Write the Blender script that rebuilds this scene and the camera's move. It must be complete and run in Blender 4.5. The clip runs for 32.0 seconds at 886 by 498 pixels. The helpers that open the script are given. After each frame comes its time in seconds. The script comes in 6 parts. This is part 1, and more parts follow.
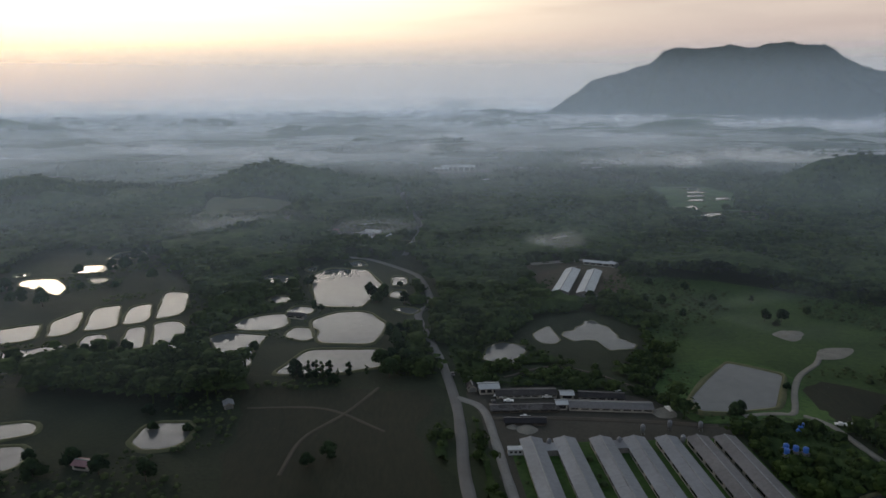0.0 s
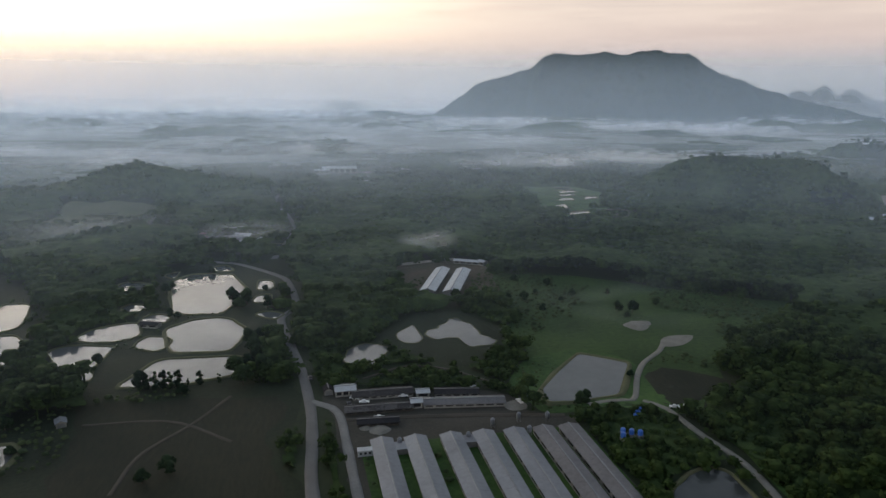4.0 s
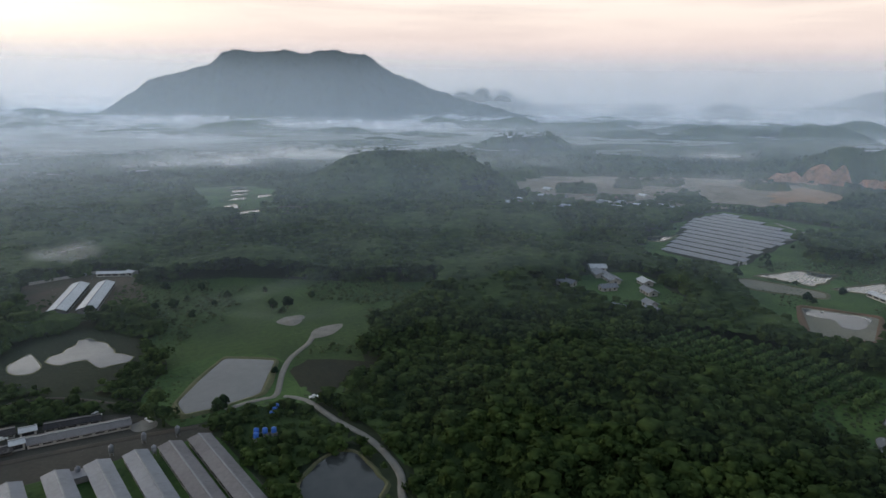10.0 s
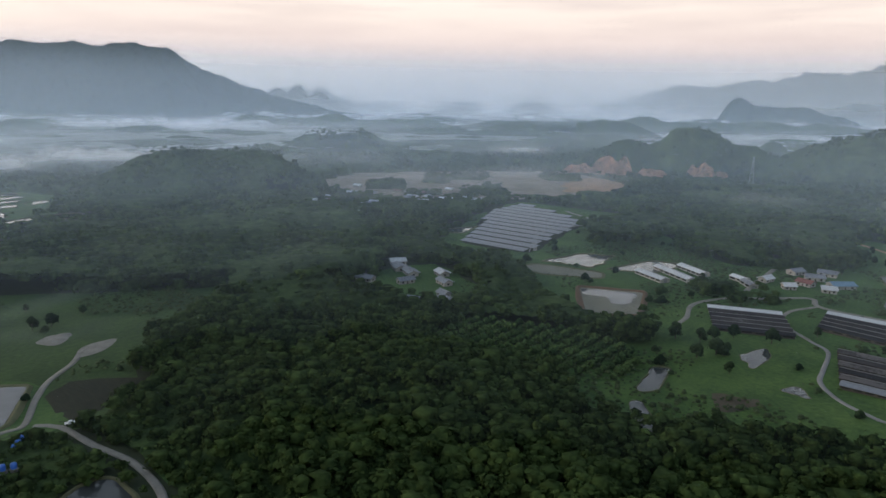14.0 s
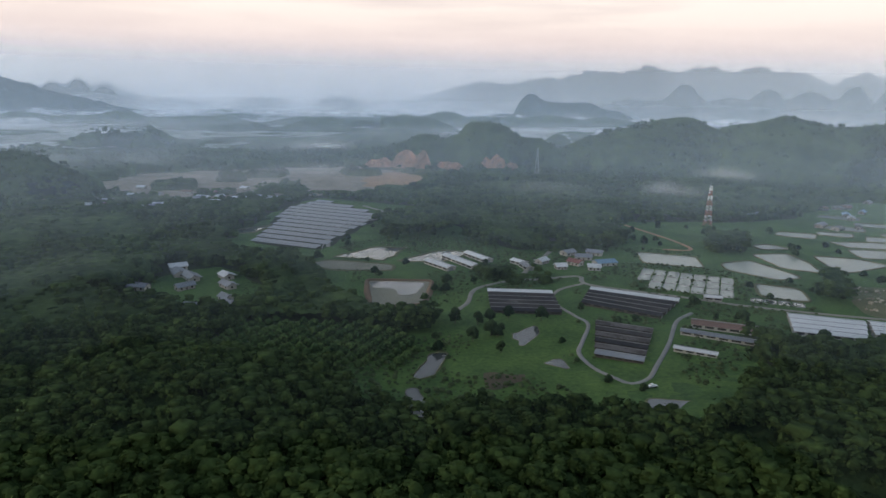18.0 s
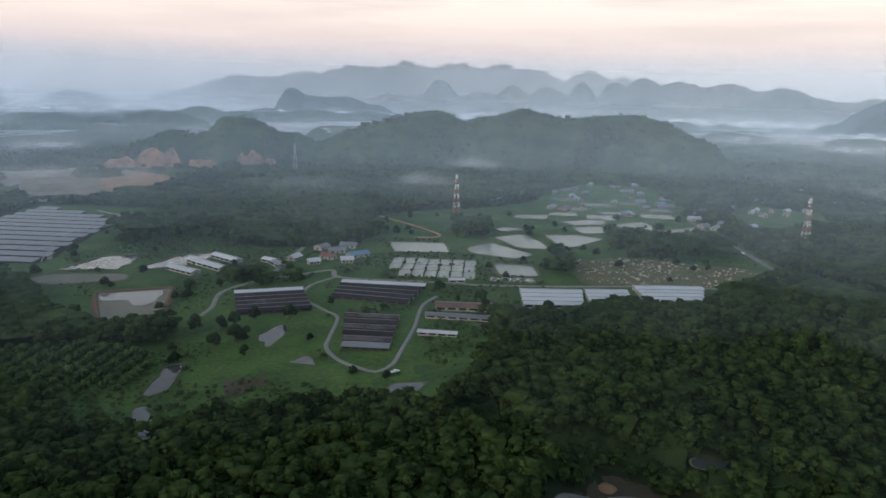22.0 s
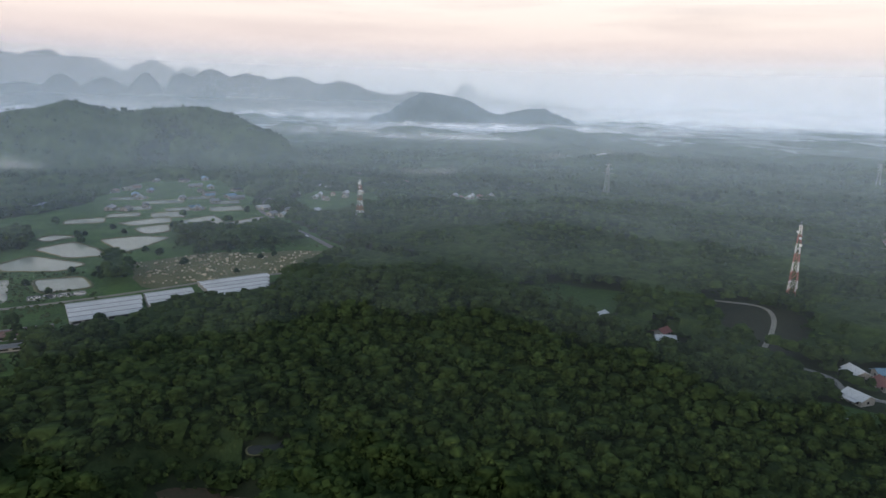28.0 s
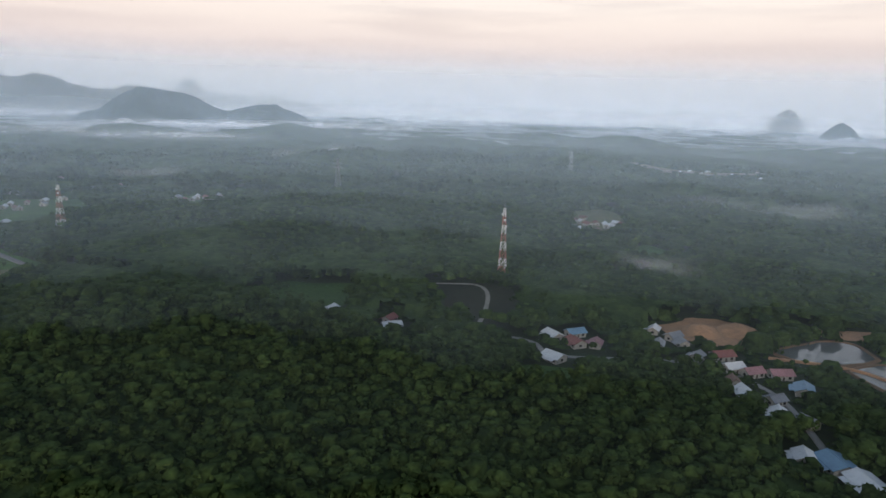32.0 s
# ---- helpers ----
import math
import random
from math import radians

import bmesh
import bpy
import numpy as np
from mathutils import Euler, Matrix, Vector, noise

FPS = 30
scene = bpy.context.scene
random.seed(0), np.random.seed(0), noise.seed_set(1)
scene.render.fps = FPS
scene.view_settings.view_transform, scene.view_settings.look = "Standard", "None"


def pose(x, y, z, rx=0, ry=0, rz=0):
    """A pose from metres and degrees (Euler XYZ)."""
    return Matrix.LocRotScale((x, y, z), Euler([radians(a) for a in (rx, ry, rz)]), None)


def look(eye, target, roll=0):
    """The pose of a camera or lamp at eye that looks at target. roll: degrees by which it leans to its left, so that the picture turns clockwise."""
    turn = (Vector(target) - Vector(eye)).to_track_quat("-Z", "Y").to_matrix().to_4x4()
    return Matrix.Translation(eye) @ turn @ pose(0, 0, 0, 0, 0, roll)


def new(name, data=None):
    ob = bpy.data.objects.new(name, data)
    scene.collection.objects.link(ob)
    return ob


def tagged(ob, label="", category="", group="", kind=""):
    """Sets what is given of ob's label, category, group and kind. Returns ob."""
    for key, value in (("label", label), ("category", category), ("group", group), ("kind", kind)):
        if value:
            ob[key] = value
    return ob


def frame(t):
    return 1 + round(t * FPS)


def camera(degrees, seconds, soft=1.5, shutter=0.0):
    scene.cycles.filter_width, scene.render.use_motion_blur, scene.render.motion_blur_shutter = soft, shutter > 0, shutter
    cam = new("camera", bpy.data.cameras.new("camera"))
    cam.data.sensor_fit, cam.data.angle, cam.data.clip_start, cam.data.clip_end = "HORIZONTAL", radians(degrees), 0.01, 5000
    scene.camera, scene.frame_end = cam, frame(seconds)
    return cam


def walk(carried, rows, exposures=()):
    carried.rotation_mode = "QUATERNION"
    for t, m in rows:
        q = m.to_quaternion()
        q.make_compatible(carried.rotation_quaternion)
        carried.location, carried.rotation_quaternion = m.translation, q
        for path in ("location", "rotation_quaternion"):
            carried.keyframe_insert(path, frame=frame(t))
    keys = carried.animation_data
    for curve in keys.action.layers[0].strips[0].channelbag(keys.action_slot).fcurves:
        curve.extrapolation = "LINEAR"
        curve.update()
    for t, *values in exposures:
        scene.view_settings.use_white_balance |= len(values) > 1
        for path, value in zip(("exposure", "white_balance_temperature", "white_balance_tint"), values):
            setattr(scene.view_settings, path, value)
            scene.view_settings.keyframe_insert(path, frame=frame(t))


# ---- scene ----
cam = camera(66.0, 32.0)
METRES, EYE, TILT, LEAN, TURN = 162.6, 144.0, -2.6, -0.2, -3.3
ROWS = [
    (0.0, 0.0, 0.0, 0.0, -0.11, -10.36, 0.6),
    (0.5, 0.0106, 0.0, -0.0006, -0.89, -10.35, 0.56),
    (1.0, 0.0243, 0.0003, -0.0011, -1.68, -10.32, 0.53),
    (1.5, 0.0386, 0.0008, -0.0019, -2.51, -10.31, 0.46),
    (2.0, 0.0554, 0.0007, -0.0029, -3.39, -10.28, 0.41),
    (2.5, 0.0715, 0.0008, -0.0035, -4.34, -10.28, 0.36),
    (4.5, 0.1381, -0.0014, -0.0101, -10.94, -10.26, 0.26),
    (5.0, 0.1558, -0.003, -0.0115, -12.83, -10.26, 0.29),
    (5.5, 0.1764, -0.0044, -0.0132, -14.96, -10.28, 0.34),
    (6.0, 0.1941, -0.0069, -0.0144, -17.33, -10.29, 0.39),
    (6.5, 0.2135, -0.0088, -0.0168, -19.9, -10.3, 0.42),
    (7.0, 0.2297, -0.0123, -0.0169, -22.1, -10.35, 0.44),
    (7.5, 0.2491, -0.0168, -0.019, -24.52, -10.36, 0.49),
    (8.0, 0.2665, -0.0217, -0.02, -26.6, -10.4, 0.53),
    (8.5, 0.2832, -0.0268, -0.0196, -28.52, -10.47, 0.55),
    (9.0, 0.302, -0.0323, -0.0203, -30.33, -10.52, 0.61),
    (9.5, 0.3194, -0.0403, -0.0216, -32.18, -10.56, 0.65),
    (10.0, 0.3369, -0.0477, -0.022, -34.01, -10.61, 0.69),
    (10.5, 0.354, -0.0562, -0.0237, -35.86, -10.66, 0.71),
    (11.0, 0.3704, -0.0638, -0.0246, -37.68, -10.72, 0.73),
    (11.5, 0.3881, -0.0733, -0.0244, -39.49, -10.8, 0.8),
    (12.0, 0.4039, -0.0825, -0.0256, -41.33, -10.86, 0.84),
    (12.5, 0.4196, -0.0933, -0.0267, -43.13, -10.9, 0.87),
    (13.0, 0.4359, -0.1032, -0.0288, -44.94, -10.95, 0.89),
    (13.5, 0.4524, -0.1136, -0.0312, -46.73, -11.0, 0.92),
    (14.0, 0.468, -0.1247, -0.0337, -48.6, -11.03, 0.97),
    (14.5, 0.4833, -0.1354, -0.0357, -50.8, -11.11, 0.98),
    (16.5, 0.5356, -0.1898, -0.0413, -58.46, -11.39, 1.15),
    (17.0, 0.5471, -0.2038, -0.0422, -60.3, -11.48, 1.2),
    (17.5, 0.5584, -0.2178, -0.0437, -62.28, -11.56, 1.23),
    (18.0, 0.5685, -0.2312, -0.0448, -64.1, -11.66, 1.23),
    (18.5, 0.5786, -0.246, -0.0462, -66.21, -11.72, 1.27),
    (19.0, 0.5874, -0.2596, -0.0478, -68.39, -11.81, 1.25),
    (19.5, 0.5966, -0.2738, -0.0492, -70.49, -11.92, 1.29),
    (20.0, 0.6038, -0.2874, -0.0499, -72.44, -12.02, 1.28),
    (20.5, 0.6112, -0.3014, -0.051, -74.65, -12.13, 1.28),
    (21.0, 0.6186, -0.3148, -0.0525, -77.24, -12.25, 1.31),
    (21.5, 0.6236, -0.3277, -0.0535, -80.31, -12.39, 1.29),
    (22.0, 0.6289, -0.3403, -0.0535, -83.17, -12.54, 1.27),
    (22.5, 0.632, -0.3528, -0.0542, -86.03, -12.64, 1.24),
    (23.0, 0.6353, -0.3656, -0.0556, -88.84, -12.74, 1.2),
    (23.5, 0.6387, -0.3779, -0.0555, -91.68, -12.88, 1.18),
    (24.0, 0.6416, -0.3896, -0.0564, -94.49, -12.99, 1.12),
    (24.5, 0.6447, -0.402, -0.057, -97.3, -13.1, 1.1),
    (25.0, 0.6453, -0.4141, -0.0578, -100.1, -13.2, 1.03),
    (25.5, 0.6457, -0.4258, -0.0586, -102.92, -13.32, 0.97),
    (27.5, 0.6415, -0.4724, -0.0625, -114.21, -13.73, 0.78),
    (28.0, 0.6397, -0.4828, -0.0636, -117.06, -13.81, 0.7),
    (28.5, 0.6375, -0.492, -0.0654, -119.69, -13.86, 0.6),
    (29.0, 0.634, -0.5024, -0.0663, -121.82, -13.92, 0.56),
    (29.5, 0.6308, -0.5133, -0.0673, -124.15, -13.99, 0.49),
    (30.0, 0.6265, -0.5225, -0.0683, -127.04, -14.04, 0.38),
    (30.5, 0.6217, -0.532, -0.0691, -129.89, -14.1, 0.3),
    (31.0, 0.617, -0.5408, -0.0704, -132.57, -14.13, 0.17),
    (31.5, 0.6123, -0.5508, -0.0698, -135.52, -14.23, 0.05),
    (32.0, 0.6077, -0.5598, -0.0715, -138.61, -14.26, -0.08),
]
walk(cam, [(t, pose(0, 0, EYE, TILT, LEAN, TURN) @ pose(METRES * x, METRES * y, METRES * z, 90 + pitch, roll, yaw)) for t, x, y, z, yaw, pitch, roll in ROWS],
     [(0.0, -0.50, 7150, 12), (6.0, -0.08, 7000, 12), (13.0, 0.09, 6850, 11), (19.0, 0.12, 6720, 11), (28.0, 0.06, 6700, 12), (32.0, -0.04, 6700, 12)])

# ---- light ----
SUN_AZ, SUN_EL = 30.0, 6.0          # degrees left of +y, above the horizon
scene.cycles.transparent_max_bounces = 48
sun_dir = Vector((-math.sin(radians(SUN_AZ)) * math.cos(radians(SUN_EL)), math.cos(radians(SUN_AZ)) * math.cos(radians(SUN_EL)), math.sin(radians(SUN_EL))))


def make_world():
    w = bpy.data.worlds.new("dawn_sky")
    scene.world = w
    w.use_nodes = True
    nt = w.node_tree
    nt.nodes.clear()
    N, L = nt.nodes.new, nt.links.new
    out, bg = N("ShaderNodeOutputWorld"), N("ShaderNodeBackground")
    tc, sep = N("ShaderNodeTexCoord"), N("ShaderNodeSeparateXYZ")
    L(tc.outputs["Generated"], sep.inputs[0])
    ramp = N("ShaderNodeValToRGB")
    stops = [(0.0, (0.47, 0.51, 0.57)), (0.03, (0.54, 0.55, 0.60)), (0.06, (0.76, 0.65, 0.67)), (0.11, (0.93, 0.82, 0.78)), (0.19, (1.0, 0.96, 0.90)),
             (0.30, (0.70, 0.76, 0.82)), (0.55, (0.33, 0.43, 0.55)), (1.0, (0.17, 0.27, 0.42))]
    e = ramp.color_ramp.elements
    e[0].position, e[0].color = stops[0][0], (*stops[0][1], 1)
    e[1].position, e[1].color = stops[-1][0], (*stops[-1][1], 1)
    for p, c in stops[1:-1]:
        k = e.new(p)
        k.color = (*c, 1)
    L(sep.outputs[2], ramp.inputs[0])
    # warm glow round the place where the sun comes up
    dot = N("ShaderNodeVectorMath")
    dot.operation = "DOT_PRODUCT"
    dot.inputs[1].default_value = sun_dir
    L(tc.outputs["Generated"], dot.inputs[0])
    mr = N("ShaderNodeMapRange")
    mr.inputs[1].default_value, mr.inputs[2].default_value = 0.55, 1.0
    L(dot.outputs["Value"], mr.inputs[0])
    pw = N("ShaderNodeMath")
    pw.operation = "POWER"
    pw.inputs[1].default_value = 2.0
    L(mr.outputs[0], pw.inputs[0])
    el = N("ShaderNodeMapRange")       # the glow fades into the haze low down
    el.inputs[1].default_value, el.inputs[2].default_value = 0.02, 0.19
    L(sep.outputs[2], el.inputs[0])
    gl = N("ShaderNodeMath")
    gl.operation = "MULTIPLY"
    L(pw.outputs[0], gl.inputs[0])
    L(el.outputs[0], gl.inputs[1])
    glow = N("ShaderNodeMix")
    glow.data_type, glow.blend_type = "RGBA", "ADD"
    high = N("ShaderNodeMapRange")     # and turns from yellow to white higher up
    high.inputs[1].default_value, high.inputs[2].default_value = 0.13, 0.30
    L(sep.outputs[2], high.inputs[0])
    tone = N("ShaderNodeMix")
    tone.data_type = "RGBA"
    tone.inputs[6].default_value, tone.inputs[7].default_value = (3.2, 2.7, 1.75, 1), (2.3, 2.25, 2.15, 1)
    L(high.outputs[0], tone.inputs[0])
    L(tone.outputs[2], glow.inputs[7])
    L(gl.outputs[0], glow.inputs[0])
    L(ramp.outputs[0], glow.inputs[6])
    # thin streaks of cloud
    mp, nz, cr = N("ShaderNodeMapping"), N("ShaderNodeTexNoise"), N("ShaderNodeValToRGB")
    mp.inputs["Scale"].default_value = (2.2, 2.2, 26)
    nz.inputs["Scale"].default_value, nz.inputs["Detail"].default_value = 1.6, 5
    cr.color_ramp.elements[0].position, cr.color_ramp.elements[1].position = 0.46, 0.68
    cr.color_ramp.elements[0].color, cr.color_ramp.elements[1].color = (1, 1, 1, 1), (0.74, 0.72, 0.76, 1)
    L(tc.outputs["Generated"], mp.inputs[0])
    L(mp.outputs[0], nz.inputs[0])
    L(nz.outputs[0], cr.inputs[0])
    cl = N("ShaderNodeMix")
    cl.data_type, cl.blend_type = "RGBA", "MULTIPLY"
    L(el.outputs[0], cl.inputs[0])
    L(glow.outputs[2], cl.inputs[6])
    L(cr.outputs[0], cl.inputs[7])
    sky = N("ShaderNodeTexSky")
    sky.sky_type, sky.sun_disc = "NISHITA", False
    sky.sun_elevation, sky.sun_rotation = radians(SUN_EL), radians(-SUN_AZ)
    add = N("ShaderNodeMix")
    add.data_type, add.blend_type = "RGBA", "ADD"
    add.inputs[0].default_value = 0.02
    L(cl.outputs[2], add.inputs[6])
    L(sky.outputs[0], add.inputs[7])
    L(add.outputs[2], bg.inputs[0])
    bg.inputs[1].default_value = 1.0
    L(bg.outputs[0], out.inputs[0])


make_world()
sun = new("sun", bpy.data.lights.new("sun", "SUN"))
sun.data.energy, sun.data.angle, sun.data.color = 1.0, radians(18), (1.0, 0.82, 0.62)
sun.matrix_world = look(sun_dir * 100, (0, 0, 0))

# ---- materials ----
MATS = {}


def mat(name, c1, c2=None, rough=0.9, scale=0.3, fine=3.0, bump=0.0, metal=0.0, spec=0.3, island=0.0, obj=0.0, stretch=(1, 1, 1), c3=None, ior=1.45, leafy=0.0):
    """A surface with two colours mixed by noise at two scales, in metres of the world."""
    m = bpy.data.materials.new(name)
    m.use_nodes = True
    nt = m.node_tree
    N, L = nt.nodes.new, nt.links.new
    b = nt.nodes["Principled BSDF"]
    b.inputs["Roughness"].default_value, b.inputs["Metallic"].default_value = rough, metal
    b.inputs["Specular IOR Level"].default_value = spec
    b.inputs["IOR"].default_value = ior
    c2 = c2 or tuple(v * 0.75 for v in c1)
    geo, mp = N("ShaderNodeNewGeometry"), N("ShaderNodeMapping")
    mp.inputs["Scale"].default_value = stretch
    L(geo.outputs["Position"], mp.inputs[0])
    big, small = N("ShaderNodeTexNoise"), N("ShaderNodeTexNoise")
    big.inputs["Scale"].default_value, big.inputs["Detail"].default_value = scale, 4
    small.inputs["Scale"].default_value, small.inputs["Detail"].default_value = fine, 3
    L(mp.outputs[0], big.inputs[0])
    L(mp.outputs[0], small.inputs[0])
    ov = N("ShaderNodeMath")
    ov.operation = "MULTIPLY_ADD"
    ov.inputs[1].default_value, ov.inputs[2].default_value = 0.45, 0.0
    L(small.outputs[0], ov.inputs[0])
    sm = N("ShaderNodeMath")
    sm.operation = "MULTIPLY_ADD"
    sm.inputs[1].default_value = 0.55
    L(big.outputs[0], sm.inputs[0])
    L(ov.outputs[0], sm.inputs[2])
    fac = sm.outputs[0]
    for amount, node, socket in ((island, geo, "Random Per Island"), (obj, N("ShaderNodeObjectInfo"), "Random")):
        if amount:
            k = N("ShaderNodeMath")
            k.operation = "MULTIPLY_ADD"
            k.inputs[1].default_value = amount
            L(node.outputs[socket], k.inputs[0])
            L(fac, k.inputs[2])
            j = N("ShaderNodeMath")
            j.operation = "SUBTRACT"
            j.inputs[1].default_value = amount / 2
            L(k.outputs[0], j.inputs[0])
            fac = j.outputs[0]
    r = N("ShaderNodeValToRGB")
    r.color_ramp.elements[0].position, r.color_ramp.elements[1].position = 0.32, 0.68
    r.color_ramp.elements[0].color, r.color_ramp.elements[1].color = (*c1, 1), (*c2, 1)
    if c3:
        k = r.color_ramp.elements.new(0.77)
        k.color = (*c3, 1)
    L(fac, r.inputs[0])
    L(r.outputs[0], b.inputs["Base Color"])
    if bump:
        bp = N("ShaderNodeBump")
        bp.inputs["Distance"].default_value = bump
        L(fac, bp.inputs["Height"])
        L(bp.outputs[0], b.inputs["Normal"])
    if leafy:      # light that shines through leaves
        t, x = N("ShaderNodeBsdfTranslucent"), N("ShaderNodeMixShader")
        x.inputs[0].default_value = leafy
        L(r.outputs[0], t.inputs[0])
        L(b.outputs[0], x.inputs[1])
        L(t.outputs[0], x.inputs[2])
        L(x.outputs[0], nt.nodes["Material Output"].inputs[0])
    MATS[name] = m
    return m


mat("scrub", (0.024, 0.040, 0.017), (0.055, 0.075, 0.030), rough=0.9, scale=0.03, fine=0.4, island=0.3, spec=0.1)
mat("track", (0.075, 0.062, 0.05), (0.045, 0.042, 0.033), scale=0.1, fine=1.2, bump=0.05)
mat("soil", (0.012, 0.022, 0.010), (0.026, 0.038, 0.016), scale=0.012, fine=0.25, bump=0.6)
mat("leaf", (0.012, 0.024, 0.009), (0.062, 0.100, 0.030), rough=0.9, scale=0.055, fine=0.4, island=0.10, c3=(0.155, 0.190, 0.044), spec=0.05, leafy=0.28)
mat("leaf_far", (0.014, 0.028, 0.014), (0.046, 0.070, 0.030), rough=0.9, scale=0.010, fine=0.08, island=0.12, spec=0.05, leafy=0.4)
mat("canopy", (0.009, 0.019, 0.009), (0.054, 0.084, 0.029), rough=0.95, scale=0.02, fine=0.13, spec=0.04, bump=5.0)
mat("leaf_tree", (0.014, 0.030, 0.015), (0.036, 0.062, 0.026), rough=0.9, scale=0.1, fine=0.9, obj=0.5, island=0.1, spec=0.06, leafy=0.35)
mat("leaf_orchard", (0.026, 0.052, 0.017), (0.052, 0.086, 0.028), rough=0.9, scale=0.1, fine=0.9, obj=0.4, spec=0.08)
mat("bark", (0.10, 0.08, 0.06), (0.05, 0.04, 0.03), scale=0.8, fine=6, bump=0.05)
mat("meadow", (0.012, 0.034, 0.009), (0.046, 0.088, 0.019), scale=0.022, fine=0.35, bump=0.6, c3=(0.056, 0.092, 0.028))
mat("rough_grass", (0.015, 0.046, 0.011), (0.060, 0.118, 0.026), scale=0.035, fine=0.4, bump=0.6, c3=(0.095, 0.120, 0.042))
mat("pasture", (0.006, 0.013, 0.006), (0.020, 0.030, 0.013), scale=0.03, fine=0.5, bump=0.5, c3=(0.036, 0.038, 0.020))
mat("tall_grass", (0.017, 0.052, 0.010), (0.072, 0.128, 0.026), scale=0.045, fine=0.4, bump=0.6, c3=(0.085, 0.096, 0.034))
mat("crop", (0.007, 0.011, 0.005), (0.024, 0.026, 0.013), scale=0.022, fine=0.6, bump=0.3, stretch=(1, 0.25, 1), c3=(0.046, 0.034, 0.022))
mat("dry_grass", (0.125, 0.115, 0.060), (0.062, 0.080, 0.036), scale=0.05, fine=0.5, bump=0.3)
mat("bank", (0.070, 0.085, 0.035), (0.11, 0.10, 0.06), scale=0.08, fine=0.8, bump=0.3)
mat("bank_red", (0.15, 0.085, 0.055), (0.085, 0.070, 0.042), scale=0.06, fine=0.7, bump=0.3)
mat("mud", (0.20, 0.19, 0.15), (0.12, 0.12, 0.09), scale=0.05, fine=0.5, bump=0.15)
mat("earth_red", (0.090, 0.060, 0.044), (0.045, 0.050, 0.028), scale=0.05, fine=0.6, bump=0.4)
mat("earth_orange", (0.34, 0.19, 0.105), (0.19, 0.12, 0.075), scale=0.05, fine=0.4, bump=0.5)
mat("pale_ground", (0.27, 0.215, 0.175), (0.085, 0.085, 0.06), scale=0.02, fine=0.09, bump=0.4)
mat("asphalt", (0.16, 0.155, 0.15), (0.12, 0.115, 0.11), scale=0.15, fine=2.0, bump=0.02)
mat("gravel", (0.23, 0.215, 0.19), (0.14, 0.135, 0.115), scale=0.15, fine=1.5, bump=0.05)
mat("yard_earth", (0.062, 0.056, 0.046), (0.036, 0.036, 0.029), scale=0.06, fine=0.6, bump=0.1)
mat("concrete", (0.23, 0.225, 0.215), (0.15, 0.145, 0.14), scale=0.1, fine=1.2, bump=0.02)
mat("water", (0.10, 0.105, 0.105), (0.075, 0.08, 0.082), rough=0.03, scale=0.02, fine=0.2, spec=0.5, ior=1.33)
mat("water_pale", (0.20, 0.225, 0.20), (0.15, 0.17, 0.15), rough=0.22, scale=0.02, fine=0.2, spec=0.4, ior=1.33)
mat("water_dark", (0.05, 0.055, 0.055), (0.035, 0.04, 0.04), rough=0.06, scale=0.03, fine=0.2, spec=0.5, ior=1.33)
mat("roof_zinc", (0.20, 0.215, 0.24), (0.14, 0.15, 0.17), rough=0.5, scale=0.06, fine=0.6, metal=0.3, spec=0.4, obj=0.3)
mat("roof_worn", (0.17, 0.165, 0.17), (0.11, 0.105, 0.108), rough=0.6, scale=0.08, fine=0.7, metal=0.2, spec=0.3)
mat("roof_white", (0.50, 0.52, 0.54), (0.36, 0.38, 0.40), rough=0.5, scale=0.06, fine=0.6, spec=0.4, obj=0.25)
mat("roof_dark", (0.020, 0.020, 0.024), (0.048, 0.044, 0.044), rough=0.8, scale=0.12, fine=0.9, spec=0.15, obj=0.5, c3=(0.095, 0.09, 0.09))
mat("roof_brown", (0.16, 0.095, 0.075), (0.10, 0.065, 0.055), rough=0.6, scale=0.08, fine=0.7)
mat("roof_red", (0.19, 0.075, 0.065), (0.13, 0.055, 0.05), rough=0.6, scale=0.1, fine=0.8)
mat("roof_pink", (0.26, 0.14, 0.155), (0.18, 0.10, 0.11), rough=0.6, scale=0.1, fine=0.8)
mat("roof_blue", (0.12, 0.22, 0.31), (0.09, 0.16, 0.24), rough=0.5, scale=0.1, fine=0.8)
mat("plaster", (0.36, 0.345, 0.32), (0.24, 0.23, 0.21), scale=0.3, fine=2, bump=0.01)
mat("opening", (0.03, 0.03, 0.035), (0.02, 0.02, 0.02), rough=0.2, spec=0.5)
mat("timber", (0.085, 0.072, 0.06), (0.05, 0.045, 0.04), scale=0.4, fine=4)
mat("blue_plastic", (0.03, 0.14, 0.50), (0.025, 0.11, 0.40), rough=0.35, scale=0.4, fine=3, spec=0.5)
mat("blue_tarp", (0.06, 0.17, 0.42), (0.05, 0.13, 0.34), rough=0.5, scale=0.3, fine=2)
mat("steel", (0.26, 0.27, 0.28), (0.18, 0.19, 0.20), rough=0.5, scale=0.5, fine=4, metal=0.6)
mat("mast_red", (0.36, 0.12, 0.09), (0.29, 0.10, 0.08), rough=0.55, scale=0.5, fine=4)
mat("mast_white", (0.75, 0.74, 0.72), (0.62, 0.61, 0.60), rough=0.55, scale=0.5, fine=4)
mat("solar_glass", (0.11, 0.12, 0.15), (0.085, 0.095, 0.12), rough=0.32, scale=0.1, fine=0.7, spec=0.4)
mat("car_white", (0.75, 0.75, 0.75), (0.66, 0.66, 0.66), rough=0.3, spec=0.5)
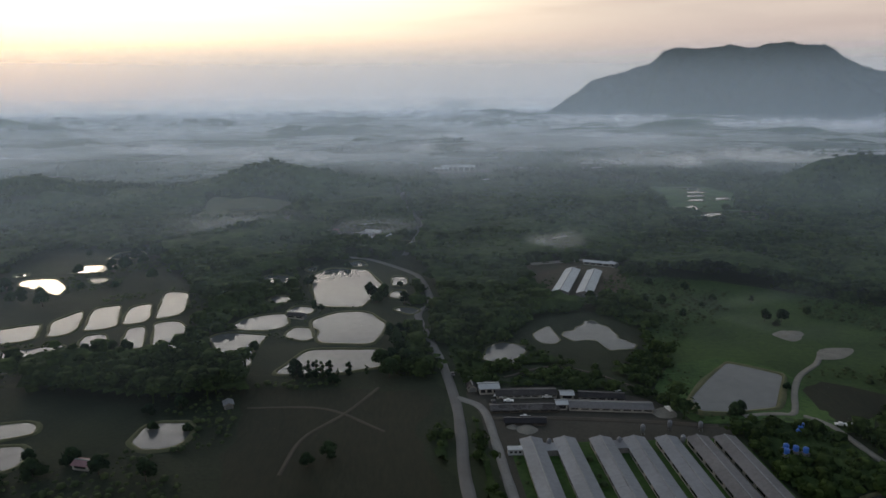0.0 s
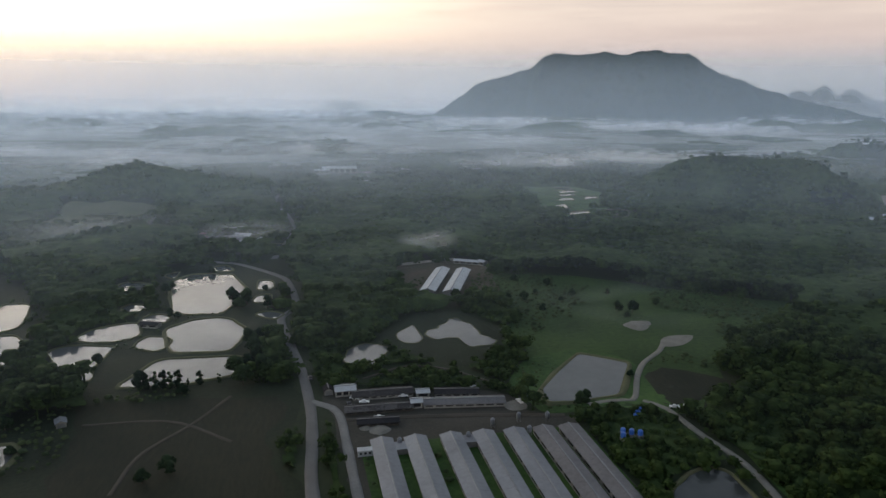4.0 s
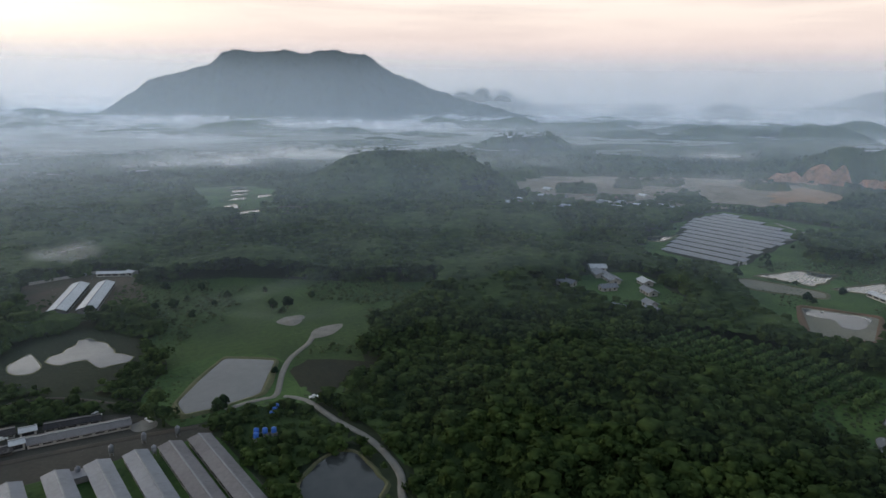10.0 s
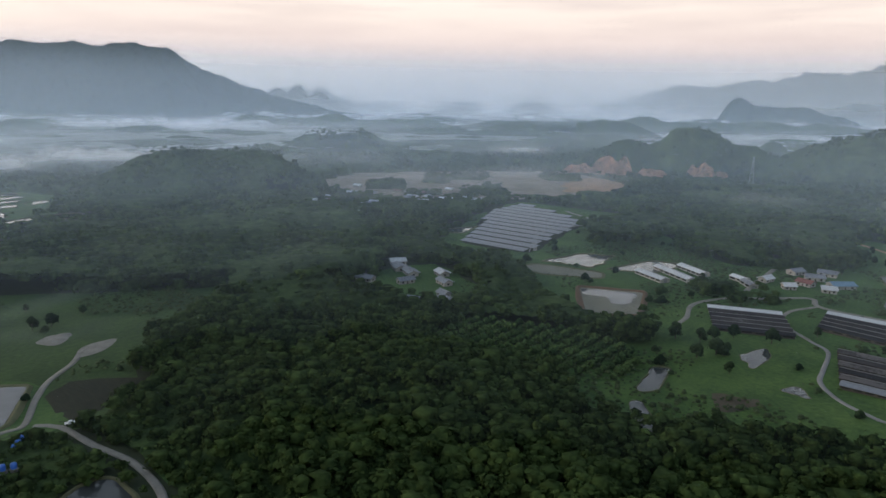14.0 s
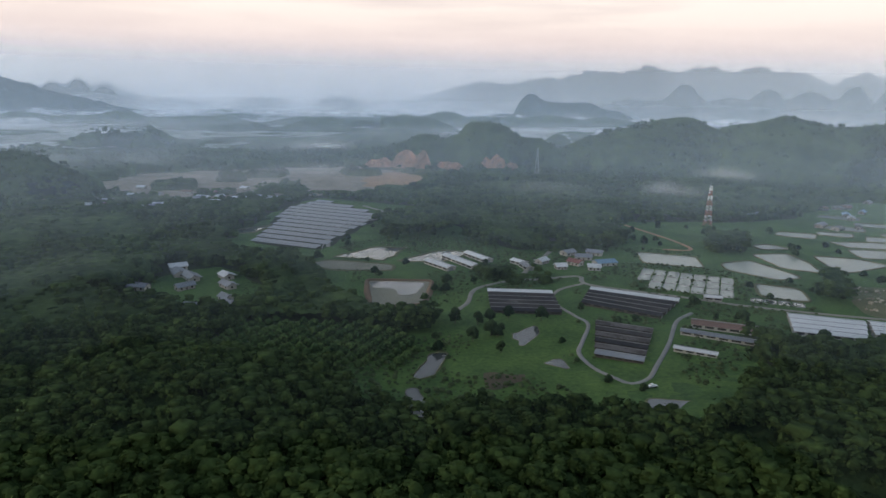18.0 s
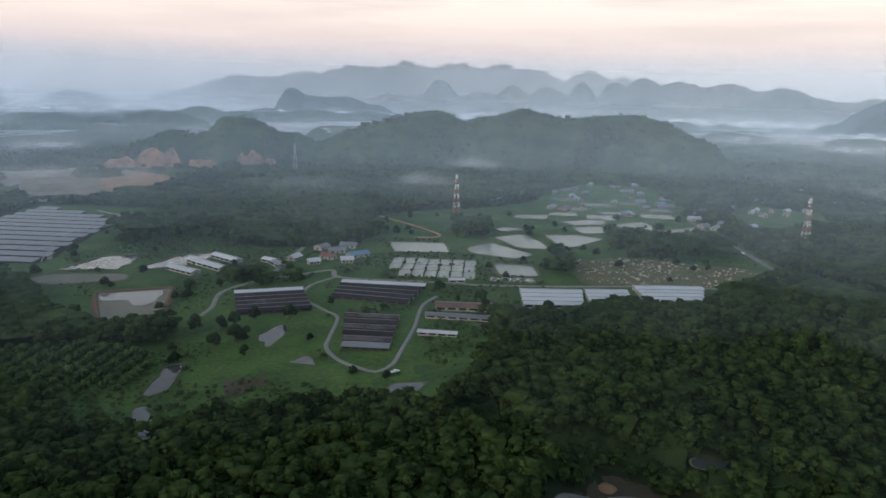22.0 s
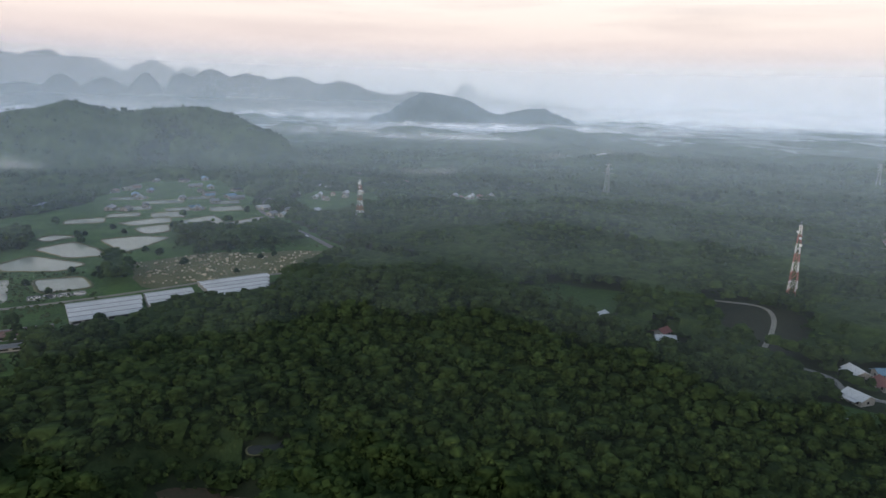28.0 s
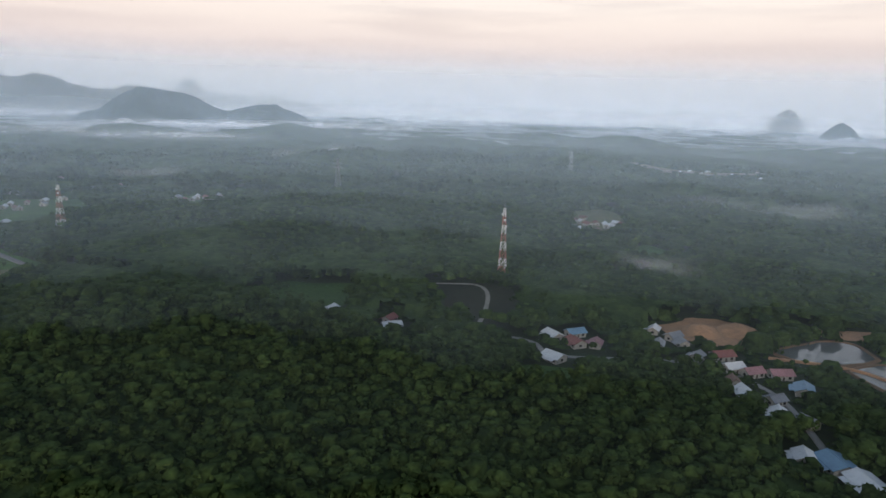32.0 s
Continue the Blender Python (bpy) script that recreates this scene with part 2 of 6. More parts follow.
mat("car_dark", (0.06, 0.06, 0.07), (0.04, 0.04, 0.05), rough=0.3, spec=0.5)
mat("rubber", (0.02, 0.02, 0.02), (0.03, 0.03, 0.03))
mat("mountain_wood", (0.010, 0.020, 0.016), (0.020, 0.032, 0.024), rough=0.95, scale=0.012, fine=0.09, bump=2.0, spec=0.03)
mat("limestone", (0.42, 0.20, 0.13), (0.075, 0.065, 0.045), scale=0.035, fine=0.16, bump=1.8)
mat("stone_pale", (0.42, 0.37, 0.29), (0.22, 0.19, 0.14), scale=0.4, fine=2, obj=0.7)


class Mist:
    """A thin sheet of droplets that scatter light back and forward, with a share of its area covered; builds the nodes for that share."""

    def __init__(self, name, colour):
        m = bpy.data.materials.new(name)
        m.use_nodes = True
        MATS[name] = m
        nt = self.nt = m.node_tree
        nt.nodes.remove(nt.nodes["Principled BSDF"])
        d, t, x = (nt.nodes.new(k) for k in ("ShaderNodeBsdfDiffuse", "ShaderNodeBsdfTranslucent", "ShaderNodeAddShader"))
        for k in (d, t):
            k.inputs[0].default_value = (*colour, 1)
        nt.links.new(d.outputs[0], x.inputs[0])
        nt.links.new(t.outputs[0], x.inputs[1])
        clear, self.mix = nt.nodes.new("ShaderNodeBsdfTransparent"), nt.nodes.new("ShaderNodeMixShader")
        nt.links.new(clear.outputs[0], self.mix.inputs[1])
        nt.links.new(x.outputs[0], self.mix.inputs[2])
        nt.links.new(self.mix.outputs[0], nt.nodes["Material Output"].inputs[0])
        self.place = nt.nodes.new("ShaderNodeNewGeometry").outputs["Position"]

    def math(self, how, a, b):
        k = self.nt.nodes.new("ShaderNodeMath")
        k.operation = how
        for socket, v in zip(k.inputs, (a, b)):
            if isinstance(v, (int, float)):
                socket.default_value = v
            else:
                self.nt.links.new(v, socket)
        return k.outputs[0]

    def ramp(self, v, a, b, to_a=0.0, to_b=1.0):
        k = self.nt.nodes.new("ShaderNodeMapRange")
        k.interpolation_type = "SMOOTHSTEP"
        for socket, value in zip(k.inputs[1:5], (a, b, to_a, to_b)):
            socket.default_value = value
        self.nt.links.new(v, k.inputs[0])
        return k.outputs[0]

    def noise(self, stretch, shift=(0, 0, 0), detail=4):
        mp, nz = self.nt.nodes.new("ShaderNodeMapping"), self.nt.nodes.new("ShaderNodeTexNoise")
        mp.inputs["Scale"].default_value, mp.inputs["Location"].default_value = stretch, shift
        nz.inputs["Scale"].default_value, nz.inputs["Detail"].default_value = 1.0, detail
        self.nt.links.new(self.place, mp.inputs[0])
        self.nt.links.new(mp.outputs[0], nz.inputs[0])
        return nz.outputs[0]

    def split(self, v):
        k = self.nt.nodes.new("ShaderNodeSeparateXYZ")
        self.nt.links.new(v, k.inputs[0])
        return k.outputs

    def cover(self, share):
        self.nt.links.new(share, self.mix.inputs[0])


def fog_material(name, colour, most, seed):
    """A thin level layer of fog: wisps with clear gaps, thicker away from the near hills."""
    m = Mist(name, colour)
    wisps = m.math("ADD", m.math("MULTIPLY", m.noise((0.0014, 0.0022, 0.01), (seed * 1.7, seed * 0.9, 0), 3), 0.70), m.math("MULTIPLY", m.noise((0.005, 0.007, 0.02), (seed * 1.7, seed * 0.9, 0), 2), 0.30))
    d = m.nt.nodes.new("ShaderNodeVectorMath")
    d.operation = "DISTANCE"
    d.inputs[1].default_value = (350, -500, 0)
    m.nt.links.new(m.place, d.inputs[0])
    m.cover(m.math("MULTIPLY", m.ramp(wisps, 0.38, 0.66, 0.0, most), m.ramp(d.outputs["Value"], 1150, 2450)))


def haze_material(name, colour, high, fall, top, foot, low, deep, seed, uneven):
    """An upright veil: fine haze that thins with height and towards its foot, over ground mist."""
    m = Mist(name, colour)
    z = m.math("MAXIMUM", m.split(m.place)[2], 0.0)
    share = m.math("MULTIPLY", m.math("MULTIPLY", m.math("EXPONENT", m.math("DIVIDE", z, -fall), 0), high), m.math("MULTIPLY", m.ramp(z, 0.55 * top, top, 1.0, 0.0), m.math("MINIMUM", m.math("DIVIDE", z, foot), 1.0)))
    if low:
        ground = m.math("MULTIPLY", m.math("EXPONENT", m.math("MULTIPLY", m.math("POWER", m.math("DIVIDE", z, deep), 1.4), -1.0), 0), low)
        patchy = m.ramp(m.noise((0.005, 0.005, 0.02), (seed * 3.1, seed, 0)), 0.5 - 0.25 * uneven - 0.05, 0.5 + 0.25 * uneven + 0.05, 1 - uneven, 1 + 0.3 * uneven)
        share = m.math("ADD", share, m.math("MULTIPLY", ground, patchy))
    m.cover(share)


def bank_material(name, colour, most):
    """A bank of fog, ragged above, thinning towards its ends."""
    m = Mist(name, colour)
    tc = m.nt.nodes.new("ShaderNodeTexCoord")
    u, _, h = m.split(tc.outputs["Generated"])[:3]
    ends = m.math("MULTIPLY", m.ramp(u, 0.0, 0.35), m.ramp(u, 0.65, 1.0, 1.0, 0.0))
    crest = m.math("ADD", h, m.math("MULTIPLY", m.math("SUBTRACT", m.noise((0.012, 0.012, 0.03), (0, 0, 0), 5), 0.5), 1.6))
    body = m.math("MULTIPLY", m.ramp(crest, 0.1, 0.8, 1.0, 0.0), m.ramp(h, 0.0, 0.4))
    m.cover(m.math("MULTIPLY", m.math("MULTIPLY", ends, body), most))


for k in range(1, 10):
    bank_material("bank_%d" % k, (0.60, 0.61, 0.65), 0.055 * k)
FOG = [(6, 0.60), (13, 0.55), (21, 0.48), (30, 0.34), (40, 0.20)]      # height, share covered where it is thickest
for k, (z, most) in enumerate(FOG):
    fog_material("fog_%d" % z, (0.59, 0.59, 0.61), most, k)

# ---- helpers ----


def mesh_of(name, verts, faces, material, smooth=False):
    me = bpy.data.meshes.new(name)
    me.from_pydata([tuple(v) for v in verts], [], [tuple(f) for f in faces])
    me.materials.append(MATS[material])
    if smooth:
        me.polygons.foreach_set("use_smooth", [True] * len(me.polygons))
    me.update()
    return me


def fast_mesh(name, verts, tris, material, smooth=False):
    """A mesh from numpy arrays of corners and of triangles or quads."""
    verts, tris = np.ascontiguousarray(verts, np.float32), np.ascontiguousarray(tris, np.int32)
    k = tris.shape[1]
    me = bpy.data.meshes.new(name)
    me.vertices.add(len(verts))
    me.vertices.foreach_set("co", verts.ravel())
    me.loops.add(tris.size)
    me.loops.foreach_set("vertex_index", tris.ravel())
    me.polygons.add(len(tris))
    me.polygons.foreach_set("loop_start", np.arange(0, tris.size, k, dtype=np.int32))
    me.polygons.foreach_set("loop_total", np.full(len(tris), k, dtype=np.int32))
    if smooth:
        me.polygons.foreach_set("use_smooth", np.ones(len(tris), dtype=bool))
    me.materials.append(MATS[material])
    me.update(calc_edges=True)
    me.validate()
    return me


def part(name, me, parent, label=""):
    """A mesh, or the mesh of a bmesh, as one part under a thing or a part."""
    ob = new(name, me)
    ob.parent = parent
    return tagged(ob, label) if label else ob


def empty(name, m, label, category, group="", kind=""):
    ob = new(name)
    ob.empty_display_size = 0.5
    ob.matrix_world = m
    return tagged(ob, label, category, group, kind)


def join(*pieces):
    verts, faces = [], []
    for v, f in pieces:
        n = len(verts)
        verts += list(v)
        faces += [tuple(i + n for i in q) for q in f]
    return verts, faces


def box(x0, y0, z0, x1, y1, z1):
    v = [(x, y, z) for z in (z0, z1) for x, y in ((x0, y0), (x1, y0), (x1, y1), (x0, y1))]
    return v, [(3, 2, 1, 0), (4, 5, 6, 7), (0, 1, 5, 4), (1, 2, 6, 5), (2, 3, 7, 6), (3, 0, 4, 7)]


def beam(a, b, w):
    """A square bar from a to b."""
    a, b = Vector(a), Vector(b)
    d = (b - a).normalized()
    s = d.cross(Vector((0, 0, 1)) if abs(d.z) < 0.9 else Vector((1, 0, 0))).normalized() * w / 2
    u = d.cross(s).normalized() * w / 2
    v = [p + k for p in (a, b) for k in (s + u, s - u, -s - u, -s + u)]
    return v, [(0, 1, 2, 3), (7, 6, 5, 4), (0, 4, 5, 1), (1, 5, 6, 2), (2, 6, 7, 3), (3, 7, 4, 0)]


def tube(r0, r1, z0, z1, n=12, x=0.0, y=0.0):
    v = [(x + r * math.cos(2 * math.pi * i / n), y + r * math.sin(2 * math.pi * i / n), z) for r, z in ((r0, z0), (r1, z1)) for i in range(n)]
    f = [(i, (i + 1) % n, n + (i + 1) % n, n + i) for i in range(n)]
    return v, f + [tuple(range(n - 1, -1, -1)), tuple(range(n, 2 * n))]


# ---- the lie of the land ----
# low rises: x, y, height, reach
RISES = [(295, 165, 12, 55), (365, -115, 15, 75), (440, -262, 24, 85), (600, -470, 8, 120), (690, -640, 13, 150), (440, -600, 6, 110), (230, 30, 5, 60),
         (-154, 988, 22, 75), (-215, 960, 24, 80), (-400, 918, 12, 100), (-490, 877, 22, 70), (-59, 998, 8, 100), (273, 961, 8, 110), (160, 262, 3, 16),
         (2852, 1129, 45, 240), (3006, 667, 40, 260), (2168, 2117, 50, 260), (1161, -1288, 8, 220), (447, -1657, 10, 110), (907, -1474, 8, 180)]
HOLLOW = (318, -118, 12, 24)        # a dug-out hollow in the wooded hill
CX, CY = 60.0, -40.0


def land(x, y):
    """Height of the ground."""
    x, y = np.asarray(x, float), np.asarray(y, float)
    z = np.zeros(np.broadcast(x, y).shape)
    for a, b, h, r in RISES:
        z = z + h * np.exp(-((x - a) ** 2 + (y - b) ** 2) / r ** 2)
    a, b, h, r = HOLLOW
    z = z - h * np.exp(-(((x - a) ** 2 + (y - b) ** 2) / r ** 2) ** 2)
    far = np.clip((np.hypot(x - CX, y - CY) - 1150) / 1300, 0, 1)
    z = z + far * (19 * np.sin(x / 170 + 1.3 * np.sin(y / 240)) * np.sin(y / 210 + 0.7 * np.sin(x / 310)) + 6 * np.sin(x / 67 + y / 91)
                   + 13 * np.sin(x / 119 - y / 170 + 1.1 * np.sin(y / 150)) * np.sin(y / 88 + 0.9 * np.sin(x / 140)))
    return np.maximum(z, -2.0)


def smooth_line(pts, step=4.0):
    """A rounded line through the points."""
    pts = [np.array(p, float) for p in pts]
    q = [2 * pts[0] - pts[1], *pts, 2 * pts[-1] - pts[-2]]
    out = []
    for i in range(1, len(q) - 2):
        n = max(2, int(np.linalg.norm(q[i + 1] - q[i]) / step))
        for k in range(n):
            t = k / n
            out.append(0.5 * (2 * q[i] + (q[i + 1] - q[i - 1]) * t + (2 * q[i - 1] - 5 * q[i] + 4 * q[i + 1] - q[i + 2]) * t * t
                              + (3 * q[i] - q[i - 1] - 3 * q[i + 1] + q[i + 2]) * t ** 3))
    return np.array(out + [pts[-1]])


def rounded(pts, cut=0.22, rounds=2):
    """A closed outline with its corners cut round."""
    p = np.array(pts, float)
    for _ in range(rounds):
        nxt = np.roll(p, -1, axis=0)
        p = np.stack([p + (nxt - p) * cut, p + (nxt - p) * (1 - cut)], 1).reshape(-1, 2)
    return p


def inside(x, y, poly):
    poly = np.asarray(poly, float)
    c = np.zeros(np.shape(x), bool)
    j = len(poly) - 1
    for i in range(len(poly)):
        (xi, yi), (xj, yj) = poly[i], poly[j]
        if yi != yj:
            c ^= ((yi > y) != (yj > y)) & (x < (xj - xi) * (y - yi) / (yj - yi) + xi)
        j = i
    return c


def soft(pts, r):
    """A closed outline with its corners rounded over r metres."""
    p = np.array(pts, float)
    out = []
    for i in range(len(p)):
        a, b, c = p[i - 1], p[i], p[(i + 1) % len(p)]
        u, w = a - b, c - b
        lu, lw = np.linalg.norm(u), np.linalg.norm(w)
        k1, k2 = b + u / lu * min(r, 0.4 * lu), b + w / lw * min(r, 0.4 * lw)
        out += [k1 * (1 - t) ** 2 + 2 * b * t * (1 - t) + k2 * t * t for t in (0, 0.33, 0.67, 1)]
    return np.array(out)


OPEN = []        # outlines kept free of the wood
FIELDS = []      # of these, the grown-over ones
WET = []         # outlines of water
LANES = []       # roads: line and half width


def patch(name, outline, material, label, category, lift=0.15, wavy=4.5, free=True, cell=9.0):
    """A sheet of other ground cover, laid on the land, with an uneven edge."""
    o = soft(outline, 9)
    o = np.vstack([o[i] + (o[(i + 1) % len(o)] - o[i]) * np.arange(k)[:, None] / k for i in range(len(o)) for k in (max(1, int(np.linalg.norm(o[(i + 1) % len(o)] - o[i]) / 9)),)])
    c = o.mean(0)
    if wavy:
        o = o + (o - c) / (np.linalg.norm(o - c, axis=1)[:, None] + 1e-6) * np.array([(noise.noise(Vector((p[0] * 0.035, p[1] * 0.035, 3))) * 2.2 + noise.noise(Vector((p[0] * 0.11, p[1] * 0.11, 5)))) * wavy for p in o])[:, None]
    bm = bmesh.new()
    bm.faces.new([bm.verts.new((p[0], p[1], 0)) for p in o])
    for axis in (0, 1):
        lo, hi = o[:, axis].min(), o[:, axis].max()
        step = max(cell, (hi - lo) / 40)
        for v in np.arange(lo + step, hi, step):
            co, no = [0, 0, 0], [0, 0, 0]
            co[axis], no[axis] = v, 1
            bmesh.ops.bisect_plane(bm, geom=bm.verts[:] + bm.edges[:] + bm.faces[:], plane_co=co, plane_no=no)
    bmesh.ops.triangulate(bm, faces=bm.faces[:])
    for v in bm.verts:
        v.co.z = float(land(v.co.x, v.co.y)) + lift
    bm.normal_update()
    if bm.faces and sum(f.normal.z for f in bm.faces) < 0:
        bmesh.ops.reverse_faces(bm, faces=bm.faces[:])
    me = bpy.data.meshes.new(name)
    bm.to_mesh(me)
    bm.free()
    me.materials.append(MATS[material])
    ob = tagged(new(name, me), label, category, kind="structure")
    if free:
        OPEN.append(o)
    if name == "field" and material in ("rough_grass", "tall_grass", "pasture", "meadow") or material in ("earth_red", "crop"):
        FIELDS.append(o)
    return ob


def pond(outline, label, water="water", bank="bank", rim=3.0, height=0.9, level=0.25, ragged=0.0, cut=0.11):
    """Water in a low earth bank."""
    o = soft(outline, 60 * cut)
    o = np.vstack([o[i] + (o[(i + 1) % len(o)] - o[i]) * np.arange(k)[:, None] / k for i in range(len(o)) for k in (max(1, int(np.linalg.norm(o[(i + 1) % len(o)] - o[i]) / 6)),)])
    o = o + np.array([(noise.noise(Vector((q[0] * 0.13, q[1] * 0.13, 1))), noise.noise(Vector((q[0] * 0.13, q[1] * 0.13, 7)))) for q in o]) * (1.1 if cut > 0.1 else 0.15)
    c = o.mean(0)
    if ragged:
        o = o + (o - c) * np.array([noise.noise(Vector((p[0] * 0.2, p[1] * 0.2, 9))) * ragged for p in o])[:, None]
    z0 = float(land(*c))
    n = len(o)
    bm = bmesh.new()
    f = bm.faces.new([bm.verts.new((p[0], p[1], z0 + level)) for p in o])
    f.normal_update()
    if f.normal.z < 0:
        f.normal_flip()
    bmesh.ops.triangulate(bm, faces=bm.faces[:])
    me = bpy.data.meshes.new("pond")
    bm.to_mesh(me)
    bm.free()
    me.materials.append(MATS[water])
    ob = tagged(new("pond", me), label, "pond", kind="structure")
    d = (o - c) / (np.linalg.norm(o - c, axis=1)[:, None] + 1e-6)
    rings = [(0.15, level - 0.25), (-0.35 * rim * 0.4, height * 0.8), (-rim * 0.55, height), (-rim, 0.0)]
    v, q = [], []
    for k, (off, z) in enumerate(rings):
        for i, p in enumerate(o):
            w = p - d[i] * off * (1 if off > 0 else 1)
            j = 0.25 * noise.noise(Vector((w[0] * 0.3, w[1] * 0.3, k)))
            v.append((w[0], w[1], z0 + z + (j * height if k in (1, 2) else 0)))
    for k in range(len(rings) - 1):
        q += [(k * n + i, k * n + (i + 1) % n, (k + 1) * n + (i + 1) % n, (k + 1) * n + i) for i in range(n)]
    part("bank", mesh_of("bank", v, q, bank, True), ob)
    WET.append(o + d * rim)
    return ob


def road(name, pts, width, material, label, lift=0.35, crown=0.12, category="road"):
    """A strip with a crowned top and sloping verges along a rounded line."""
    p = smooth_line(pts)
    t = np.gradient(p, axis=0)
    t /= np.linalg.norm(t, axis=1)[:, None]
    s = np.stack([-t[:, 1], t[:, 0]], 1)
    v, q = [], []
    prof = [(-0.5, 0.0), (-0.47, 1.0), (-0.2, 1.4), (0.2, 1.4), (0.47, 1.0), (0.5, 0.0)]
    for i, (a, b) in enumerate(zip(p, s)):
        z = float(land(*a))
        wob = 1 + 0.12 * noise.noise(Vector((a[0] * 0.1, a[1] * 0.1, 5)))
        for u, k in prof:
            w = a + b * u * width * wob
            v.append((w[0], w[1], max(z, float(land(*w))) + lift * k - (0.2 if k == 0 else 0)))
    m = len(prof)
    for i in range(len(p) - 1):
        q += [(i * m + k + 1, i * m + k, (i + 1) * m + k, (i + 1) * m + k + 1) for k in range(m - 1)]
    LANES.append((p, width / 2 + 1.5))
    return tagged(new(name, mesh_of(name, v, q, material, True)), label, category, kind="structure")


def make_ground():
    r = [0.0]
    while r[-1] < 5600:
        r.append(r[-1] + (8 if r[-1] < 720 else max(8, r[-1] * 0.018)))
    r = np.array([0.3] + r[1:])
    n = 440
    a = np.arange(n) * 2 * math.pi / n
    x, y = CX + r[:, None] * np.cos(a), CY + r[:, None] * np.sin(a)
    z = land(x, y)
    v = np.stack([x, y, z], -1).reshape(-1, 3)
    i = np.arange(len(r) - 1)[:, None] * n + np.arange(n)[None]
    j = np.arange(len(r) - 1)[:, None] * n + (np.arange(n)[None] + 1) % n
    q = np.stack([i, i + n, j + n, j], -1).reshape(-1, 4)
    v = np.vstack([v, [[CX, CY, float(land(CX, CY))]]])
    me = fast_mesh("ground", v, q, "soil", True)
    return tagged(new("ground", me), "dark green scrub and bare soil of the valley floor", "ground", kind="structure")


ground = make_ground()

# ---- hills and mountains ----
HILLS = []


def value_noise(x, y, scale, seed):
    r = np.random.RandomState(seed).rand(64, 64)
    u, w = x / scale, y / scale
    i, j = np.floor(u).astype(int), np.floor(w).astype(int)
    a, b = u - i, w - j
    a, b = a * a * (3 - 2 * a), b * b * (3 - 2 * b)
    g = lambda p, s: r[p % 64, s % 64]
    return (g(i, j) * (1 - a) + g(i + 1, j) * a) * (1 - b) + (g(i, j + 1) * (1 - a) + g(i + 1, j + 1) * a) * b


def hill_height(peaks, x, y, steep, ca, sa):
    z = np.zeros(np.shape(x))
    for px, py, h, r, deep in peaks:
        u, w = (x - px) * ca + (y - py) * sa, -(x - px) * sa + (y - py) * ca
        d = np.sqrt((u / r) ** 2 + (w / deep) ** 2)
        z = z + np.maximum((h + 30) * (1 - np.clip(d, 0, 2) ** steep), 0) ** 7
    return z ** (1 / 7) - 30


def hill(name, label, peaks, deep, steep=1.8, spread=1.7, rough=4.0, res=66, crowns=True, category="hill"):
    """A wooded hill of several tops (x, y, height, half width), long across the line of sight."""
    p = np.array(peaks, float)
    mid = p[:, :2].mean(0)
    view = (mid - (CX, CY)) / np.linalg.norm(mid - (CX, CY))
    ca, sa = view[1], -view[0]          # u runs across the view
    tops = [(a, b, h, r * spread, deep) for a, b, h, r in peaks]
    u = (p[:, 0] - mid[0]) * ca + (p[:, 1] - mid[1]) * sa
    w = -(p[:, 0] - mid[0]) * sa + (p[:, 1] - mid[1]) * ca
    rr = p[:, 3] * spread
    gu = np.linspace((u - rr).min(), (u + rr).max(), int(res * 1.8))
    gw = np.linspace(w.min() - deep, w.max() + deep, res)
    U, W = np.meshgrid(gu, gw, indexing="ij")
    X, Y = mid[0] + U * ca - W * sa, mid[1] + U * sa + W * ca
    Z = hill_height(tops, X, Y, steep, ca, sa)
    if rough:
        k = 1.0 / (rough * 9)
        Z = Z + rough * np.array([noise.turbulence(Vector((x * k, y * k, 0.3)), 4, False) - 0.6 for x, y in zip(X.ravel(), Y.ravel())]).reshape(Z.shape)
        Z = Z + rough * 0.9 * (value_noise(X, Y, 26, 3) - 0.5) * (Z > 0)
    nu, nw = U.shape
    i = (np.arange(nu - 1)[:, None] * nw + np.arange(nw - 1)[None]).ravel()
    q = np.stack([i, i + nw, i + nw + 1, i + 1], 1)
    keep = (Z.ravel()[q] > -15).any(1)
    v = np.stack([X, Y, Z], -1).reshape(-1, 3)
    q = q[keep]
    used = np.unique(q)
    remap = np.zeros(len(v), int)
    remap[used] = np.arange(len(used))
    ob = tagged(new(name, fast_mesh(name, v[used], remap[q], "mountain_wood", True)), label, category)
    if crowns:
        HILLS.append(lambda x, y: hill_height(tops, x, y, steep, ca, sa))
    return ob


def ridge_height(X, Y, mid, ca, sa, us, ws, hs, deep):
    """A crest line with a given profile; slopes with spurs and gullies fall away from it on both sides."""
    U, W = (X - mid[0]) * ca + (Y - mid[1]) * sa, -(X - mid[0]) * sa + (Y - mid[1]) * ca
    ext = 0.12 * (us[-1] - us[0])
    prof = np.interp(U, np.r_[us[0] - ext, us, us[-1] + ext], np.r_[-30, hs, -30])
    top = hs.max()
    t = np.abs(W - np.interp(U, us, ws)) / (deep * (0.5 + 0.5 * np.clip(prof / top, 0, 1)))
    spur = 0.30 * (value_noise(U, W, 0.55 * deep, 3) - 0.5) + 0.16 * (value_noise(U, W * 0.6, 0.2 * deep, 4) - 0.5)
    return (prof + 30) * (1 - np.clip(t, 0, 2) ** 1.5 * (1 + spur)) - 30 + spur * np.minimum(t * 2, 1) * 0.5 * np.maximum(prof, 0)


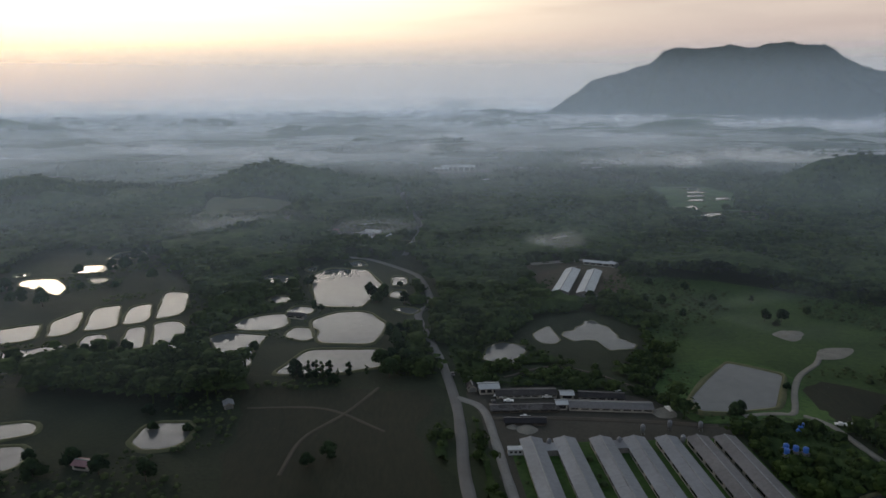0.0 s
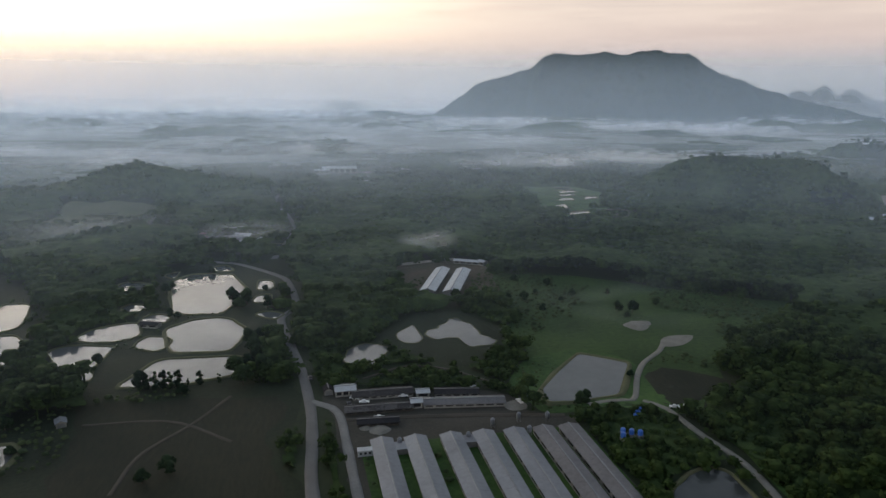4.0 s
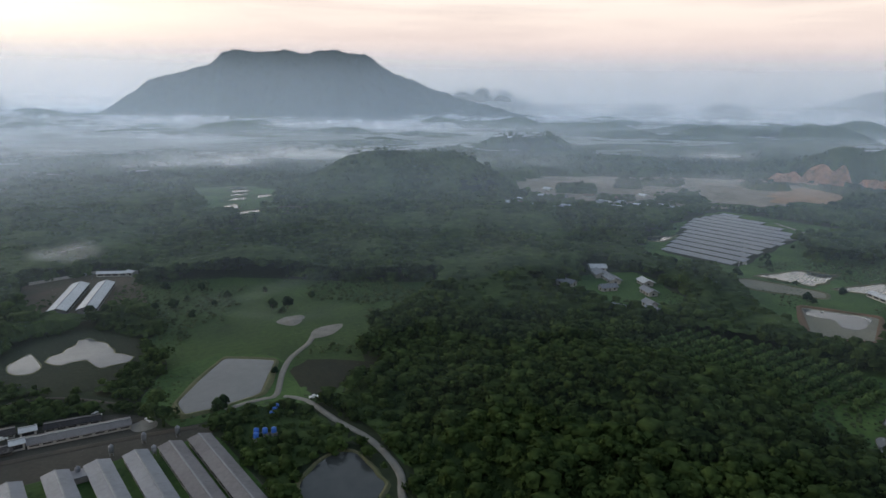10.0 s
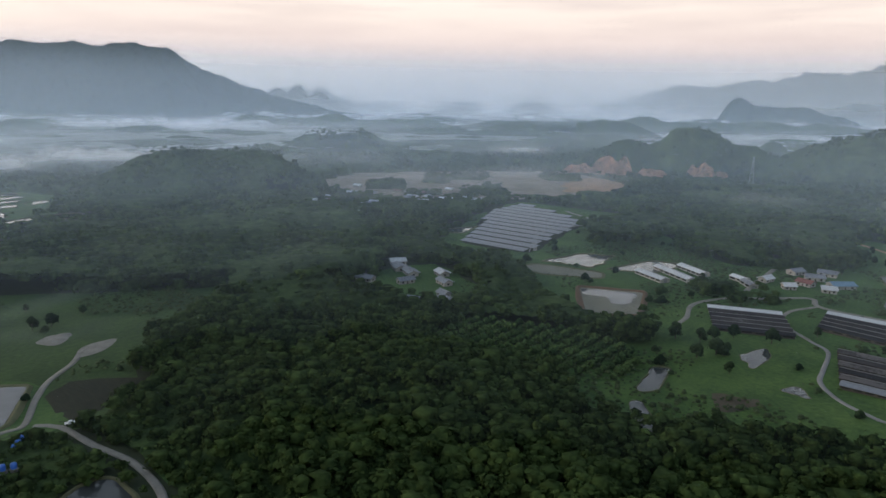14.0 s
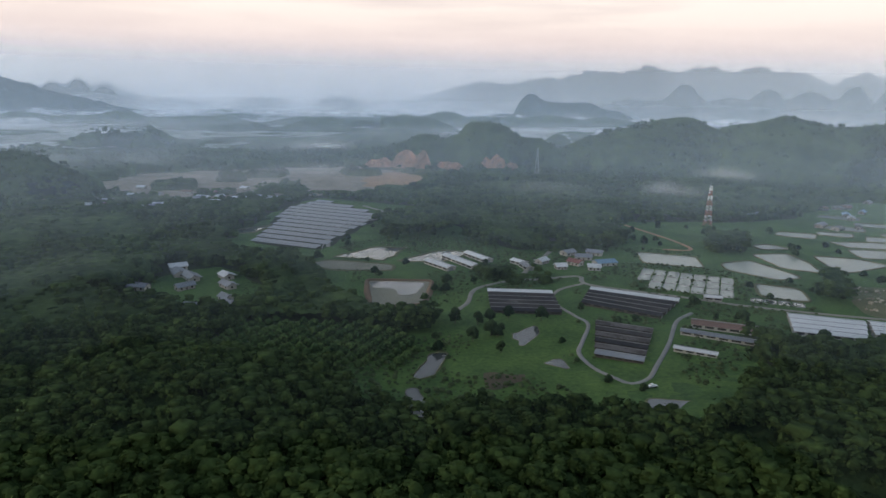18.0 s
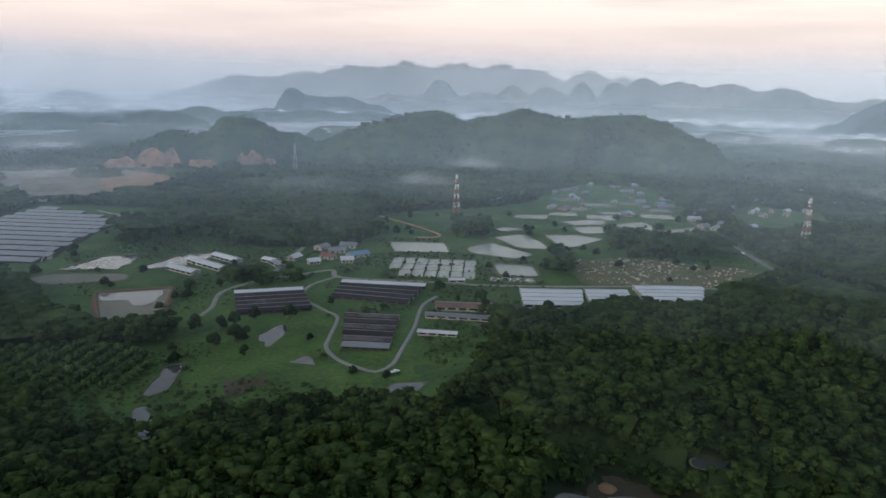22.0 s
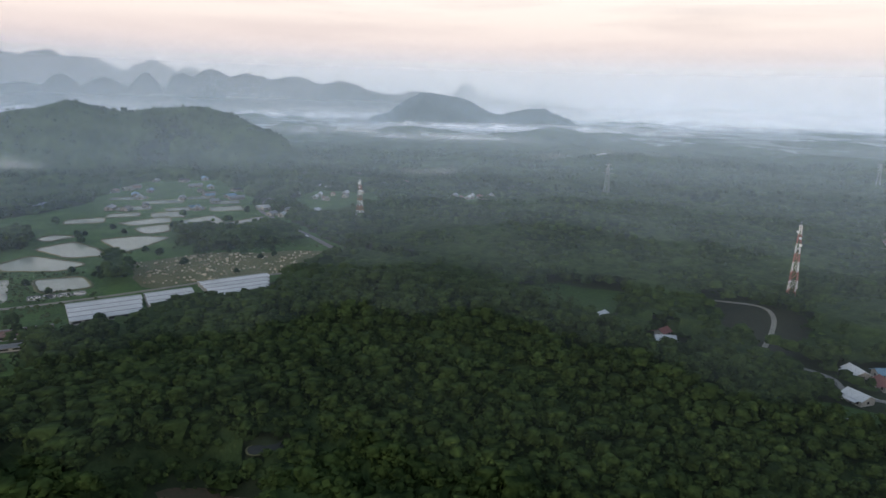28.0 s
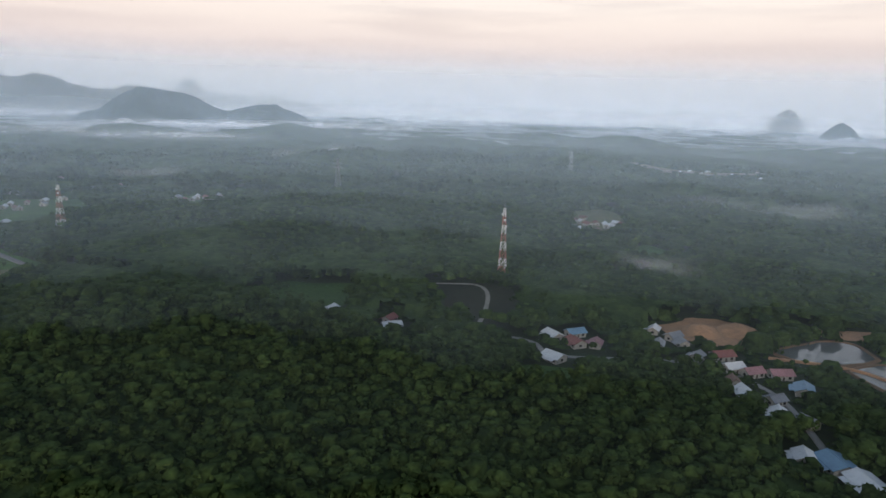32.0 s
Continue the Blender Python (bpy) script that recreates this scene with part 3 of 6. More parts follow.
def ridge(name, label, line, deep, rough=2.0, res=110, crowns=True, category="hill"):
    """A wooded hill below a crest line of x, y and height."""
    p = np.array(line, float)
    if crowns:
        p[:, 2] -= 8.0        # the height of its trees
    mid = p[:, :2].mean(0)
    view = (mid - (CX, CY)) / np.linalg.norm(mid - (CX, CY))
    ca, sa = view[1], -view[0]
    u = (p[:, 0] - mid[0]) * ca + (p[:, 1] - mid[1]) * sa
    w = -(p[:, 0] - mid[0]) * sa + (p[:, 1] - mid[1]) * ca
    k = np.argsort(u)
    args = (mid, ca, sa, u[k], w[k], p[k, 2], deep)
    span = u.max() - u.min()
    U, W = np.meshgrid(np.linspace(u.min() - 0.13 * span, u.max() + 0.13 * span, int(res * 1.9)), np.linspace(w.min() - 1.2 * deep, w.max() + 1.2 * deep, res), indexing="ij")
    X, Y = mid[0] + U * ca - W * sa, mid[1] + U * sa + W * ca
    Z = ridge_height(X, Y, *args) - (7.0 if crowns else 0.0)
    if not crowns:
        Z = Z + rough * (1.6 * (value_noise(X, Y, 75, 3) - 0.5) + 1.2 * (value_noise(X, Y, 30, 3) - 0.5) + 0.6 * (value_noise(X, Y, 13, 5) - 0.5))
    nu, nw = U.shape
    i = (np.arange(nu - 1)[:, None] * nw + np.arange(nw - 1)[None]).ravel()
    q = np.stack([i, i + nw, i + nw + 1, i + 1], 1)
    q = q[(Z.ravel()[q] > -12).any(1)]
    used = np.unique(q)
    remap = np.zeros(Z.size, int)
    remap[used] = np.arange(len(used))
    v = np.stack([X, Y, Z], -1).reshape(-1, 3)
    if crowns:
        HILLS.append(lambda x, y: ridge_height(x, y, *args))
    return tagged(new(name, fast_mesh(name, v[used], remap[q], "mountain_wood", True)), label, category)


def surface(x, y):
    """Height of the land with the nearer hills on it."""
    z = land(x, y)
    for height in HILLS:
        z = np.maximum(z, height(x, y))
    return z


ridge("hill", "long low wooded hill rising out of the valley woods", [(440, 960, -12), (465, 948, -4), (496, 935, 9), (534, 917, 26), (565, 901, 43), (609, 876, 54), (660, 844, 52), (702, 814, 55), (728, 794, 53), (736, 787, 41), (756, 770, 28), (776, 752, 18), (796, 734, -5)], 120)
ridge("hill", "small round wooded hill beyond the levelled ground", [(1192, 1379, 4), (1224, 1352, 28), (1246, 1334, 46), (1288, 1297, 55), (1349, 1238, 54), (1369, 1218, 40), (1398, 1186, 16), (1437, 1142, -15)], 130)
ridge("hill", "wooded limestone hill with a quarried face", [(1335, 670, -2), (1356, 629, 19), (1372, 598, 39), (1392, 556, 59), (1405, 525, 58), (1414, 503, 46), (1425, 476, 55), (1433, 454, 80), (1446, 416, 89), (1457, 382, 81), (1465, 354, 64), (1475, 314, 57), (1484, 279, 40), (1492, 250, 10)], 130)
hill("hill", "small wooded knoll behind the quarried hill", [(1942, 388, 36, 38)], 60)
ridge("hill", "broad steep wooded hill behind the fish ponds", [(1505, 310, 10), (1516, 275, 40), (1525, 230, 61), (1533, 186, 81), (1544, 94, 101), (1547, 48, 104), (1549, 13, 103), (1550, -22, 85), (1550, -69, 94), (1547, -139, 108), (1542, -198, 107), (1531, -279, 102), (1513, -370, 98), (1499, -426, 91), (1486, -470, 70), (1476, -503, 60), (1469, -526, 33)], 210)
hill("hill", "low wooded rise in the mist", [(1985, 1232, 30, 189), (2085, 1060, 17, 182)], 140)
hill("hill", "low dark wooded rise at the edge of the levelled ground", [(1649, 699, 12, 73)], 90)
hill("hill", "chain of low wooded rises in the mist", [(1959, 1461, 40, 109), (2124, 1229, 42, 170), (2252, 999, 58, 174)], 160)
ridge("mountain", "great flat-topped wooded mountain standing over the mist", [(835, 3884, 29), (930, 3864, 96), (1055, 3834, 191), (1269, 3773, 258), (1377, 3737, 299), (1417, 3723, 354), (1494, 3694, 367), (1622, 3643, 358), (1720, 3599, 379), (1833, 3546, 355), (1940, 3491, 382), (2059, 3425, 363), (2137, 3378, 330),
      (2190, 3346, 283), (2290, 3281, 244), (2458, 3161, 157), (2592, 3057, 112), (2736, 2933, 66), (2887, 2790, 28)], 620, 13.0, 170, False, "mountain")
ridge("mountain", "dark peaked mountain rising from a fog band", [(3230, -1461, 18), (3171, -1585, 75), (3134, -1658, 131), (3098, -1726, 166), (3039, -1827, 150), (2981, -1921, 126), (2934, -1992, 80), (2902, -2038, 68), (2846, -2115, 87), (2772, -2211, 109), (2728, -2265, 76), (2664, -2339, 28), (2591, -2420, 5), (2442, -2569, -9)],
      300, 9.0, 120, False, "mountain")
hill("mountain", "blue limestone mountain with a blunt tower at one end", [(3907, 1157, 49, 129), (3947, 1020, 163, 80), (3976, 910, 124, 161), (4014, 737, 122, 144), (4043, 579, 79, 128)],
     300, 2.2, 1.5, 5.0, 90, False, "mountain")
hill("mountain", "row of rounded limestone towers above the fog", [(4505, 562, 140, 212), (4539, 229, 242, 120), (4549, -1, 164, 179), (4546, -233, 223, 100), (4534, -431, 199, 161),
     (4509, -659, 240, 95), (4479, -851, 254, 105), (4445, -1021, 271, 165), (4396, -1222, 262, 165), (4318, -1481, 250, 206), (4215, -1756, 228, 202), (4077, -2188, 188, 165),
     (4520, 400, 150, 260), (4548, -120, 158, 220), (4525, -540, 170, 240), (4440, -1000, 215, 240), (4350, -1350, 205, 260), (4270, -1620, 190, 240), (4150, -1950, 168, 260)],
     200, 2.0, 1.5, 14.0, 120, False, "mountain")
hill("mountain", "pale blue mountain range on the horizon", [(4587, 1490, 256, 461), (4687, 1164, 304, 327), (4766, 817, 358, 333), (4821, 454, 364, 283), (4846, 118, 378, 285),
     (4849, -147, 360, 240), (4839, -375, 352, 258), (4802, -734, 340, 200), (4770, -960, 300, 200)], 120, 1.5, 2.1, 30.0, 120, False, "mountain")
hill("mountain", "blunt limestone tower and its low shoulder", [(4130, -2500, 172, 70), (4088, -2570, 226, 70), (4060, -2615, 222, 60), (4002, -2704, 168, 120), (3915, -2829, 150, 140), (3779, -3008, 156, 130), (3660, -3153, 120, 140)], 200, 2.0, 1.5, 10.0, 80, False, "mountain")
hill("mountain", "small steep cone-shaped hill on the plain", [(587, -3561, 98, 75)], 140, 1.5, 1.7, 4.0, 50, False, "mountain")
hill("mountain", "small distant cone-shaped hill", [(984, -4405, 154, 90)], 140, 1.6, 1.7, 4.0, 50, False, "mountain")
for k, tops in enumerate(([(2901, 3727, 150, 120), (3004, 3647, 190, 110), (3104, 3563, 212, 90), (3216, 3464, 185, 110), (3312, 3374, 130, 120)], [(3441, 3244, 96, 190), (3541, 3138, 84, 160)], [(3794, 2831, 102, 150), (3863, 2737, 120, 120)], [(4075, 2416, 126, 130), (4123, 2335, 116, 150)],
                          [(304, 4690, 112, 70), (417, 4681, 100, 90)])):
    hill("mountain", "hazy blue limestone hill on the horizon", tops, 120, 1.9, 1.5, 10.0, 80, False, "mountain")

# ---- open ground ----
patch("field", [(-330, 190), (-260, 180), (14, 180), (14, 330), (-60, 338), (-130, 340), (-230, 330), (-330, 340)], "pasture", "dark rough pasture round small ponds", "field", 0.10)
patch("field", [(-84, 322), (6, 315), (9, 222), (-66, 222)], "crop", "brown-green plots of vegetables crossed by earth tracks", "field", 0.25)
patch("field", [(-340, 345), (-200, 338), (-122, 362), (-122, 505), (-160, 520), (-230, 640), (-330, 650)], "pasture", "grassy dykes round fish ponds", "field", 0.10)
patch("field", [(-125, 340), (-5, 335), (5, 480), (12, 560), (-30, 590), (-85, 570), (-95, 470), (-122, 420)], "pasture", "grassy banks between fish ponds", "field", 0.12)
patch("yard", [(27, 316), (118, 296), (122, 272), (140, 262), (142, 150), (36, 150), (34, 280)], "yard_earth", "dark trodden earth yard round the poultry sheds", "yard", 0.14)
patch("field", [(42, 258), (140, 256), (140, 140), (44, 140)], "rough_grass", "grass strips between the poultry sheds", "field", 0.24, 0)
patch("field", [(142, 327), (152, 420), (168, 520), (230, 500), (330, 420), (365, 396), (330, 362), (262, 325), (235, 290), (200, 255), (180, 262), (125, 275)], "meadow",
      "bright green wet meadow", "field", 0.12)
patch("field", [(200, 258), (236, 255), (226, 225), (212, 190), (200, 165), (193, 185), (195, 225)], "rough_grass", "green grass and low scrub beside the earth road", "field", 0.14, free=False)
patch("yard", [(108, 455), (160, 450), (182, 530), (170, 560), (105, 560), (98, 500)], "earth_red", "reddish bare yard round two barns", "yard", 0.16)
patch("field", [(122, 306), (126, 270), (180, 260), (202, 272), (196, 325), (172, 345), (140, 335)], "rough_grass", "green grass round the reservoir", "field", 0.18, 1.5)
patch("bare_ground", [(68, 384), (93, 420), (126, 428), (143, 376), (134, 346), (104, 334), (80, 352)], "pasture", "dark brown swamp ground round pools", "bare ground", 0.16)
patch("bare_ground", [(182, 268), (205, 262), (240, 275), (225, 305), (200, 305)], "crop", "dark red-brown earth beside the road", "bare ground", 0.2)
VALLEY = [(560, 292), (530, 235), (455, 180), (430, 118), (392, 130), (352, 120), (340, 75), (372, 0), (372, -50), (440, -70), (530, -60), (520, -95), (590, -245), (640, -320), (870, -320), (1010, -300), (1080, -180),
                (960, -60), (900, 60), (760, 60), (690, 130), (880, 330), (880, 470), (740, 445), (590, 385), (560, 330)]
patch("field", VALLEY, "rough_grass", "green valley floor with farms and fish ponds", "field", 0.06)
patch("field", [(345, 60), (372, 140), (440, 100), (470, 160), (545, 130), (562, 60), (510, 36), (515, 20), (505, -80), (390, -60), (372, 10)], "tall_grass", "lush tall grass in a wet hollow", "field", 0.14)
patch("bare_ground", [(406, 63), (417, 39), (402, 34), (384, 51)], "earth_red", "patch of brown trampled reeds", "bare ground", 0.25)
patch("field", [(372, 211), (412, 226), (452, 135), (422, 106), (384, 100), (362, 180)], "tall_grass", "grassed orchard floor", "field", 0.16)
patch("graveyard", [(688, -139), (704, -204), (667, -302), (610, -273), (607, -139)], "dry_grass", "dry yellow grass of a hillside graveyard", "graveyard", 0.2)
patch("levelled_ground", [(790, 780), (834, 830), (960, 870), (1158, 740), (1270, 600), (1190, 470), (1040, 400), (940, 440), (860, 530), (760, 610)], "pale_ground", "pale levelled building land under mist", "bare ground", 0.2, 12)
patch("bare_ground", [(1010, 470), (1110, 520), (1215, 530), (1190, 440), (1060, 400)], "earth_orange", "orange stripped earth below the quarry", "bare ground", 0.4, 8)
patch("bare_ground", [(240, -512), (232, -545), (207, -560), (177, -540), (185, -500), (200, -495)], "earth_orange", "freshly cut orange earth", "bare ground", 0.4)
patch("bare_ground", [(195, -560), (150, -585), (60, -640), (40, -620), (140, -566)], "earth_orange", "orange earth bank along a pond", "bare ground", 0.35)
patch("bare_ground", [(410, -480), (384, -514), (350, -517), (326, -490), (314, -440), (334, -430), (362, -455)], "crop", "cleared brown slope beside a track", "bare ground", 0.3)
patch("field", [(238, -415), (268, -400), (262, -372), (232, -380)], "meadow", "small green lawn between trees", "field", 0.2)
patch("field", [(425, -352), (470, -365), (490, -415), (440, -445), (408, -405)], "meadow", "green clearing on the wooded slope", "field", 0.2)
patch("field", [(60, -470), (130, -500), (112, -560), (20, -600)], "rough_grass", "grass round the reservoir", "field", 0.1)
patch("yard", [(302, -96), (326, -100), (335, -124), (322, -138), (306, -137), (299, -116)], "earth_red", "brown dug-out hollow with a track", "yard", 0.2)
patch("field", [(400, 345), (440, 320), (470, 350), (520, 330), (505, 290), (470, 240), (430, 240), (425, 300)], "rough_grass", "grass round farm houses", "field", 0.15)
patch("field", [(325, 790), (410, 795), (472, 930), (452, 1010), (370, 1000), (332, 900)], "rough_grass", "wet green clearing round distant ponds", "field", 0.15)
patch("yard", [(50, 1190), (165, 1190), (178, 1290), (40, 1295)], "yard_earth", "cleared yard round a distant white works", "yard", 0.2)
patch("field", [(-255, 800), (-140, 815), (-135, 880), (-245, 892)], "dry_grass", "pale misty clearing with single trees", "field", 0.2)
patch("field", [(385, -745), (430, -755), (505, -905), (490, -960), (430, -915)], "dry_grass", "pale clearing round houses in the misty woods", "field", 0.2)
patch("field", [(310, -690), (352, -705), (350, -765), (296, -750)], "rough_grass", "pale clearing in the misty woods", "field", 0.2)
patch("field", [(790, -535), (860, -550), (950, -600), (910, -650), (830, -620)], "rough_grass", "green clearing round a red-roofed hamlet", "field", 0.2)
patch("bare_ground", [(770, -1560), (560, -1470), (440, -1560), (430, -1640), (640, -1660), (750, -1690)], "pale_ground", "pale ground of a distant settlement", "bare ground", 0.3, 12)
patch("bare_ground", [(1360, -1480), (1500, -1370), (1600, -1420), (1480, -1560)], "pale_ground", "pale ground of a distant settlement", "bare ground", 0.3, 12)
patch("field", [(930, -110), (1080, -140), (1240, -220), (1230, -330), (1000, -330), (900, -300)], "rough_grass", "green village land behind the fish ponds", "field", 0.15)
patch("field", [(840, -350), (960, -360), (1060, -430), (1000, -500), (880, -470)], "rough_grass", "green clearing along the straight road", "field", 0.15)

patch("field", [(600, 362), (750, 435), (790, 456), (862, 454), (837, 394), (788, 320), (604, 288)], "pasture", "dark weeds between solar rows", "field", 0.22)

# ---- ponds ----
NW = "bright fish pond with a narrow grassy dyke"
for o in ([(-232, 382), (-201, 393), (-195, 367), (-204, 356), (-250, 322), (-300, 318), (-300, 352)], [(-229, 436), (-219, 459), (-205, 415), (-217, 404)],
          [(-214, 461), (-199, 470), (-183, 422), (-200, 415)], [(-190, 463), (-178, 471), (-167, 431), (-181, 425)], [(-178, 499), (-160, 498), (-149, 447), (-163, 434)],
          [(-161, 428), (-148, 432), (-135, 413), (-129, 377), (-145, 376)], [(-196, 407), (-184, 409), (-174, 382), (-179, 376), (-192, 390)], [(-175, 419), (-165, 422), (-152, 379), (-165, 383)],
          [(-234, 432), (-224, 402), (-262, 385), (-268, 415)],
          [(-301, 529), (-301, 546), (-277, 545), (-257, 515), (-253, 495)], [(-253, 542), (-239, 546), (-233, 532), (-240, 526)], [(-274, 589), (-246, 587), (-248, 562), (-275, 561)],
          [(-267, 609), (-263, 635), (-243, 638), (-233, 613)], [(-319, 559), (-310, 564), (-306, 555), (-313, 552)]):
    pond(o, NW, rim=2.4)
pond([(-75, 535), (-64, 559), (-31, 553), (-18, 506), (-23, 476), (-30, 450), (-61, 455)], "large rounded fish pond mirroring the dawn sky")
pond([(-61, 423), (-48, 440), (-26, 441), (-12, 414), (-19, 379), (-51, 383)], "rounded fish pond mirroring the dawn sky")
pond([(-70, 338), (-56, 373), (-12, 370), (-13, 345), (-36, 338)], "long fish pond below a straight dyke")
for o in ([(-110, 414), (-106, 431), (-89, 440), (-79, 440), (-74, 417), (-83, 407), (-100, 409)], [(-119, 398), (-112, 406), (-83, 399), (-87, 381), (-88, 370), (-84, 349), (-97, 352)], [(-74, 398), (-70, 414), (-55, 408), (-55, 391), (-63, 386)],
          [(-80, 443), (-75, 457), (-62, 452), (-63, 438), (-73, 433)], [(-114, 528), (-109, 544), (-91, 536), (-89, 517), (-102, 510)], [(-10, 529), (1, 527), (2, 503), (-9, 502)], [(-11, 486), (1, 490), (0, 470), (-10, 469)],
          [(-9, 445), (1, 449), (11, 441), (4, 430)], [(-51, 578), (-39, 585), (-30, 565), (-42, 561)], [(-98, 475), (-91, 484), (-79, 474), (-87, 460)], [(-85, 558), (-73, 571), (-74, 546)]):
    pond(o, "small fish pond between trees", rim=2.0, ragged=0.05)
pond([(-205, 285), (-169, 294), (-161, 281), (-200, 268)], "straight-edged farm pond in pasture")
pond([(-190, 268), (-160, 271), (-155, 259), (-157, 250), (-185, 252)], "farm pond in dark pasture")
pond([(-117, 270), (-116, 287), (-97, 288), (-94, 274), (-99, 264), (-110, 264)], "oval farm pond with two shrubs at its edge")
pond([(40, 350), (50, 373), (58, 377), (71, 367), (56, 342)], "ragged pool in the swamp wood", rim=1.2, height=0.4, ragged=0.12)
pond([(76, 387), (90, 404), (92, 375), (79, 370)], "ragged pool in the swamp wood", rim=1.2, height=0.4, ragged=0.15)
pond([(93, 386), (108, 399), (118, 415), (126, 397), (127, 379), (135, 364), (115, 357), (112, 378), (99, 373)], "ragged swamp pool with dead branches", rim=1.2, height=0.4, ragged=0.2)
pond([(135, 293), (153, 314), (172, 334), (193, 316), (181, 298), (170, 281), (150, 278), (134, 279)], "smooth grey reservoir with yellow-green grass banks", bank="dry_grass", rim=4.0, height=1.7, level=1.1, cut=0.06)
pond([(151, 201), (162, 208), (175, 213), (180, 208), (178, 190), (177, 180), (165, 172), (146, 180)], "dark green pond in the trees", "water_dark", rim=2.5)
pond([(590, 264), (640, 252), (652, 225), (598, 221)], "shallow pond with a muddy edge", ragged=0.2)
pond([(600, 209), (657, 191), (663, 164), (618, 172)], "long pale pond beside white-roofed sheds", ragged=0.1)
pond([(556, 272), (577, 262), (587, 206), (569, 199), (550, 242)], "drained pond with a muddy bed", "mud")
pond([(534, 200), (478, 166), (498, 139), (553, 157)], "half-drained square pond with a red earth dyke", "mud", "bank_red", rim=5.0, height=1.4, cut=0.06)
pond([(531, 198), (518, 189), (522, 170), (508, 162), (516, 152), (549, 159)], "shallow water left in the drained pond", rim=0.6, height=0.2, level=0.5, ragged=0.15)
pond([(615, 429), (678, 401), (690, 404), (643, 391)], "narrow bright pond by the solar field")
pond([(380, 92), (392, 93), (404, 94), (415, 98), (421, 87), (404, 86), (387, 82)], "dark still pond in the reeds", "water_dark", rim=1.5, ragged=0.15)
pond([(340, 72), (366, 89), (372, 84), (346, 66)], "dark ditch of still water", "water_dark", rim=1.0, height=0.4)
pond([(465, 66), (490, 55), (471, 50), (447, 55)], "dark shallow pool in grass", "water_dark", rim=1.0, height=0.4, ragged=0.4)
pond([(428, 38), (441, 29), (426, 21)], "dark shallow pool in grass", "water_dark", rim=1.0, height=0.4, ragged=0.3)
pond([(397, -19), (405, -42), (383, -40), (376, -32)], "grey pool at the wood's edge", rim=1.5, height=0.4, ragged=0.2)
for o in ([(736, 26), (740, -26), (699, -34), (694, 14)], [(724, -48), (748, -72), (702, -110), (684, -92), (700, -54)], [(776, -74), (796, -105), (762, -120), (726, -127), (729, -98)], [(798, -127), (801, -164), (785, -186), (752, -160), (732, -141)],
          [(872, -213), (895, -251), (850, -252), (812, -226), (802, -210)], [(833, -241), (868, -300), (812, -284), (800, -262), (806, -240)], [(825, -76), (836, -91), (821, -109), (806, -83)], [(846, -161), (856, -196), (816, -191), (808, -168)], [(880, -150), (905, -205), (866, -200), (858, -165)]):
    pond(o, "pale fish pond with a grassy dyke", "water_pale", rim=2.2)
for i in range(3):
    for j in range(7):
        if i == 0 and j > 5:
            continue
        x, y = 611 + 20.5 * i + 0.4 * j, -58 + 10.3 * j
        pond([(x, y), (x + 18.6, y + 0.4), (x + 18.6, y + 9.0), (x, y + 8.7)], "small square breeding pond with concrete kerb", "water_pale", "concrete", rim=0.5, height=0.4, cut=0.03)
pond([(663, -73), (659, -105), (625, -109), (624, -78)], "square pale pond for fish", "water_pale")
for x, y, w, l in ((905, -120, 16, 34), (930, -160, 14, 30), (915, -205, 20, 30), (950, -230, 14, 40), (975, -175, 16, 36), (935, -275, 18, 34), (985, -285, 15, 30), (1015, -215, 16, 44), (1035, -265, 14, 30), (1060, -180, 15, 40)):
    pond([(x - w, y - l / 2), (x + w, y - l / 2 - 4), (x + w - 3, y + l / 2), (x - w + 4, y + l / 2 + 3)], "shallow flooded plot behind the fish ponds", "water_pale", rim=1.8)
for j in range(4):
    pond([(608, -104 + 9 * j), (618, -104 + 9 * j), (618, -96.8 + 9 * j), (608, -96.8 + 9 * j)], "small square breeding pond with concrete kerb", bank="concrete", rim=0.9, height=0.5, cut=0.05)
pond([(172, -513), (150, -556), (136, -562), (121, -540), (135, -517), (153, -506)], "large pale reservoir with orange earth banks", bank="bank_red", rim=3.5)
pond([(132, -509), (118, -533), (60, -540), (60, -470), (113, -492)], "large pale reservoir below a causeway", bank="bank_red", rim=3.0)
pond([(95, -620), (120, -640), (60, -690), (40, -660)], "bright pond far down the valley")
pond([(306, -126), (318, -126), (318, -138), (306, -140)], "small green pond in the dug-out hollow", "water_dark", rim=0.8, height=0.3)
pond([(326, -140), (333, -142), (331, -156), (324, -154)], "dark ditch in the hollow", "water_dark", rim=0.8, height=0.3)
# far ponds that catch the light
for o in ([(335, 730), (350, 780), (380, 790), (365, 735)], [(360, 690), (378, 722), (392, 712), (378, 684)], [(400, 705), (398, 735), (420, 745), (425, 708)], [(330, 800), (345, 850), (372, 840), (360, 800)],
          [(395, 760), (400, 790), (430, 785), (420, 755)], [(55, 1040), (60, 1120), (110, 1110), (100, 1040)], [(-190, 735), (-170, 770), (-110, 760), (-110, 735)], [(-410, 860), (-400, 895), (-360, 885), (-370, 855)],
          [(-30, 650), (-26, 662), (10, 662), (10, 650)], [(370, 898), (412, 903), (418, 921), (374, 918)], [(384, 930), (428, 935), (430, 957), (388, 952)], [(366, 866), (396, 864), (400, 886), (368, 889)], [(410, 872), (442, 886), (440, 903), (413, 894)], [(400, 966), (440, 970), (436, 992), (402, 988)],
          [(-215, 838), (-180, 842), (-182, 862), (-213, 858)]):
    pond(o, "distant pond catching the dawn light", rim=1.5, ragged=0.25)

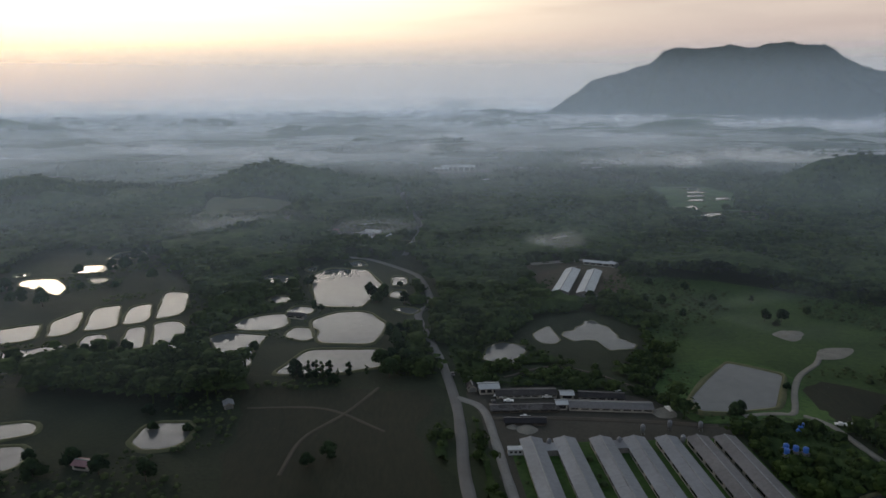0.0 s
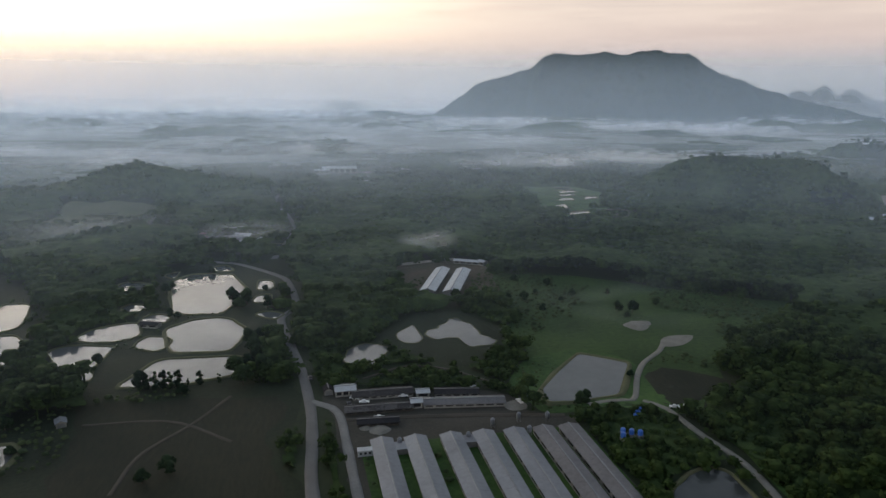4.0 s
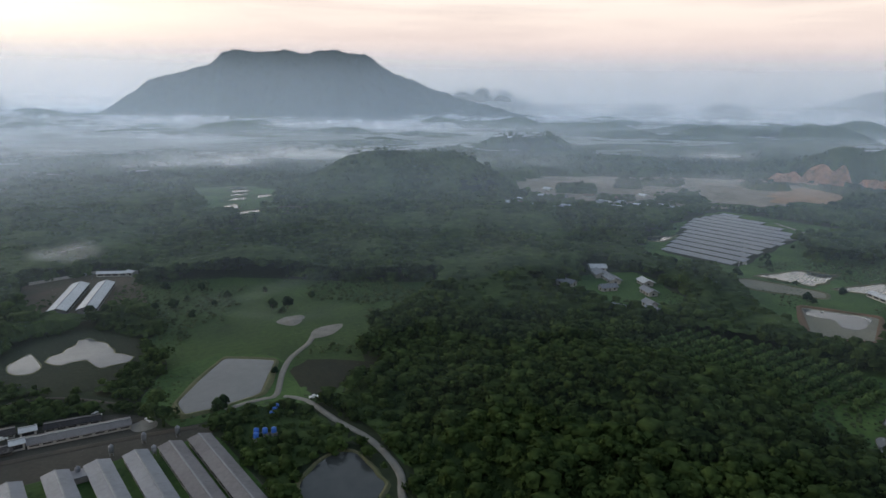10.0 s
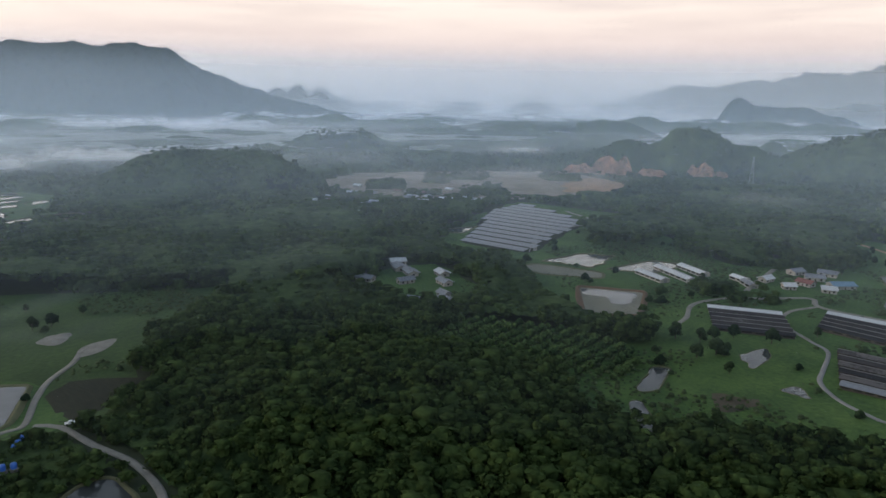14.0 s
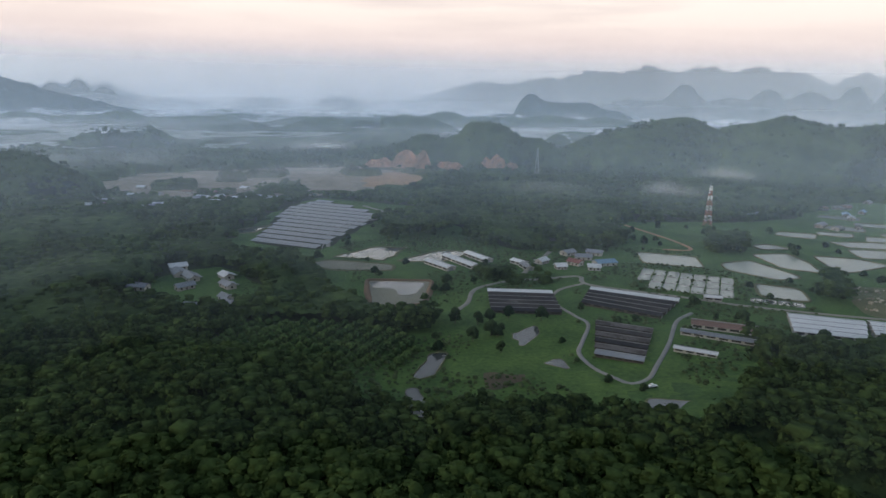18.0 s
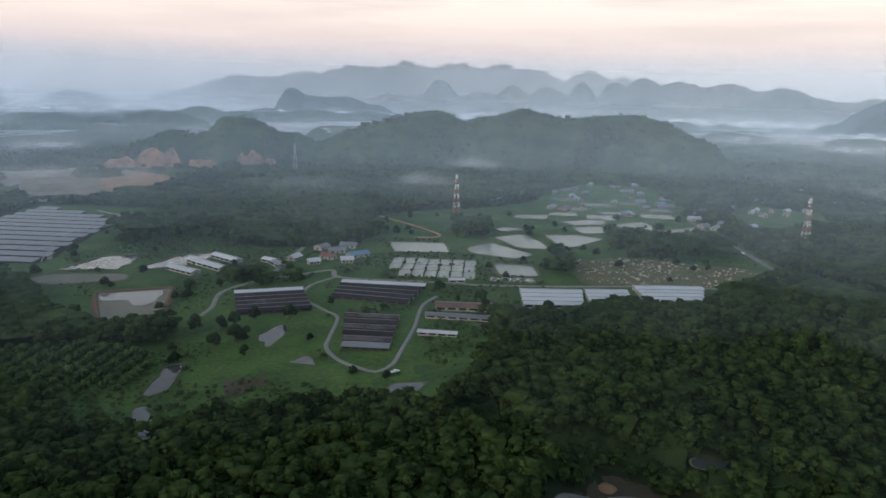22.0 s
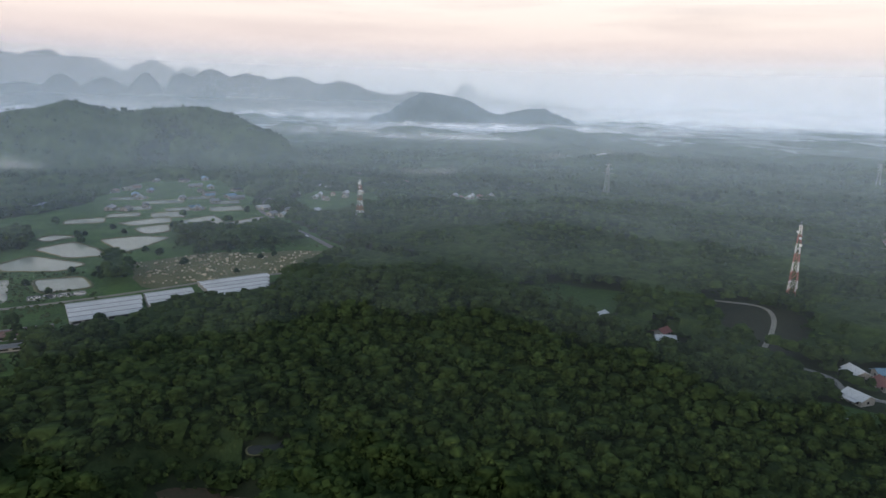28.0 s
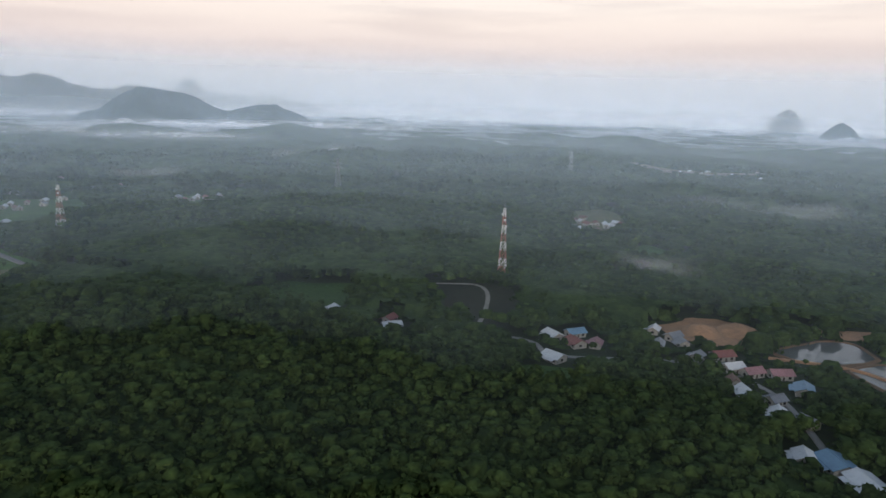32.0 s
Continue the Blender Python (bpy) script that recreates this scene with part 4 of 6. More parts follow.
# ---- roads ----
road("road", [(30, 130), (22, 221), (23, 268), (23, 301), (19, 350), (10, 412), (9, 436), (18, 459), (13, 519), (2, 546), (-30, 588), (-54, 601), (-110, 640)], 5.2, "asphalt", "narrow grey country road between ponds and sheds")
road("road", [(0, 600), (8, 649), (19, 741), (10, 830), (-5, 930), (30, 1030)], 5.5, "asphalt", "distant grey road winding into the mist")
road("lane", [(42, 120), (38, 219), (37, 257), (35, 291), (24, 304)], 4.2, "concrete", "concrete lane to the poultry sheds")
road("lane", [(36, 282), (70, 279), (112, 272), (136, 266)], 4.0, "track", "trodden apron in front of the poultry sheds", lift=0.22)
road("track", [(150, 272), (169, 273), (176, 276), (190, 300), (203, 317), (220, 331), (233, 346), (249, 350)], 3.2, "gravel", "pale gravel track round the reservoir")
road("track", [(178, 272), (185, 263), (187, 238), (190, 213), (186, 186), (176, 168), (160, 130)], 3.2, "gravel", "gravel track along the dark pond")
patch("gravel_yard", [(222, 338), (236, 352), (256, 352), (246, 340), (232, 334)], "gravel", "pale gravel turning place", "yard", 0.42, 1)
patch("gravel_yard", [(226, 362), (238, 372), (232, 385), (218, 376)], "gravel", "grey rubble heap in the meadow", "rubble", 0.4, 1)
road("track", [(-75, 300), (-38, 296), (-10, 272)], 2.0, "track", "trodden earth track across the plots", lift=0.3)
road("track", [(-14, 318), (-28, 292), (-45, 268), (-50, 240)], 2.0, "track", "trodden earth track across the plots", lift=0.32)
road("track", [(50, 326), (75, 338), (95, 330), (118, 304)], 2.0, "track", "earth path behind the farm row", lift=0.2)
road("lane", [(518, 38), (505, 27), (471, 24), (452, 22), (434, 11), (423, -3), (419, -11), (429, -18), (451, -20), (490, -23), (536, -24), (560, -32)], 2.7, "concrete", "concrete lane looping round the sheds")
road("lane", [(700, 100), (596, 96), (621, 58), (600, 44), (597, -24), (594, -63), (598, -119), (608, -197), (606, -240)], 4.2, "gravel", "pale farm lane past the long sheds")
road("lane", [(518, 38), (545, 60), (575, 62), (600, 50)], 3.0, "gravel", "short farm lane between shed groups")
road("lane", [(496, 112), (515, 112), (552, 118), (596, 96)], 3.6, "gravel", "lane along the dark-roofed sheds")
road("road", [(560, -330), (644, -311), (735, -310), (853, -307), (951, -322), (1118, -422), (1300, -520)], 6.0, "asphalt", "straight grey road through the trees")
road("track", [(760, 5), (772, -20), (810, 0), (880, 60)], 4.0, "earth_orange" , "orange earth track to the ponds")
road("track", [(402, -488), (378, -506), (360, -496), (340, -465), (320, -425)], 3.4, "gravel", "sandy track bending round a slope")
road("lane", [(320, -425), (285, -432), (262, -422), (215, -455), (185, -462), (150, -442), (110, -372)], 3.4, "concrete", "village lane between houses")
road("track", [(296, -85), (312, -94), (319, -106), (321, -122), (316, -134)], 2.6, "gravel", "pale track down into the hollow", lift=0.3)
road("track", [(170, -500), (130, -512), (100, -500)], 3.0, "earth_orange", "earth causeway between the reservoirs", lift=0.9)
road("lane", [(620, 290), (700, 330), (800, 320), (850, 380)], 4.0, "gravel", "pale lane round the solar field")

# ---- buildings ----


def built(x, y, length, width, turn):
    """Keeps the ground of a building free of trees."""
    a = radians(turn)
    t = np.arange(-length / 2, length / 2 + 0.1, 3.0)
    LANES.append((np.stack([x - np.sin(a) * t, y + np.cos(a) * t], 1), width / 2 + 2.5))



def gable(length, width, h, rise, over=0.5, thick=0.18):
    """Two roof slopes, each a slab, along y."""
    w, l = width / 2 + over, length / 2 + over
    k = rise / (width / 2)
    out = []
    for s in (-1, 1):
        zb = h - over * k
        v = [(s * w, -l, zb), (0, -l, h + rise), (0, l, h + rise), (s * w, l, zb)]
        v += [(x, y, z + thick) for x, y, z in v]
        f = [(0, 1, 2, 3), (7, 6, 5, 4), (0, 4, 5, 1), (1, 5, 6, 2), (2, 6, 7, 3), (3, 7, 4, 0)]
        out.append((v, f if s < 0 else [tuple(reversed(q)) for q in f]))
    return out


def shell(length, width, h, rise):
    """Four walls and two gables."""
    w, l = width / 2, length / 2
    v = [(-w, -l, -1), (w, -l, -1), (w, l, -1), (-w, l, -1), (-w, -l, h), (w, -l, h), (w, l, h), (-w, l, h), (0, -l, h + rise), (0, l, h + rise)]
    return v, [(0, 1, 5, 8, 4), (1, 2, 6, 5), (2, 3, 7, 9, 6), (3, 0, 4, 7), (3, 2, 1, 0)]


def shed(x, y, length, width, h, rise, turn, roof, label, name="shed", category="shed", wall="plaster", group="", ridge="steel", openings=6, z=None, seams=0):
    """A long gabled shed with a ridge cap, gable doors and side openings; it runs along y before its turn."""
    z = float(land(x, y)) if z is None else z
    ob = empty(name, pose(x, y, z, 0, 0, turn), label, category, group)
    built(x, y, length, width, turn)
    part("wall", mesh_of("wall", *shell(length, width, h, rise), wall), ob)
    for v, f in gable(length, width, h, rise):
        slope = part("roof_slope", mesh_of("roof_slope", v, f, roof), ob)
        if seams:
            side = -1 if v[0][0] < 0 else 1
            w, l, k = width / 2 + 0.5, length / 2 + 0.5, rise / (width / 2)
            seam = mesh_of("roof_seam", *beam((side * w, 0, h - 0.5 * k + 0.17), (side * 0.1, 0, h + rise + 0.17), 0.06), roof)
            for i in range(1, seams):
                part("roof_seam", seam, slope).location.y = -l + 2 * l * i / seams
    part("ridge_cap", mesh_of("ridge_cap", *box(-0.3, -length / 2 - 0.5, h + rise + 0.05, 0.3, length / 2 + 0.5, h + rise + 0.32), "roof_worn" if roof == "roof_dark" else ridge), ob)
    for s in (-1, 1):
        q = box(-1.6, s * length / 2 - 0.06, 0, 1.6, s * length / 2 + 0.06, min(3.0, h - 0.2))
        part("gable_door", mesh_of("gable_door", *q, "steel"), ob)
    if openings:
        for s in (-1, 1):
            for i in range(openings):
                yy = -length / 2 + length * (i + 0.5) / openings
                bar = length / openings * 0.36
                part("side_opening", mesh_of("side_opening", *box(s * width / 2 - 0.05, yy - bar, 1.0, s * width / 2 + 0.05, yy + bar, h - 0.5), "opening"), ob)
    return ob


G = "row of poultry sheds"
for k, (x, roof, lab) in enumerate(((51, "roof_zinc", ""), (65, "roof_zinc", ""), (80, "roof_zinc", ""), (94, "roof_zinc", ""), (107.5, "roof_zinc", ""), (120.5, "roof_worn", "x"), (132, "roof_worn", "x"))):
    front = 256.5 - 0.05 * (x - 51)
    ln = 118
    s = shed(x, front - ln / 2, ln, 8.6, 2.8, 1.1, 0, roof, "long poultry shed with a weathered reddish-grey metal roof" if lab else "long poultry shed with a grey zinc roof", "poultry_shed", "poultry shed", group=G, openings=14, seams=16)
    part("fan_housing", mesh_of("fan_housing", *join(box(-3.2, ln / 2 + 0.06, 0.4, 3.2, ln / 2 + 1.3, 2.6), box(-3.4, ln / 2, 2.6, 3.4, ln / 2 + 1.6, 2.75)), "concrete"), s)


def silo(x, y, h=4.2, r=1.0):
    ob = empty("feed_silo", pose(x, y, float(land(x, y))), "pale metal feed silo on thin legs", "silo", "feed silos")
    part("hopper", mesh_of("hopper", *join(tube(0.3, r, 1.2, 2.4), tube(r, r, 2.4, h), tube(r, 0.25, h, h + 0.8)), "roof_zinc"), ob)
    for i in range(4):
        a = math.pi / 4 + i * math.pi / 2
        part("leg", mesh_of("leg", *beam((r * 0.9 * math.cos(a), r * 0.9 * math.sin(a), 0), (r * 0.9 * math.cos(a), r * 0.9 * math.sin(a), 2.6), 0.14), "steel"), ob)


for x, y in ((58, 253), (87, 252), (100.5, 262), (114, 252), (126.3, 263), (113.5, 265)):
    silo(x, y)
for x in (58, 87):
    ob = empty("egg_room", pose(x, 250, 0), "low flat-roofed grey link room between two poultry sheds", "link room")
    part("wall", mesh_of("wall", *box(-2.4, -3, -0.5, 2.4, 3, 2.6), "concrete"), ob)
    part("roof_slab", mesh_of("roof_slab", *box(-2.5, -3.2, 2.6, 2.5, 3.2, 2.85), "roof_zinc"), ob)
    part("door", mesh_of("door", *box(-0.6, 2.98, 0.1, 0.6, 3.05, 2.1), "opening"), ob)

shed(57.5, 304.5, 29, 8, 2.0, 1.0, 88, "roof_dark", "long low outbuilding with a dark sheet roof", openings=7)
shed(93, 298.5, 21, 7, 2.0, 1.0, 80, "roof_dark", "low outbuilding with a dark sheet roof", openings=5)
shed(54, 289, 31, 7, 1.9, 0.9, 88, "roof_dark", "long low outbuilding with a grey-brown roof", openings=7, wall="timber")
shed(94, 287.5, 38, 8, 2.0, 1.0, 82, "roof_worn", "long outbuilding with a dull zinc roof", openings=8)
shed(52, 276, 18, 6, 1.9, 0.8, 86, "roof_dark", "low feed store with a dark roof", openings=4, wall="timber")
shed(40, 310, 9.5, 7, 3.2, 1.0, 92, "roof_white", "small building with a bright white roof", "office", "office", openings=3)
shed(32, 312, 5, 4, 2.6, 1.4, 5, "roof_dark", "small gatehouse with a steep gabled roof", "gatehouse", "gatehouse", openings=1)
shed(71.5, 289.5, 5, 5, 3.2, 0.8, 88, "roof_white", "small white flat-looking store", "store", "store", openings=1)
shed(76.5, 300, 6, 5, 2.8, 0.8, 86, "roof_white", "small pale store between the outbuildings", "store", "store", openings=1)
shed(124, 497, 66, 11, 3.4, 1.7, -22, "roof_white", "long barn with a pale metal roof on a red earth yard", "barn", "barn", group="pair of barns", openings=9, seams=12, wall="concrete")
shed(140, 491, 66, 11, 3.4, 1.7, -22, "roof_white", "long barn with a pale metal roof on a red earth yard", "barn", "barn", group="pair of barns", openings=9, seams=12, wall="concrete")
shed(163, 552, 22, 6, 2.8, 1.0, 62, "roof_white", "low white-roofed building behind the barns", openings=4)
shed(175, 545, 7, 6, 3.4, 1.0, 30, "roof_white", "small white block house", "store", "store", openings=2)
# dark-roofed growing sheds in the valley
for k in range(6):
    x, y = 553 - 8.3 * k, 86 - 3.3 * k
    shed(x, y, 46, 6.6, 2.2, 1.0, 20, "roof_white" if k == 0 else "roof_dark", "long low shed with a bright white roof" if k == 0 else "long low shed with a dark sheet roof", group="dark-roofed sheds", openings=6, wall="timber")
for k in range(5):
    shed(583 - 9.6 * k, 9 + 0.8 * k, 62 - 2 * k, 8, 2.3, 1.0, -2 - 3 * k * 0.6, "roof_white" if k == 0 else "roof_dark", "long low shed with a pale roof beside the lane" if k == 0 else "long low shed with a dark sheet roof", group="dark-roofed sheds", openings=7, wall="timber")
for k in range(6):
    shed(506 - 10.5 * k, 5 - 1.0 * k, 34 - k * 1.6, 7.4, 2.2, 0.9, -1, "roof_dark" if k < 5 else "roof_zinc", "low nursery shed with a patched dark roof", group="nursery sheds", openings=5, wall="timber")
shed(534, -58, 50, 12, 2.8, 1.4, 2, "roof_brown", "wide shed with a rust-brown roof", openings=7)
shed(512, -49, 42, 6, 2.4, 0.9, -4, "roof_zinc", "narrow shed with a patched grey and white roof", openings=6)
shed(479, -38, 23, 5, 2.4, 0.8, -4, "roof_white", "short shed with a pale roof", openings=4)
for k in range(4):
    shed(576 - 10 * k, -113 + 0.5 * k, 44 - 1.5 * k, 9.6, 3.0, 1.0, 4, "roof_white", "wide growing shed with a white roof", "growing_shed", "shed", group="white-roofed sheds", openings=6, seams=8)
for k in range(3):
    shed(580 - 10 * k, -153 + 0.5 * k, 30, 9.6, 3.0, 1.0, 5, "roof_white", "wide growing shed with a white roof", "growing_shed", "shed", group="white-roofed sheds", openings=4, seams=6)
for k in range(5):
    shed(595 - 10.5 * k, -201 + 1.5 * k, 50 - 3.5 * k, 10, 3.0, 1.0, 5, "roof_white", "wide growing shed with a white roof", "growing_shed", "shed", group="white-roofed sheds", openings=6, seams=8)
shed(600, 169, 32, 9, 3.0, 1.4, -30, "roof_white", "white-roofed farm shed beside a pond", group="white farm sheds", openings=5)
shed(620, 158, 46, 9, 3.0, 1.4, -35, "roof_white", "white-roofed farm shed beside a pond", group="white farm sheds", openings=6)
shed(642, 150, 32, 9, 3.0, 1.4, -35, "roof_white", "white-roofed farm shed beside a pond", group="white farm sheds", openings=5)
shed(640, 112, 14, 8, 3.0, 1.2, -30, "roof_white", "farm store with a white roof", openings=2)
shed(628, 102, 16, 7, 3.0, 1.2, -50, "roof_zinc", "farm store with a grey roof", openings=2)
shed(600, -44, 12, 6, 2.6, 1.0, 10, "roof_white", "small white-roofed pump house by the breeding ponds", openings=2)


def house(x, y, length, width, turn, roof, label, h=3.2, rise=1.8, wall="plaster", porch=True, z=None):
    """A village house: walls, two roof slopes, ridge, door, windows and a porch roof."""
    length, width = (length * 0.72, width * 0.75) if y < -350 else (length, width)
    z = float(land(x, y)) if z is None else z
    ob = empty("house", pose(x, y, z, 0, 0, turn), label, "house")
    built(x, y, length, width, turn)
    part("wall", mesh_of("wall", *shell(length, width, h, rise), wall), ob)
    for v, f in gable(length, width, h, rise, 0.8, 0.2):
        part("roof_slope", mesh_of("roof_slope", v, f, roof), ob)
    part("ridge_cap", mesh_of("ridge_cap", *box(-0.25, -length / 2 - 0.8, h + rise + 0.1, 0.25, length / 2 + 0.8, h + rise + 0.35), roof), ob)
    for s in (-1, 1):
        part("door", mesh_of("door", *box(s * width / 2 - 0.05, -0.5, 0, s * width / 2 + 0.06, 0.5, 2.1), "timber"), ob)
        for yy in (-length * 0.3, length * 0.3) if porch else ():
            win = part("window", mesh_of("window", *box(s * width / 2 - 0.05, yy - 0.8, 1.0, s * width / 2 + 0.05, yy + 0.8, 2.3), "opening"), ob)
            part("window_sill", mesh_of("window_sill", *box(s * width / 2 - 0.02, yy - 0.9, 0.86, s * width / 2 + 0.16, yy + 0.9, 0.98), "concrete"), win)
        part("gable_window", mesh_of("gable_window", *box(-0.8, s * length / 2 - 0.05, 1.0, 0.8, s * length / 2 + 0.05, 2.3), "opening"), ob)
    if porch:
        w = width / 2
        v = [(w, -length * 0.4, h - 0.3), (w + 3, -length * 0.4, h - 0.9), (w + 3, length * 0.4, h - 0.9), (w, length * 0.4, h - 0.3)]
        v += [(a, b, c + 0.12) for a, b, c in v]
        pr = part("porch_roof", mesh_of("porch_roof", v, box(0, 0, 0, 1, 1, 1)[1], roof), ob)
        for yy in (-length * 0.38, length * 0.38):
            part("porch_post", mesh_of("porch_post", *box(w + 2.7, yy - 0.1, -0.5, w + 2.9, yy + 0.1, h - 0.85), "timber"), pr)
    return ob


for x, y, l, w, a, roof, lab in (
        (440, 334, 14, 7, 10, "roof_zinc", "long house with a grey roof among trees"), (483, 338, 16, 9, -35, "roof_zinc", "grey-roofed farm house among trees"), (497, 352, 13, 10, 55, "roof_white", "pale gabled house among trees"),
        (478, 322, 20, 8, -30, "roof_zinc", "farm house with a long grey roof"), (472, 282, 14, 7, -25, "roof_zinc", "low grey-roofed house among trees"), (492, 300, 12, 8, -28, "roof_white", "low white-roofed house among trees"),
        (436, 252, 12, 6, -20, "roof_zinc", "small pale cottage beside red earth"), (446, 262, 10, 6, -20, "roof_zinc", "small pale cottage beside red earth"), (420, 268, 9, 6, 15, "roof_zinc", "small cottage with a grey roof"),
        (455, 306, 13, 6, 70, "roof_zinc", "small outhouse with a grey roof"), (540, 300, 12, 8, 20, "roof_white", "pale house at the field's edge"),
        (671, 45, 18, 11, 40, "roof_blue", "house with a bright blue roof"), (684, 66, 14, 9, 20, "roof_zinc", "grey-roofed house on the valley floor"), (695, 82, 12, 9, 60, "roof_zinc", "grey-roofed house on the valley floor"), (660, 68, 12, 8, -20, "roof_red", "house with a rusty red roof"),
        (650, 50, 10, 8, 15, "roof_white", "pale-roofed house on the valley floor"), (706, 60, 14, 8, 0, "roof_zinc", "grey-roofed house on the valley floor"), (640, 76, 9, 7, 35, "roof_white", "small house with a white roof"), (652, 95, 11, 7, 70, "roof_white", "pale-roofed house on the valley floor"),
        (404, -384, 14, 9, 25, "roof_white", "white-roofed house on the wooded slope"), (358, -391, 15, 9, -35, "roof_white", "pale-roofed house among trees"), (349, -385, 12, 8, 40, "roof_zinc", "grey-roofed house among trees"),
        (368, -400, 12, 8, 10, "roof_red", "small red-roofed house among trees"), (278, -446, 16, 11, 62, "roof_white", "two-storey white house with a pale sheet roof"), (270, -459, 15, 10, -30, "roof_blue", "house with a turquoise roof in the village"),
        (262, -444, 15, 11, 60, "roof_red", "house with a dark red roof in the village"), (252, -450, 11, 9, 20, "roof_pink", "pink-roofed house in the village"), (260, -415, 15, 12, 80, "roof_white", "white round-roofed house beside a lawn"),
        (236, -498, 11, 8, 10, "roof_white", "white-roofed house above the cutting"), (222, -494, 13, 8, -20, "roof_zinc", "grey-roofed house on the village lane"), (214, -486, 11, 8, 40, "roof_zinc", "grey-roofed house on the village lane"),
        (224, -474, 13, 8, 15, "roof_zinc", "long grey-roofed house on the village lane"), (190, -481, 16, 11, -40, "roof_red", "large dark red roof near orange earth"), (180, -466, 14, 10, -35, "roof_white", "white house with a veranda on the village lane"),
        (170, -466, 14, 9, -35, "roof_pink", "pink-roofed house on the village lane"), (158, -473, 15, 10, -50, "roof_pink", "wide pink-roofed house on the village lane"), (144, -459, 15, 11, 15, "roof_blue", "house with a turquoise and grey roof"),
        (165, -435, 17, 8, 40, "roof_white", "long white-roofed house among trees"), (152, -436, 11, 8, -30, "roof_zinc", "grey-roofed house among trees"), (147, -420, 13, 9, 20, "roof_white", "pale-roofed house among trees"),
        (135, -420, 11, 8, 65, "roof_zinc", "grey-roofed house among trees"), (174, -446, 10, 7, 30, "roof_brown", "small brown-roofed house among trees"), (200, -470, 10, 8, 0, "roof_zinc", "grey-roofed house beside the lane"),
        (244, -388, 8, 6, 0, "roof_zinc", "small grey hut at the lawn's edge"),
        (119, -387, 18, 14, 40, "roof_blue", "large hall with a pale blue metal roof"), (107, -377, 20, 14, 40, "roof_white", "large hall with a pale metal roof"), (130, -384, 12, 10, 20, "roof_white", "low pale hall at the wood's edge")):
    house(x, y, l, w, a, roof, lab)
rng = random.Random(5)
for k in range(46):
    x, y = rng.uniform(930, 1290), rng.uniform(-400, -60)
    house(x, y, rng.uniform(9, 20), rng.uniform(7, 10), rng.uniform(0, 90), rng.choice(("roof_zinc", "roof_dark", "roof_blue", "roof_brown", "roof_zinc", "roof_worn")), "distant village house with a sheet roof", porch=False, wall="concrete")
for cx, cy, n, sp in ((441, -822, 14, 45), (877, -591, 12, 50), (640, -1500, 12, 110), (500, -1540, 14, 90), (880, -330, 8, 40), (1000, -420, 9, 60), (1130, -560, 8, 80), (760, 690, 12, 60), (690, 640, 10, 50),
                      (-60, 680, 8, 60), (120, 1060, 12, 70), (1500, -1500, 10, 140), (850, 560, 10, 60)):
    for k in range(n):
        x, y = rng.gauss(cx, sp * 0.6), rng.gauss(cy, sp * 0.6)
        house(x, y, rng.uniform(9, 18), rng.uniform(7, 10), rng.uniform(0, 90), rng.choice(("roof_zinc", "roof_white", "roof_white", "roof_red", "roof_brown")), "far-off house half hidden in trees and mist", porch=False)
shed(104, 1268, 62, 22, 8, 3, 84, "roof_white", "long white-roofed works shed far down the valley", "works_shed", "works shed", openings=6)
shed(72, 1250, 26, 14, 6, 2, 84, "roof_white", "white-roofed works shed far down the valley", "works_shed", "works shed", openings=3)
shed(-84, 302, 5, 4, 2.4, 0.8, 20, "roof_zinc", "small field hut with a grey roof", "hut", "hut", openings=1)
shed(-128, 252, 7, 5, 2.4, 0.9, 75, "roof_pink", "small hut with a pinkish roof in pasture", "hut", "hut", openings=1)
shed(-71, 432, 12, 6, 2.4, 0.9, 70, "roof_dark", "dark-roofed hut beside the fish ponds", "hut", "hut", openings=2)

# ---- masts and pylons ----


